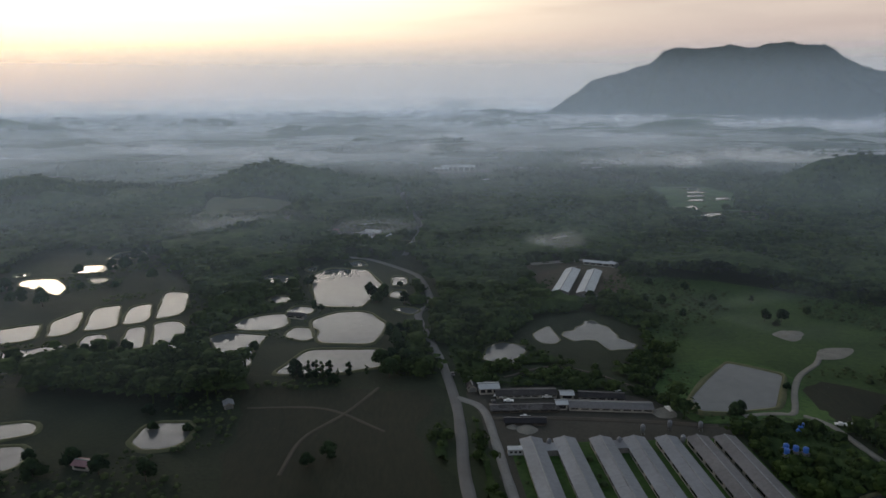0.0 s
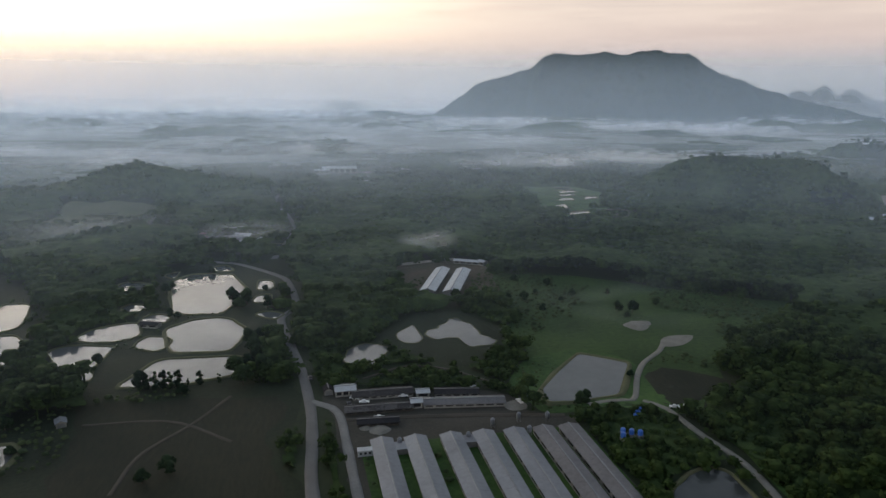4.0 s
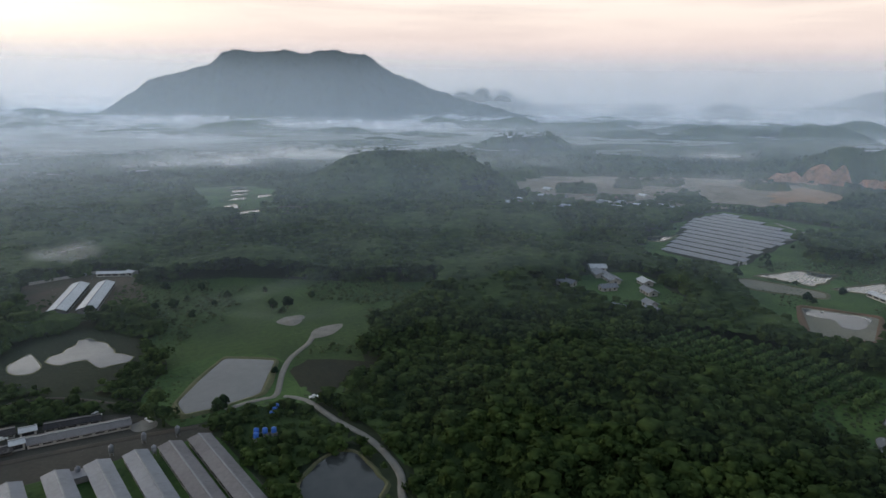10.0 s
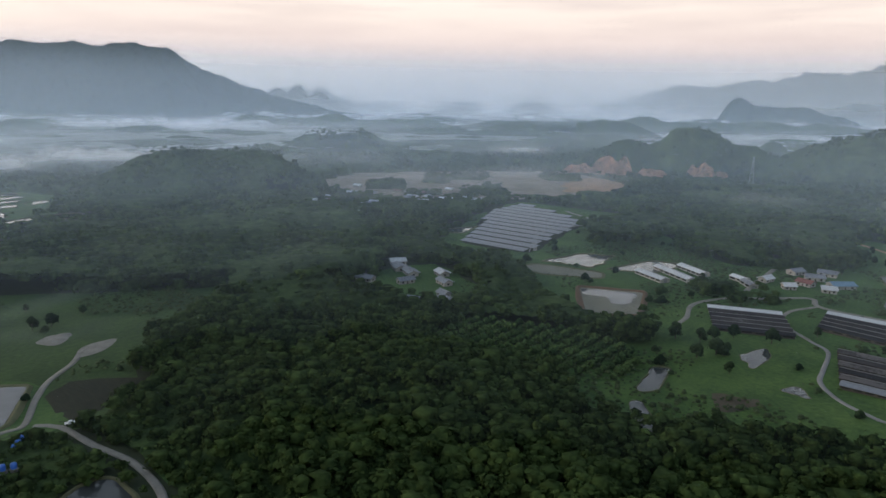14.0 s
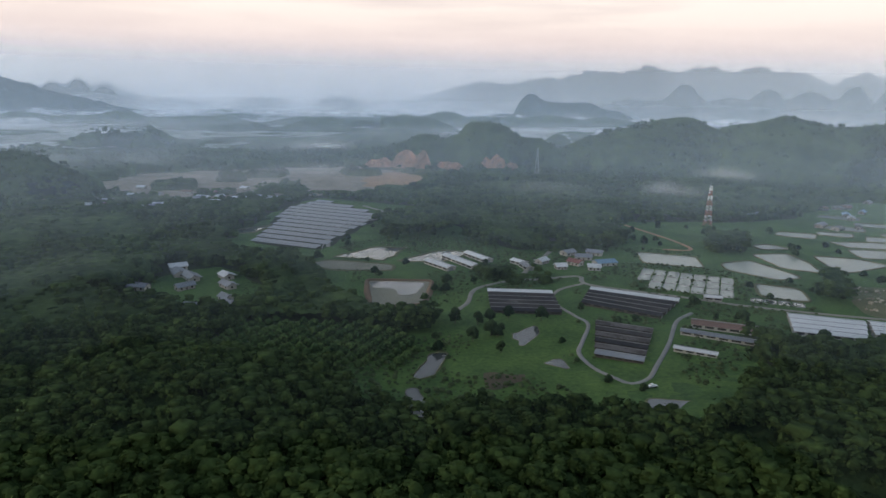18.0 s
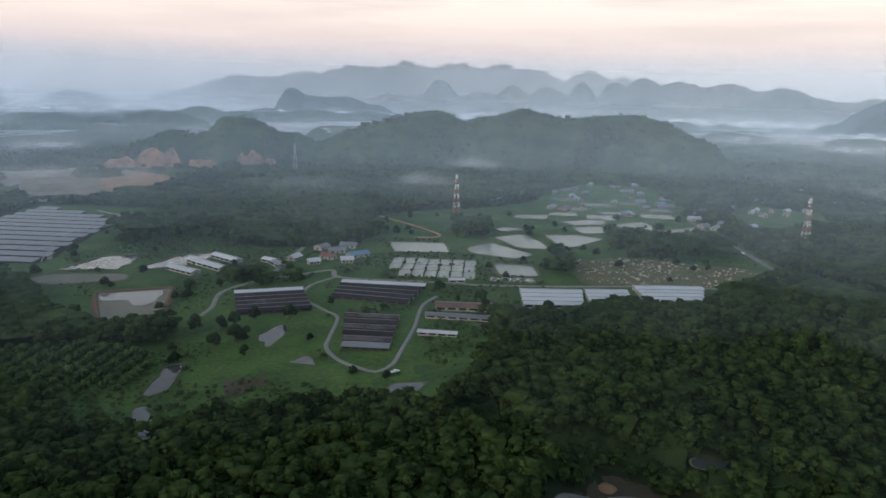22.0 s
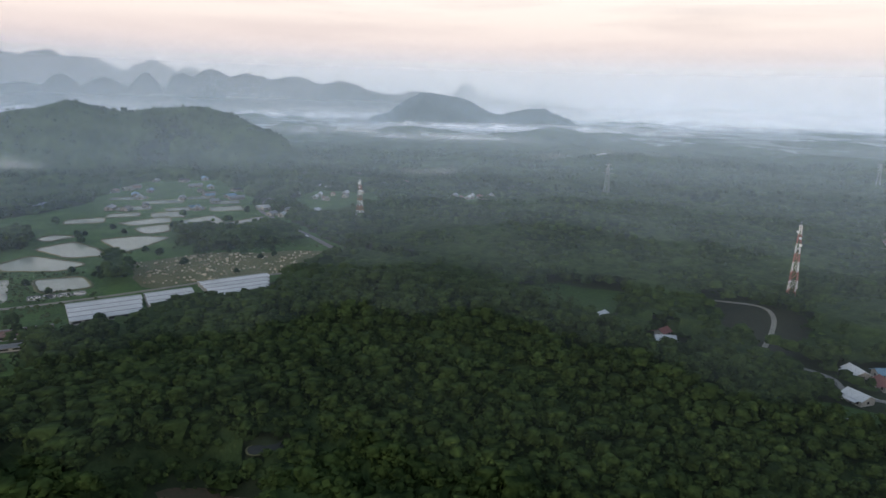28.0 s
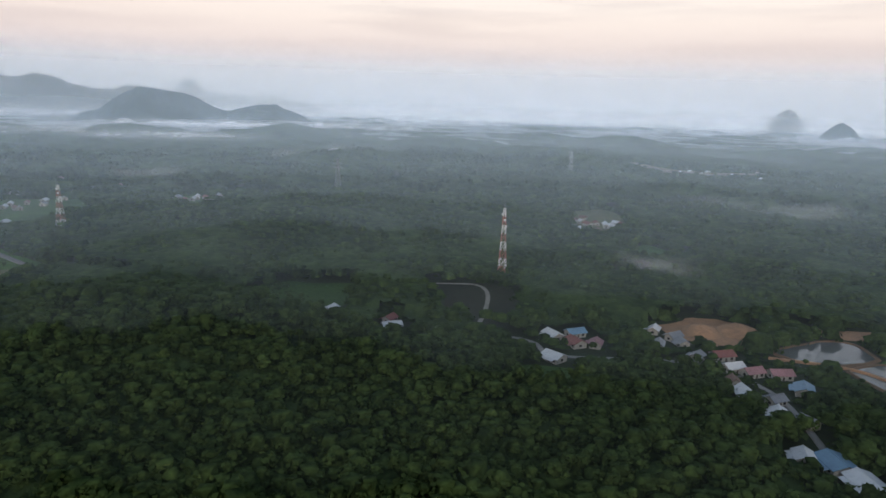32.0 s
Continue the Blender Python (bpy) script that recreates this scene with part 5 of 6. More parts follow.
def mast(x, y, h, base, label, red=True, z=None):
    """A four-legged lattice mast in bands, with cross braces and dish drums."""
    z = float(land(x, y)) if z is None else z
    ob = empty("lattice_mast" if red else "power_pylon", pose(x, y, z, 0, 0, 20), label, "mast" if red else "pylon")
    n = 8
    lw = max(0.2, base * 0.03)
    for k in range(n):
        z0, z1 = h * k / n, h * (k + 1) / n
        w0, w1 = (base * (1 - 0.78 * (q / h) ** 0.8) / 2 for q in (z0, z1))
        pieces, bars = [], []
        c0 = [(sx * w0, sy * w0, z0) for sx, sy in ((-1, -1), (1, -1), (1, 1), (-1, 1))]
        c1 = [(sx * w1, sy * w1, z1) for sx, sy in ((-1, -1), (1, -1), (1, 1), (-1, 1))]
        for i in range(4):
            j = (i + 1) % 4
            bars += [("leg", beam(c0[i], c1[i], lw)), ("brace", beam(c0[i], c1[j], lw * 0.6)), ("brace", beam(c0[j], c1[i], lw * 0.6))]
            pieces.append(beam(c1[i], c1[j], lw * 0.7))
        paint = ("mast_red" if k % 2 == 0 else "mast_white") if red else "steel"
        if not red:
            pieces += [b for _, b in bars]
        ring = part("mast_section", mesh_of("mast_section", *join(*pieces), paint), ob, ("red painted steel lattice" if k % 2 == 0 else "white painted steel lattice") if red else "")
        for n_bar, b in bars if red else ():
            part(n_bar, mesh_of(n_bar, *b, paint), ring)
    if red:
        for q, a in ((0.9, 0.3), (0.82, 2.2), (0.72, 4.0)):
            w = base * (1 - 0.78 * q ** 0.8) / 2 + 0.5
            part("dish_antenna", mesh_of("dish_antenna", *tube(0.9, 0.9, h * q, h * q + 1.2, 10, w * math.cos(a), w * math.sin(a)), "mast_white"), ob)
        part("lightning_rod", mesh_of("lightning_rod", *beam((0, 0, h), (0, 0, h + 3), 0.2), "steel"), ob)
    else:
        for q, wid in ((0.98, 5), (0.86, 6.5), (0.74, 8)):
            part("cross_arm", mesh_of("cross_arm", *join(beam((-wid, 0, h * q), (wid, 0, h * q), 0.5), beam((-wid, 0, h * q), (0, 0, h * q + 2), 0.3), beam((wid, 0, h * q), (0, 0, h * q + 2), 0.3)), "steel"), ob)
    return ob


mast(377, -541, 54, 6.5, "tall red and white lattice mast above the wood")
mast(920, -30, 46, 8.0, "red and white lattice mast behind the fish ponds")
mast(796, -389, 46, 7.5, "red and white lattice mast by the road")
mast(1262, 263, 52, 9, "grey power pylon below the quarried hill", False)
mast(821, -784, 50, 9, "grey power pylon in the woods", False)
mast(736, -1340, 44, 9, "distant grey power pylon", False)
mast(1900, 640, 60, 8, "distant red and white lattice mast in the mist")

# ---- solar field ----
FIELD = [(604, 362), (750, 431), (790, 452), (858, 450), (833, 394), (786, 325), (608, 292)]


def solar_rows():
    x, k = 611.0, 0
    table = mesh_of("panel_table", *join(box(-5.4, -3.98, 0, 5.4, 3.98, 0.12), box(-5.5, -4.04, -0.12, 5.5, -3.98, 0.16), box(-5.5, 3.98, -0.12, 5.5, 4.04, 0.16)), "solar_glass")
    post = mesh_of("post", *box(-0.12, -0.12, -2.2, 0.12, 0.12, 0), "steel")
    while x < 850:
        ys = [y for y in np.arange(290, 456, 8.1) if inside(np.array([x]), np.array([y]), FIELD)[0]]
        if ys:
            ob = empty("solar_array", pose(x, 0, float(land(x, ys[0]))), "long row of grey-blue solar panels on steel posts", "solar array", "solar field")
            for y in ys:
                t = new("panel_table", table)
                t.parent, t.matrix_basis = ob, pose(0, y, 2.0 + 0.05 * (k % 3), 0, -6, 0)
                p = new("post", post)
                p.parent, p.matrix_basis = t, pose(0, 0, 0, 0, 6, 0)
                k += 1
        x += 19.5


solar_rows()
OPEN.append(np.array([(596, 365), (750, 440), (790, 462), (868, 456), (840, 394), (792, 318), (602, 284)]))

# ---- tanks, vehicles, graves ----


def tank(x, y, z):
    ob = empty("water_tank", pose(x, y, z), "round blue plastic water tank on a low mound", "water tank", "blue water tanks")
    prof = [(1.35, 0.0), (1.42, 0.4), (1.36, 0.55), (1.42, 1.0), (1.36, 1.15), (1.42, 1.7), (1.36, 1.85), (1.4, 2.3), (1.1, 2.65), (0.4, 2.8)]
    v = [(q * math.cos(math.pi * i / 8), q * math.sin(math.pi * i / 8), h) for q, h in prof for i in range(16)]
    f = [(j * 16 + i, j * 16 + (i + 1) % 16, j * 16 + 16 + (i + 1) % 16, j * 16 + 16 + i) for j in range(len(prof) - 1) for i in range(16)]
    part("shell", mesh_of("shell", v, f, "blue_plastic", True), ob)
    part("lid", mesh_of("lid", *tube(0.42, 0.34, 2.8, 2.95, 12), "blue_plastic"), ob)
    part("plinth", mesh_of("plinth", *box(-1.6, -1.6, -1.5, 1.6, 1.6, 0), "concrete"), ob)
    ob.scale = (0.8, 0.8, 0.8)


for x, y, z in ((151.5, 240.5, 3.4), (154.6, 238.8, 3.4), (157.8, 237.2, 3.4), (150.2, 237.6, 3.0), (163.5, 252, 3.2), (166, 255, 3.2), (168, 257.5, 3.2)):
    tank(x, y, z)


def car(x, y, turn, body="car_white", label="white pickup truck parked on the ground", z=0.45, kind="car"):
    ob = empty("pickup_truck", pose(x, y, float(land(x, y)) + z, 0, 0, turn), label, "truck", "parked vehicles")
    v, f = box(-0.9, -2.4, 0.45, 0.9, 2.4, 1.0)
    v = [(a * (0.95 if c > 0.6 else 1), b * (0.98 if c > 0.6 else 1), c) for a, b, c in v]
    part("body", mesh_of("body", v, f, body), ob)
    v, f = box(-0.8, -0.7, 1.0, 0.8, 1.2, 1.7)
    v = [(a * (0.82 if c > 1.2 else 1), b * (0.72 if c > 1.2 else 1), c) for a, b, c in v]
    cab = part("cab", mesh_of("cab", v, f, body), ob)
    part("windscreen", mesh_of("windscreen", [(-0.7, 1.14, 1.1), (0.7, 1.14, 1.1), (0.6, 0.92, 1.62), (-0.6, 0.92, 1.62)], [(0, 1, 2, 3)], "opening"), cab)
    for a in (-0.8, 0.8):
        for b in (-1.5, 1.5):
            w = part("wheel", mesh_of("wheel", *tube(0.38, 0.38, -0.12, 0.12, 12), "rubber"), ob)
            w.matrix_basis = pose(a, b, 0.38, 0, 90, 0)
    return ob


for x, y, a, c in ((189, 262.5, 70, "car_white"), (193, 262, 75, "car_white"), (44, 302, 60, "car_white"), (48, 297, 80, "car_white"), (41, 296, 10, "car_dark"), (47, 278, 85, "car_dark"), (53, 280, 80, "car_white"),
                   (100, 290, 80, "car_white"), (103, 302, 30, "car_white"), (67, 300, 85, "car_white"), (120, 283, 10, "car_white"), (24, 330, 4, "car_dark"), (417, -21, 40, "car_white"), (735, -306, 90, "car_white")):
    car(x, y, a, c, "white pickup truck parked beside the sheds" if c == "car_white" else "dark pickup truck parked beside the sheds")


def graves():
    """Low white and ochre tombs in uneven rows on the slope."""
    v, f = join(box(-1.0, -1.6, -0.4, 1.0, 1.6, 0.5), box(-1.1, 1.2, 0.5, 1.1, 1.7, 1.7), box(-0.6, -1.2, 0.5, 0.6, 0.8, 0.75))
    me = mesh_of("tomb", v, f, "stone_pale")
    r = random.Random(9)
    yard = [(688, -142), (702, -204), (666, -298), (612, -270), (610, -142)]
    n = 0
    while n < 290:
        x, y = r.uniform(607, 704), r.uniform(-300, -140)
        if inside(np.array([x]), np.array([y]), yard)[0] and noise.noise(Vector((x * 0.05, y * 0.05, 2))) > -0.25:
            s = r.uniform(0.35, 0.85)
            ob = tagged(new("tomb", me), "low pale stone tomb in dry grass", "tomb", "graveyard tombs")
            ob.matrix_basis = pose(x, y, float(land(x, y)) + 0.2, 0, 0, r.uniform(60, 120)) @ Matrix.Diagonal((s, s, s, 1))
            n += 1


graves()
for x, y, a in ((524, -92, 20), (584, -160, 0)):
    me = mesh_of("tarpaulin", *join(box(-4, -2.5, 0, 4, 2.5, 0.6), box(-2.5, -1.6, 0.6, 2.6, 1.5, 1.3)), "blue_tarp")
    ob = tagged(new("tarpaulin", me), "blue tarpaulin over a heap", "tarpaulin")
    ob.matrix_basis = pose(x, y, float(land(x, y)), 0, 0, a)


def rock_face(x, y, z, w, h, turn, label):
    """A quarried cliff: a rough leaning slab of orange limestone set into the hill."""
    n, m = 26, 14
    v, f = [], []
    for i in range(n):
        for j in range(m):
            u, t = i / (n - 1) * 2 - 1, j / (m - 1)
            top = h * (0.8 + 0.35 * noise.noise(Vector((u * 2.2, 0, x)))) * (1 - u ** 4)
            k = 4 * noise.turbulence(Vector((u * 5, t * 4, y)), 3, False)
            v.append((u * w, 0.9 * top * t + k, -6 + t * (top + 6)))
    f = [(i * m + j, (i + 1) * m + j, (i + 1) * m + j + 1, i * m + j + 1) for i in range(n - 1) for j in range(m - 1)]
    me = mesh_of("rock_face", v, f, "limestone")
    ob = tagged(new("rock_face", me), label, "rock face")
    ob.matrix_basis = pose(x, y, z, 0, 0, turn)


for x, y, w, h, lab in ((1276, 514, 42, 42, "orange quarried limestone cliff"), (1258, 570, 34, 22, "orange quarry rubble slope"), (1306, 446, 30, 20, "orange quarry rubble slope"), (1334, 368, 28, 34, "orange quarried limestone cliff"), (1366, 340, 16, 18, "small orange quarried cliff")):
    a = math.degrees(math.atan2(y - CY, x - CX)) - 90
    rock_face(x, y, 0, w, h, a, lab)
    OPEN.append(np.array([(x - 30, y - w * 0.9), (x + 40, y - w * 0.7), (x + 40, y + w * 0.7), (x - 30, y + w * 0.9)], float))


# ---- heaps, walls and cabins ----


def heap(x, y, r, h, material, label):
    """A loose heap with an uneven round outline."""
    n, m = 18, 6
    v = []
    for j in range(m):
        t = j / (m - 1)
        for i in range(n):
            a = 2 * math.pi * i / n
            k = r * (1 - t) * (1 + 0.25 * noise.noise(Vector((math.cos(a) * 1.5, math.sin(a) * 1.5, x))))
            v.append((k * math.cos(a), k * math.sin(a), -0.2 + h * (1 - (1 - t) ** 1.6) + 0.12 * h * noise.noise(Vector((k * math.cos(a), k * math.sin(a), y)))))
    f = [(j * n + i, j * n + (i + 1) % n, (j + 1) * n + (i + 1) % n, (j + 1) * n + i) for j in range(m - 1) for i in range(n)]
    ob = tagged(new("mound", mesh_of("mound", v, f, material, True)), label, "heap")
    ob.matrix_basis = pose(x, y, float(land(x, y)) + 0.15)


for x, y, r, h, m, lab in ((52, 270, 5, 1.6, "gravel", "grey gravel heap in the farm yard"), (46, 273, 3, 1.2, "gravel", "small grey gravel heap"), (117, 281, 6, 1.5, "gravel", "pale rubble heap at the yard's end"),
                           (229, 372, 6, 1.6, "gravel", "grey rubble heap in the meadow"), (236, 378, 5, 1.4, "gravel", "grey rubble heap in the meadow"), (215, -520, 14, 5, "earth_orange", "heap of fresh orange earth"),
                           (196, -535, 16, 6, "earth_orange", "heap of fresh orange earth"), (326, -110, 4, 1.5, "earth_orange", "small heap of sand in the hollow"), (318, -128, 3, 1.0, "gravel", "pale rubble beside the track")):
    heap(x, y, r, h, m, lab)


def cabin(x, y, turn):
    ob = empty("site_cabin", pose(x, y, float(land(x, y)) + 0.2, 0, 0, turn), "small white cabin with three dark windows", "cabin")
    part("wall", mesh_of("wall", *box(-1.4, -3, 0, 1.4, 3, 2.5), "roof_white"), ob)
    part("roof", mesh_of("roof", *box(-1.6, -3.2, 2.5, 1.6, 3.2, 2.7), "roof_white"), ob)
    for k in (-1.8, 0, 1.8):
        part("window", mesh_of("window", *box(-1.45, k - 0.5, 1.0, -1.35, k + 0.5, 1.9), "opening"), ob)


cabin(43.5, 250, 88)


def boundary_wall(pts, h, material, label):
    """A low wall along straight runs, with a coping."""
    ob = empty("boundary_wall", pose(*pts[0], float(land(*pts[0]))), label, "wall")
    for a, b in zip(pts, pts[1:]):
        d = Vector((b[0] - a[0], b[1] - a[1]))
        m = pose(a[0] - pts[0][0], a[1] - pts[0][1], 0, 0, 0, math.degrees(math.atan2(d.y, d.x)))
        w = part("wall_run", mesh_of("wall_run", *box(0, -0.15, -0.6, d.length, 0.15, h), material), ob)
        w.matrix_basis = m
        c = part("coping", mesh_of("coping", *box(-0.1, -0.25, h, d.length + 0.1, 0.25, h + 0.15), "concrete"), w)


boundary_wall([(107, 556), (130, 561), (154, 566), (164, 553)], 2.2, "plaster", "pale wall round the barn yard")
boundary_wall([(33, 312), (31, 318), (46, 318), (46, 314)], 1.8, "plaster", "pale wall by the gatehouse")
boundary_wall([(610, 290), (700, 335), (800, 315)], 1.8, "concrete", "pale wall along the solar field")

# ---- woods ----


def crown_template(seed, leaves, lobes, ring, rows, trunk, spray=(0.10, 0.24), loose=0.42):
    """A tree crown of radius 1: rounded lobes under loose tufts of leaves, all quads."""
    r = np.random.RandomState(seed)
    v, q = [], []
    for k in range(lobes):
        a = 2.4 * k + r.uniform(-0.3, 0.3)
        off = 0.0 if k == 0 else r.uniform(0.42, 0.62)
        c = np.array((off * math.cos(a), off * math.sin(a), 0.30 if k == 0 else r.uniform(-0.35, 0.25)))
        s = (0.66 if k == 0 else r.uniform(0.36, 0.56)) if lobes > 1 else 0.95
        m = len(v)
        for j in range(rows + 1):
            t = -0.75 + 1.9 * j / rows if rows > 1 else -0.5 + 1.35 * j
            for i in range(ring):
                b = 2 * math.pi * (i + 0.5 * (j % 2)) / ring
                g = s * r.uniform(0.82, 1.15)
                v.append(tuple(c + g * np.array((math.cos(t) * math.cos(b), math.cos(t) * math.sin(b), math.sin(t)))))
        for j in range(rows):
            q += [(m + j * ring + i, m + j * ring + (i + 1) % ring, m + (j + 1) * ring + (i + 1) % ring, m + (j + 1) * ring + i) for i in range(ring)]
        q.append(tuple(m + rows * ring + i for i in range(4)))
    for _ in range(leaves):
        b, s = r.uniform(0, 2 * math.pi), r.uniform(-0.3, 1.0)
        c = math.sqrt(max(0.0, 1 - s * s))
        n = np.array((c * math.cos(b), c * math.sin(b), s))
        p = n * r.uniform(0.70, 1.10)
        n = n + r.normal(0, loose, 3)
        n /= np.linalg.norm(n)
        t = np.cross(n, r.normal(0, 1, 3))
        t /= np.linalg.norm(t)
        u = np.cross(n, t)
        k = r.uniform(*spray)
        m = len(v)
        v += [tuple(p + t * k), tuple(p + u * k * 0.8 + n * 0.05), tuple(p - t * k), tuple(p - u * k * 0.8)]
        q.append((m, m + 1, m + 2, m + 3))
    if trunk:
        m = len(v)
        w = 0.07
        v += [(x, y, z) for z in (-2.4, 0.0) for x, y in ((-w, -w), (w, -w), (w, w), (-w, w))]
        q += [(m, m + 1, m + 5, m + 4), (m + 1, m + 2, m + 6, m + 5), (m + 2, m + 3, m + 7, m + 6), (m + 3, m, m + 4, m + 7)]
    return np.array(v), np.array(q)


GROVES = [[(-211, 343), (-189, 366), (-137, 362), (-85, 347), (-76, 312), (-111, 306), (-162, 314), (-204, 332)], [(-130, 362), (-119, 362), (-90, 440), (-76, 470), (-92, 575), (-165, 545), (-135, 470)], [(-237, 640), (-176, 671), (-120, 577), (-105, 480), (-150, 480), (-161, 510)], [(422, 232), (470, 250), (500, 205), (474, 162), (470, 132), (456, 134), (432, 195)], [(804, -195), (860, -262), (800, -305), (716, -300), (706, -206), (752, -186)], [(751, 313), (824, 307), (839, 256), (710, 205), (680, 262)], [(826, 239), (925, 174), (939, 97), (855, 55), (745, 42), (695, 92), (700, 180)],
          [(838, -28), (858, -44), (845, -75), (775, -68), (765, -36)], [(684, -121), (696, -136), (622, -138), (622, -116)], [(598, 135), (618, 90), (590, 72), (560, 108)], [(464, 140), (484, 113), (440, 108), (436, 152)],
          [(850, 545), (930, 610), (985, 570), (920, 510)], [(1010, 700), (1075, 735), (1110, 670), (1040, 645)], [(815, 700), (870, 750), (905, 700), (850, 655)], [(1120, 560), (1180, 615), (1215, 550), (1150, 515)], [(940, 690), (985, 720), (1000, 680), (960, 660)], [(790, 610), (850, 640), (880, 600), (820, 570)]]


PLAIN = [[(-84, 322), (6, 315), (9, 222), (-66, 222)], [(180, 266), (207, 260), (243, 275), (226, 308), (198, 308)]]      # no scrub here


def free_of(x, y, fields=False):
    """Which places lie in the wood: off open ground, water, roads and buildings."""
    ok = np.ones(len(x), bool)
    if fields:
        ok[:] = False
        for o in FIELDS:
            ok |= inside(x, y, o)
        for o in PLAIN:
            ok &= ~inside(x, y, np.array(o, float))
    grove = np.zeros(len(x), bool)
    for o in GROVES:
        grove |= inside(x, y, np.array(o, float))
    for o in () if fields else OPEN:
        lo, hi = o.min(0), o.max(0)
        k = np.where(ok & ~grove & (x > lo[0]) & (x < hi[0]) & (y > lo[1]) & (y < hi[1]))[0]
        if len(k):
            ok[k[inside(x[k], y[k], o)]] = False
    for o in WET:
        lo, hi = o.min(0), o.max(0)
        k = np.where(ok & (x > lo[0]) & (x < hi[0]) & (y > lo[1]) & (y < hi[1]))[0]
        if len(k):
            ok[k[inside(x[k], y[k], o)]] = False
    for line, w in LANES:
        lo, hi = line.min(0) - w, line.max(0) + w
        k = np.where(ok & (x > lo[0]) & (x < hi[0]) & (y > lo[1]) & (y < hi[1]))[0]
        if len(k):
            d = np.full(len(k), 1e9)
            for p in line:
                d = np.minimum(d, (x[k] - p[0]) ** 2 + (y[k] - p[1]) ** 2)
            ok[k[d < (w + 1.5) ** 2]] = False
    return ok


# low growth: x, y, reach, share of the full height
LOW = [(530, -150, 45, 0.72), (545, -100, 38, 0.72), (550, -205, 42, 0.72), (530, -215, 36, 0.72), (160, 245, 42, 0.42), (70, 350, 50, 0.4), (105, 385, 48, 0.4), (60, 330, 36, 0.35), (110, 320, 34, 0.35), (520, 180, 70, 0.6), (300, -130, 45, 0.6), (140, -480, 45, 0.45), (215, -500, 30, 0.5), (200, -440, 40, 0.7), (880, 560, 140, 0.6), (395, -380, 26, 0.45), (358, -386, 26, 0.45), (260, -420, 36, 0.5), (165, -430, 40, 0.6), (340, -470, 40, 0.5), (120, -378, 20, 0.5), (450, 300, 50, 0.6), (365, 760, 75, 0.5), (110, 1150, 60, 0.5), (-200, 770, 60, 0.5), (710, -300, 45, 0.5), (-100, 420, 46, 0.4), (-92, 530, 34, 0.45), (-92, 470, 28, 0.45), (-30, 500, 50, 0.5), (14, 225, 15, 0.3), (14, 260, 15, 0.3), (14, 290, 15, 0.35), (30, 225, 9, 0.25), (30, 250, 9, 0.25), (30, 275, 9, 0.25), (100, 360, 44, 0.35), (45, 345, 30, 0.35), (188, 222, 34, 0.4), (172, 188, 36, 0.45), (190, 165, 26, 0.5), (170, 265, 22, 0.35)]


def stand(x, y):
    """How much taller or lower the wood grows here than elsewhere."""
    d = np.hypot(x - CX, y - CY)
    return np.clip((d - 120) / 400, 0.25, 1) * (1 + np.clip((d - 900) / 900, 0, 0.8)) * (11 * (value_noise(x, y, 118, 41) - 0.42) + 5 * (value_noise(x, y, 47, 42) - 0.5))


def wood(name, label, r0, r1, step, size, tall, template, material, seed, gaps, sector=(-48, 190), fields=False):
    """Many trees between two distances from the middle of the place, joined into one mesh."""
    rs = np.random.RandomState(seed)
    n = int(2 * r1 / step)
    gx, gy = np.meshgrid(np.arange(n), np.arange(n))
    x = CX - r1 + (gx.ravel() + rs.uniform(0, 1, n * n)) * step
    y = CY - r1 + (gy.ravel() + rs.uniform(0, 1, n * n)) * step
    d = np.hypot(x - CX, y - CY)
    az = np.degrees(np.arctan2(x - CX, y - CY))
    az = np.where(az < -130, az + 360, az)
    k = (d > r0) & (d < r1) & (az > sector[0]) & (az < sector[1])
    x, y = x[k], y[k]
    k = value_noise(x, y, 60, seed) + 0.5 * value_noise(x, y, 23, seed + 1) > gaps
    x, y = x[k], y[k]
    k = free_of(x, y, fields)
    x, y = x[k], y[k]
    z = surface(x, y)
    hh = tall * (0.75 + 0.5 * value_noise(x, y, 30, seed + 2)) * rs.uniform(0.75, 1.2, len(x))
    low = np.ones(len(x))
    for a, b, reach, k in LOW:
        low = np.minimum(low, np.where(np.hypot(x - a, y - b) < reach, k, 1.0))
    hh = np.maximum(hh * low + (stand(x, y) * low if tall > 5 else 0), 2.0)
    rad = size * np.sqrt(low) * np.clip(rs.lognormal(0, 0.38, len(x)), 0.45, 2.0)
    vert = rad * rs.uniform(0.55, 0.9, len(x)) * (0.42 if size > 8 else 0.85 if size > 5 else 1.0) * (0.6 if fields else 1.0)
    which, turn = rs.randint(0, len(template), len(x)), rs.uniform(0, 2 * math.pi, len(x))
    V, Q, base = [], [], 0
    for t, (tv, tq) in enumerate(template):
        m = np.where(which == t)[0]
        if not len(m):
            continue
        c, s = np.cos(turn[m])[:, None], np.sin(turn[m])[:, None]
        px = (tv[:, 0] * c - tv[:, 1] * s) * rad[m, None] + x[m, None]
        py = (tv[:, 0] * s + tv[:, 1] * c) * rad[m, None] + y[m, None]
        pz = tv[:, 2] * vert[m, None] + (z + np.where(rad > 7, 0.35 * vert, np.maximum(hh - vert, 0.55 * vert)))[m, None]
        V.append(np.stack([px, py, pz], -1).reshape(-1, 3))
        Q.append((tq[None] + (np.arange(len(m)) * len(tv))[:, None, None] + base).reshape(-1, 4))
        base += len(m) * len(tv)
    me = fast_mesh(name, np.vstack(V), np.vstack(Q), material, True)
    return tagged(new(name, me), label, "woodland", kind="stuff")


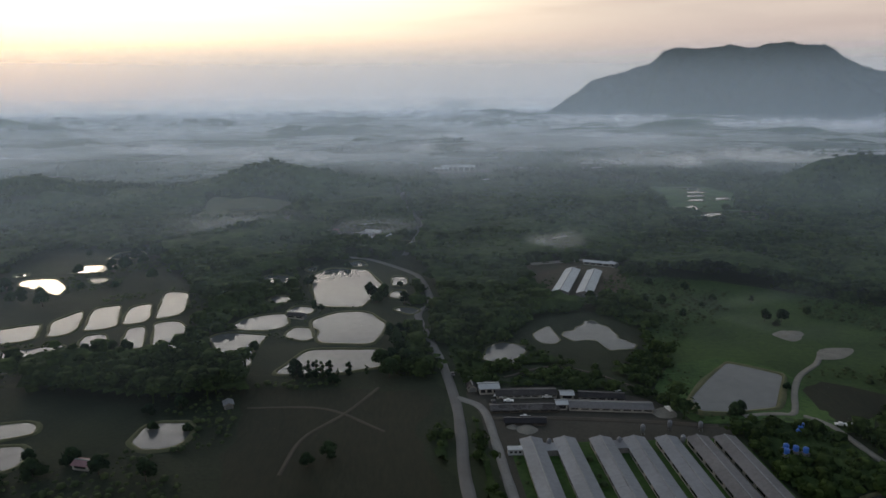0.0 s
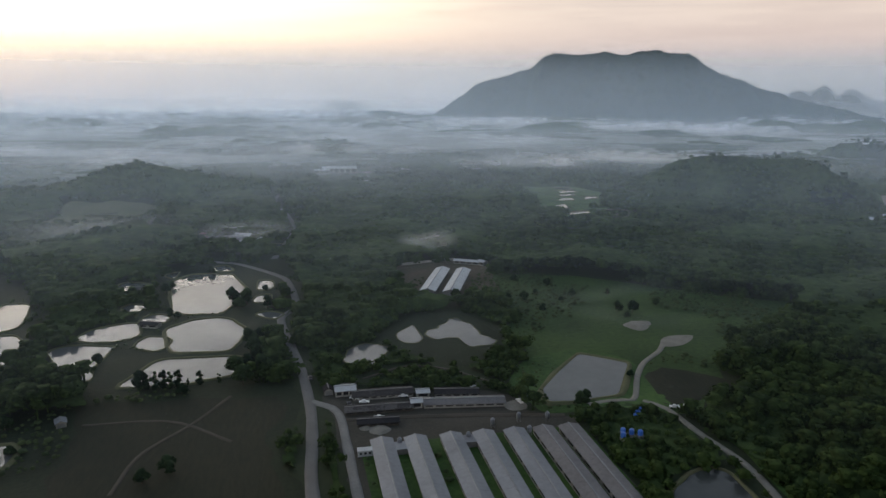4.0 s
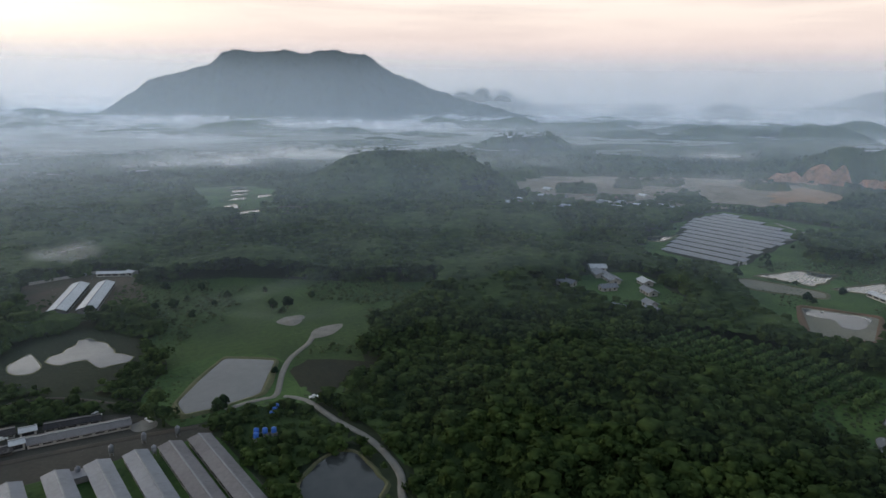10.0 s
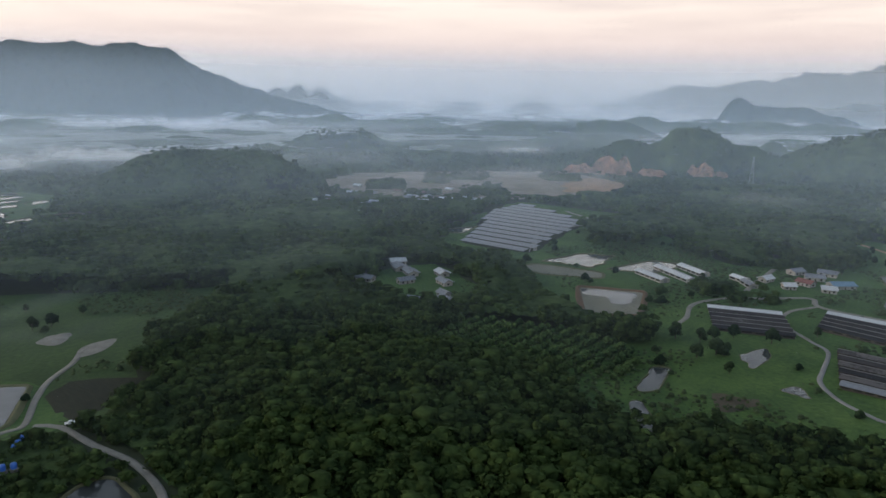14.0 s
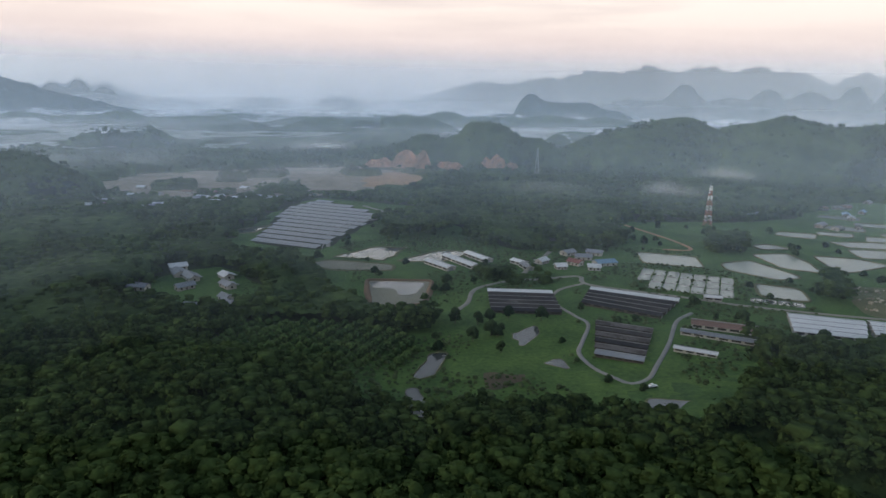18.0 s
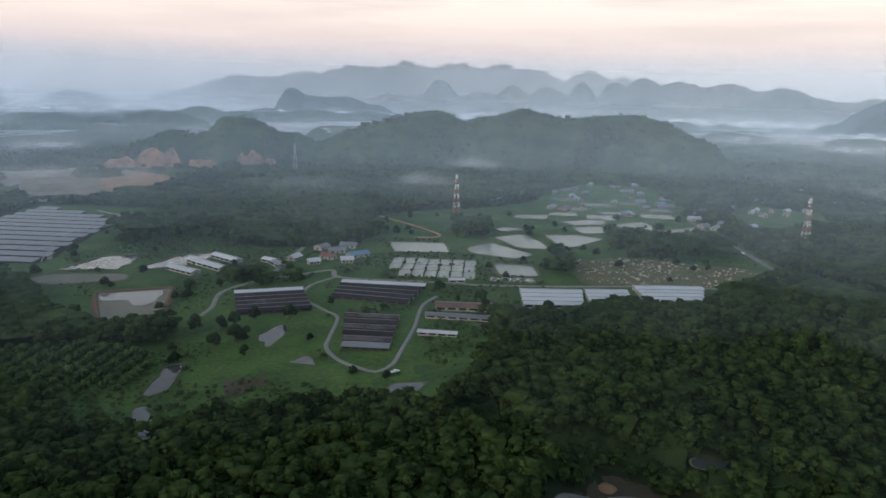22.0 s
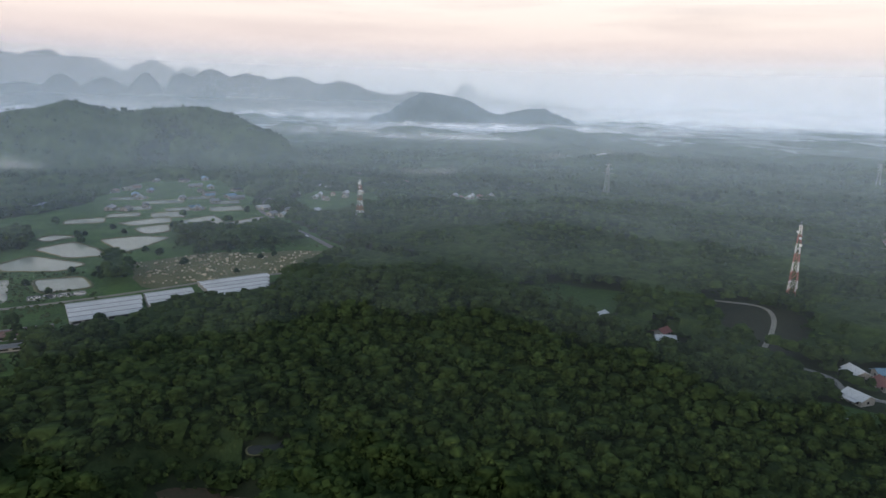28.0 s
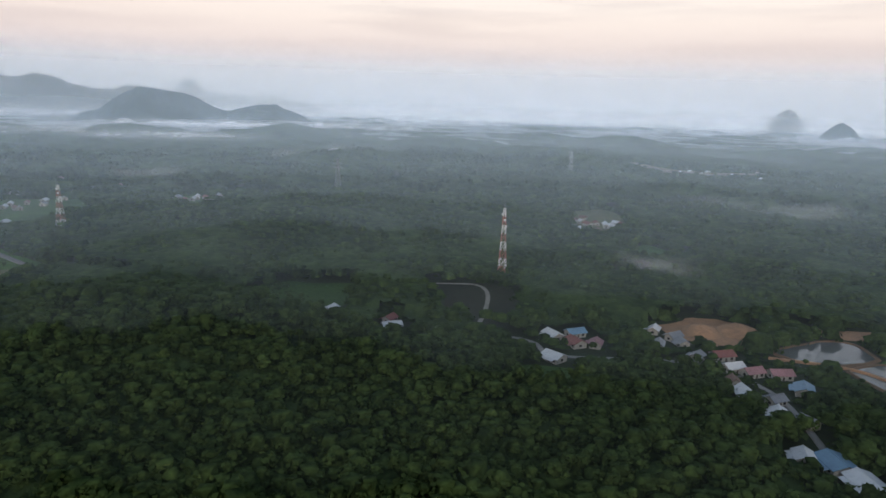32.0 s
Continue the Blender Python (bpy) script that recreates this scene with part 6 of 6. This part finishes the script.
near_t = [crown_template(s, 38, 1 + s % 2, 4, 1 + s % 2, s % 3 == 0, (0.14, 0.34), 0.40) for s in range(9)]
mid_t = [crown_template(s + 20, 8, 1, 4, 1, False, (0.22, 0.42), 0.22) for s in range(7)]
far_t = [crown_template(s + 40, 2, 1, 4, 1, False, (0.25, 0.45), 0.10) for s in range(6)]
scrub_t = [crown_template(s + 60, 4, 1, 4, 1, False) for s in range(4)]
wood("woodland", "dense dark green tropical wood with uneven crowns", 0, 440, 5.9, 4.5, 10.5, near_t, "leaf", 11, 0.2)
wood("woodland", "dark wood and scrub in the valley", 440, 1050, 8.6, 5.6, 10.5, mid_t, "leaf", 12, 0.28)
wood("woodland", "crowns of the hazy further woods", 1050, 1800, 13.5, 6.2, 11.5, far_t, "leaf_far", 13, 0.30)
wood("scrub", "low scrub and tall weeds over the fields", 60, 700, 4.2, 1.3, 1.5, scrub_t, "scrub", 15, 0.79, fields=True)



def canopy():
    """The closed leaf roof between and below the single crowns, and of all the far woods: one uneven sheet with gaps over open ground."""
    r = [40.0]
    while r[-1] < 4150:
        r.append(r[-1] + max(3.6, 0.0085 * r[-1]))
    r = np.array(r)
    az = np.radians(np.arange(-50, 193, 0.3))
    R, A = np.meshgrid(r, az, indexing="ij")
    rs = np.random.RandomState(31)
    R, A = R * (1 + rs.uniform(-0.003, 0.003, R.shape)), A + rs.uniform(-0.0018, 0.0018, A.shape)
    x, y = (CX + R * np.sin(A)).ravel(), (CY + R * np.cos(A)).ravel()
    d = R.ravel()
    near = np.clip((520 - d) / 120, 0, 1)
    low = np.ones(len(x))
    for a, b, reach, k in LOW:
        low = np.minimum(low, np.where(np.hypot(x - a, y - b) < reach, k, 1.0))
    up = (8.6 - 5.4 * near) * low * (0.7 + 0.6 * value_noise(x, y, 46, 5)) + 2.6 * (value_noise(x, y, 21, 6) - 0.4) + rs.uniform(-1, 1, len(x)) * 0.7
    up = up + stand(x, y) * low + np.clip((d - 1400) / 1500, 0, 1) * 6 * (value_noise(x, y, 95, 8) - 0.5)
    clear = (value_noise(x, y, 150, 9) * 0.6 + value_noise(x, y, 52, 10) * 0.4 > 0.70) & (d > 620)      # clearings
    ok = free_of(x, y) & ~clear
    z = np.where(ok, surface(x, y) + np.maximum(up, 0.4), land(x, y) - 4)
    n = len(az)
    i = (np.arange(len(r) - 1)[:, None] * n + np.arange(n - 1)[None]).ravel()
    q = np.stack([i, i + n, i + n + 1, i + 1], 1)
    q = q[np.where(d[q[:, 0]] < 1000, ok[q].all(1), ok[q].any(1))]
    me = fast_mesh("woodland", np.stack([x, y, z], 1), q, "canopy", True)
    tagged(new("woodland", me), "closed dark green leaf canopy of the valley woods", "woodland", kind="stuff")


canopy()

# ---- single trees ----


def tree_meshes(seed, height, radius, material, leaves=90, column=False):
    """Trunk with limbs, and a crown of loose leaf tufts."""
    r = random.Random(seed)
    tr = [tube(0.28, 0.16, -0.5, height * 0.62, 8)]
    for i in range(4):
        a = i * 1.57 + r.uniform(-0.4, 0.4)
        tr.append(beam((0, 0, height * (0.35 + 0.07 * i)), (radius * 0.6 * math.cos(a), radius * 0.6 * math.sin(a), height * (0.62 + 0.06 * i)), 0.16))
    trunk = mesh_of("trunk", *join(*tr), "bark")
    V, Q, n = [], [], 0
    for i in range(6):
        v, q = crown_template(seed * 7 + i, leaves // 3, 1, 4, 2, False, (0.2, 0.46))
        a, k = i * 2.1 + seed, 0.0 if i == 0 else r.uniform(0.35, 0.6)
        s = radius * (0.75 if i == 0 else r.uniform(0.42, 0.62))
        top = height * (0.95 if i == 0 else r.uniform(0.45, 0.85))
        v = v * (s, s, s * 0.95) + (k * radius * math.cos(a), k * radius * math.sin(a), max(top - s * 0.95, s * 0.62))
        if column:
            v[:, :2] *= (1.25 - 0.12 * i) * radius * 0.6 / s
            v[:, 2] += height * (0.10 + 0.15 * i) - max(top - s * 0.95, s * 0.62)
        V.append(v)
        Q.append(q + n)
        n += len(v)
    return trunk, fast_mesh("crown", np.vstack(V), np.vstack(Q), material)


def tree(meshes, x, y, s, turn, label, group=""):
    ob = empty("tree", pose(x, y, float(land(x, y)), 0, 0, turn) @ Matrix.Diagonal((s, s, s, 1)), label, "tree", group)
    part("trunk", meshes[0], ob)
    part("crown", meshes[1], ob)


def off_lanes(x, y):
    return all(((p[:, 0] - x) ** 2 + (p[:, 1] - y) ** 2).min() > (w + 2) ** 2 for p, w in LANES)


kinds = [tree_meshes(k + 1, (8, 10, 7, 11, 6)[k], (4.2, 4.6, 4.4, 4.2, 3.6)[k], "leaf_tree") for k in range(5)]
slim = tree_meshes(9, 7.5, 2.0, "leaf_tree", 60, True)
r = random.Random(21)
# round the fish ponds
for x, y, s in ((-14, 345, 1.1), (-8, 352, 1.2), (-5, 362, 1.2), (-4, 372, 1.0), (-6, 384, 1.1), (-4, 396, 1.0), (-9, 330, 1.1), (0, 342, 1.0), (2, 355, 1.1), (4, 368, 1.0), (3, 380, 1.0), (2, 392, 1.0),
                (-165, 372, 0.9), (-172, 377, 1.0), (-160, 378, 0.9), (-195, 350, 1.3), (-188, 348, 1.2), (-182, 352, 1.1), (-195, 362, 1.0), (-170, 366, 1.0), (-178, 368, 0.9), (-98, 344, 1.2), (-105, 348, 1.2), (-110, 342, 1.1), (-92, 346, 0.9),
                (-118, 346, 1.2), (-126, 350, 1.1), (-135, 352, 1.0), (-86, 372, 0.8), (-25, 470, 1.2), (-20, 462, 1.1), (-15, 468, 1.0), (-14, 478, 0.9), (-72, 520, 1.0), (-74, 505, 0.9), (-62, 448, 0.6), (-112, 282, 0.7), (-96, 279, 0.7),
                (-240, 560, 1.3), (-232, 566, 1.2), (-236, 600, 1.3), (-228, 596, 1.2), (-222, 606, 1.3), (-265, 555, 0.9), (-258, 480, 1.1), (-270, 478, 1.2), (-282, 486, 1.2), (-292, 500, 1.2), (-305, 515, 1.2), (-252, 470, 1.1),
                (148, 276, 0.8), (151, 277, 0.7), (186, 300, 0.6), (-120, 246, 1.0), (-135, 256, 1.1), (-145, 246, 1.2), (-155, 238, 1.2), (-100, 240, 1.0), (-40, 246, 0.8), (-32, 252, 0.9)):
    tree(r.choice(kinds), x, y, s * r.uniform(0.85, 1.1), r.uniform(0, 360), "dark broad-leaved tree on a pond bank", "trees by the ponds")
for x, y, s in ((-55, 334, 1.2), (-51, 333, 1.3), (-47, 334, 1.35), (-44, 333, 1.2), (-40, 334, 1.3), (-58, 334, 1.1), (-30, 335, 1.1), (-21, 336, 0.7), (-36, 336, 0.5)):
    tree(slim, x, y, s, r.uniform(0, 360), "slim dark tree standing against the pond", "trees by the ponds")
for k in range(70):      # scattered over pasture and dykes
    x, y = r.uniform(-320, 0), r.uniform(225, 640)
    if free_of(np.array([x]), np.array([y]))[0] or not any(inside(np.array([x]), np.array([y]), o)[0] for o in OPEN) or any(inside(np.array([x]), np.array([y]), o)[0] for o in WET) or abs(x + 38) < 40 and 225 < y < 320:
        continue
    tree(r.choice(kinds), x, y, r.uniform(0.5, 1.0), r.uniform(0, 360), "small tree in rough pasture", "pasture trees")
for x, y, s in ((166, 446, 0.8), (176, 440, 0.9), (190, 455, 0.6), (205, 470, 0.7), (200, 430, 0.5), (215, 446, 0.8), (232, 392, 0.7), (238, 398, 0.9), (228, 400, 0.8), (240, 440, 0.5), (262, 410, 0.6), (185, 490, 0.8), (180, 412, 0.6)):
    tree(r.choice(kinds), x, y, s, r.uniform(0, 360), "low bush standing in the wet meadow", "meadow bushes")
bush = tree_meshes(15, 4.6, 3.0, "leaf_orchard", 45)
box_o = np.array([(372, 211), (412, 226), (452, 135), (422, 106), (384, 100), (362, 180)])
for i in range(17):
    for j in range(16):
        x, y = 366 + i * 6.6 + 0.25 * j, 105 + j * 8.2 + r.uniform(-0.5, 0.5)
        if inside(np.array([x]), np.array([y]), box_o)[0]:
            tree(bush, x, y, r.uniform(0.75, 1.15), r.uniform(0, 360), "young fruit tree in an orchard row", "orchard trees")
for k in range(230):      # over the valley farms
    x, y = r.uniform(400, 900), r.uniform(-310, 330)
    if any(inside(np.array([x]), np.array([y]), o)[0] for o in WET) or not inside(np.array([x]), np.array([y]), VALLEY)[0] or inside(np.array([x]), np.array([y]), FIELD)[0] or not off_lanes(x, y):
        continue
    tree(r.choice(kinds), x, y, r.uniform(0.5, 1.05), r.uniform(0, 360), "tree between valley fields", "valley trees")

# ---- morning mist ----


# distance, share covered by haze and by ground mist, depth of the ground mist
VEILS = [(270, 0.008, 0.0, 40), (390, 0.024, 0.0, 40), (530, 0.058, 0.0, 30), (700, 0.080, 0.0, 26), (905, 0.105, 0.0, 24), (1220, 0.155, 0.0, 24), (1630, 0.11, 0.0, 26), (2050, 0.10, 0.0, 30), (2550, 0.10, 0.0, 36), (3300, 0.12, 0.08, 40),
         (4200, 0.24, 0.40, 60), (4420, 0.22, 0.40, 70), (4600, 0.5, 0.3, 90), (4740, 0.35, 0.35, 100), (4930, 0.15, 0.45, 110)]


def veil(k, r, high, low, deep):
    """One upright sheet of haze that winds to and fro round the place."""
    top = 170 + 0.075 * r
    far = r > 4000
    name = "haze_%d" % r
    haze_material(name, (0.545, 0.575, 0.62) if far else (0.46, 0.60, 0.73) if r < 1300 else (0.44, 0.57, 0.73), high, 420 if r > 1300 else 230, top, 20 if far else 34, low, deep, k, 0.3 if far else 0.9)
    az = np.radians(np.linspace(-52, 196, 180))
    w = r * (1 + 0.11 * (value_noise(az * 4.3 + k * 3.1, az * 0, 1.0, 77 + k) - 0.5) * (0.3 if r > 800 else 1) + 0.02 * np.sin(az * 31 + k * 2.0) * (0.2 if r > 800 else 1))
    z = np.array((-4.0, 0.3 * top, 0.65 * top, top))
    x, y = CX + w * np.sin(az), CY + w * np.cos(az)
    v = np.stack([np.tile(x, 4), np.tile(y, 4), np.repeat(z, len(az))], 1)
    n = len(az)
    i = (np.arange(3)[:, None] * n + np.arange(n - 1)[None]).ravel()
    me = fast_mesh("mist_veil", v, np.stack([i, i + 1, i + 1 + n, i + n], 1), name, True)
    tagged(new("mist_veil", me), "thin blue-grey morning haze over pale ground mist", "mist", kind="stuff")


def fog_bank(x, y, across, along, z, thick, cover, seed):
    """A bank of fog: two winding sheets behind one another."""
    turn = math.degrees(math.atan2(y - CY, x - CX)) - 90
    u = np.linspace(-1, 1, 25)
    V, Q = [], []
    for k in range(2):
        d = along * (0.7 * k - 0.35 + 0.25 * np.sin(u * 4 + seed + 2 * k))
        for h in (0.0, 0.5, 1.0):
            V.append(np.stack([u * across * 1.1, d + along * 0.3 * h, np.full(25, h * thick * 1.7)], 1))
        i = (np.arange(2)[:, None] * 25 + np.arange(24)[None]).ravel() + 75 * k
        Q.append(np.stack([i, i + 1, i + 26, i + 25], 1))
    ob = new("fog_bank", fast_mesh("fog_bank", np.vstack(V), np.vstack(Q), "bank_%d" % max(1, round(cover * (9 if math.hypot(x - CX, y - CY) < 1100 else 10))), True))
    ob.matrix_basis = pose(x, y, z - 0.3 * thick, 0, 0, turn)
    tagged(ob, "low white bank of morning fog", "fog", kind="stuff")


def fog_layer(z, material, seed):
    """One gently waving level sheet of fog over the far valley."""
    r = np.geomspace(620, 4900, 44)
    az = np.radians(np.linspace(-56, 198, 130))
    R, A = np.meshgrid(r, az, indexing="ij")
    x, y = CX + R * np.sin(A), CY + R * np.cos(A)
    h = z + 9 * (value_noise(x, y, 330, 60 + seed) - 0.5) + 5 * (value_noise(x, y, 120, 70 + seed) - 0.5)
    n = len(az)
    i = (np.arange(len(r) - 1)[:, None] * n + np.arange(n - 1)[None]).ravel()
    me = fast_mesh("fog_layer", np.stack([x, y, h], -1).reshape(-1, 3), np.stack([i, i + n, i + n + 1, i + 1], 1), material, True)
    tagged(new("fog_layer", me), "thin level layer of white fog with streaks and gaps", "fog", kind="stuff")


for k, row in enumerate(VEILS):
    veil(k, *row)
for k, (z, most) in enumerate(FOG):
    fog_layer(z, "fog_%d" % z, k)
# x, y, half width across the view, half depth, height, thickness, share covered
BANKS = [(-1013, 1963, 420, 300, 10, 26, 0.9), (-900, 2774, 700, 400, 16, 30, 0.9), (-572, 2290, 500, 300, 14, 30, 0.9), (-300, 3500, 900, 600, 20, 40, 0.9), (13, 1799, 330, 200, 12, 24, 0.9),
         (284, 2490, 480, 300, 16, 30, 0.9), (-1500, 3600, 900, 600, 20, 40, 0.9), (640, 3900, 700, 500, 20, 40, 0.9), (594, 1308, 200, 80, 12, 22, 0.7), (427, 1217, 150, 70, 12, 18, 0.7),
         (-168, 718, 90, 50, 6, 12, 0.45), (-413, 1590, 260, 140, 12, 22, 0.9), (138, 599, 30, 30, 8, 10, 0.45), (-31, 688, 60, 40, 6, 8, 0.45), (689, 2891, 520, 260, 16, 34, 0.9),
         (972, 2665, 480, 240, 16, 34, 0.9), (1233, 2298, 420, 200, 14, 30, 0.9), (1612, 2274, 500, 220, 16, 34, 0.9), (2300, 2500, 600, 300, 20, 34, 0.9), (466, 1221, 120, 60, 12, 20, 0.7),
         (699, 1160, 200, 60, 20, 22, 0.7), (933, 937, 160, 90, 14, 20, 0.32), (1345, 755, 80, 50, 26, 16, 0.5), (926, 658, 180, 90, 8, 16, 0.2), (222, 410, 75, 70, 2, 7, 0.16),
         (1086, 502, 150, 90, 10, 22, 0.2), (1007, 560, 220, 120, 6, 20, 0.2), (774, 600, 150, 80, 6, 14, 0.25), (1056, 18, 46, 30, 16, 14, 0.4), (1251, -47, 60, 30, 24, 14, 0.4),
         (1027, 178, 120, 60, 8, 16, 0.15), (1091, -641, 60, 40, 16, 12, 0.3), (1937, -1087, 220, 80, 18, 20, 0.5), (1825, -1200, 240, 90, 18, 20, 0.5), (2217, -976, 300, 90, 18, 24, 0.6),
         (2500, -1500, 500, 120, 18, 26, 0.75), (2350, -1750, 500, 120, 18, 26, 0.75), (2100, -2100, 420, 160, 18, 26, 0.75), (1251, -1238, 140, 70, 14, 18, 0.4), (2304, -2770, 600, 300, 20, 34, 0.75),
         (1194, -1075, 110, 60, 14, 16, 0.4), (988, -3300, 800, 400, 18, 30, 0.75), (285, -623, 40, 30, 10, 8, 0.2), (303, -1037, 120, 80, 10, 14, 0.3), (3700, 100, 900, 260, 24, 40, 0.75),
         (3600, -900, 900, 260, 24, 40, 0.75), (3300, -1900, 700, 260, 24, 36, 0.75), (3500, 1300, 700, 260, 20, 34, 0.9), (3300, 2200, 800, 300, 20, 34, 0.9), (2329, 1081, 420, 160, 14, 26, 0.9),
         (2500, 500, 400, 160, 14, 26, 0.75), (-700, 1500, 300, 160, 12, 24, 0.8), (-250, 1300, 220, 90, 14, 20, 0.6), (120, 1500, 260, 120, 14, 22, 0.7), (-1300, 2300, 500, 260, 14, 30, 0.9),
         (500, 1900, 380, 160, 14, 26, 0.8)]
for k, b in enumerate(BANKS):
    fog_bank(*b, 300 + k)
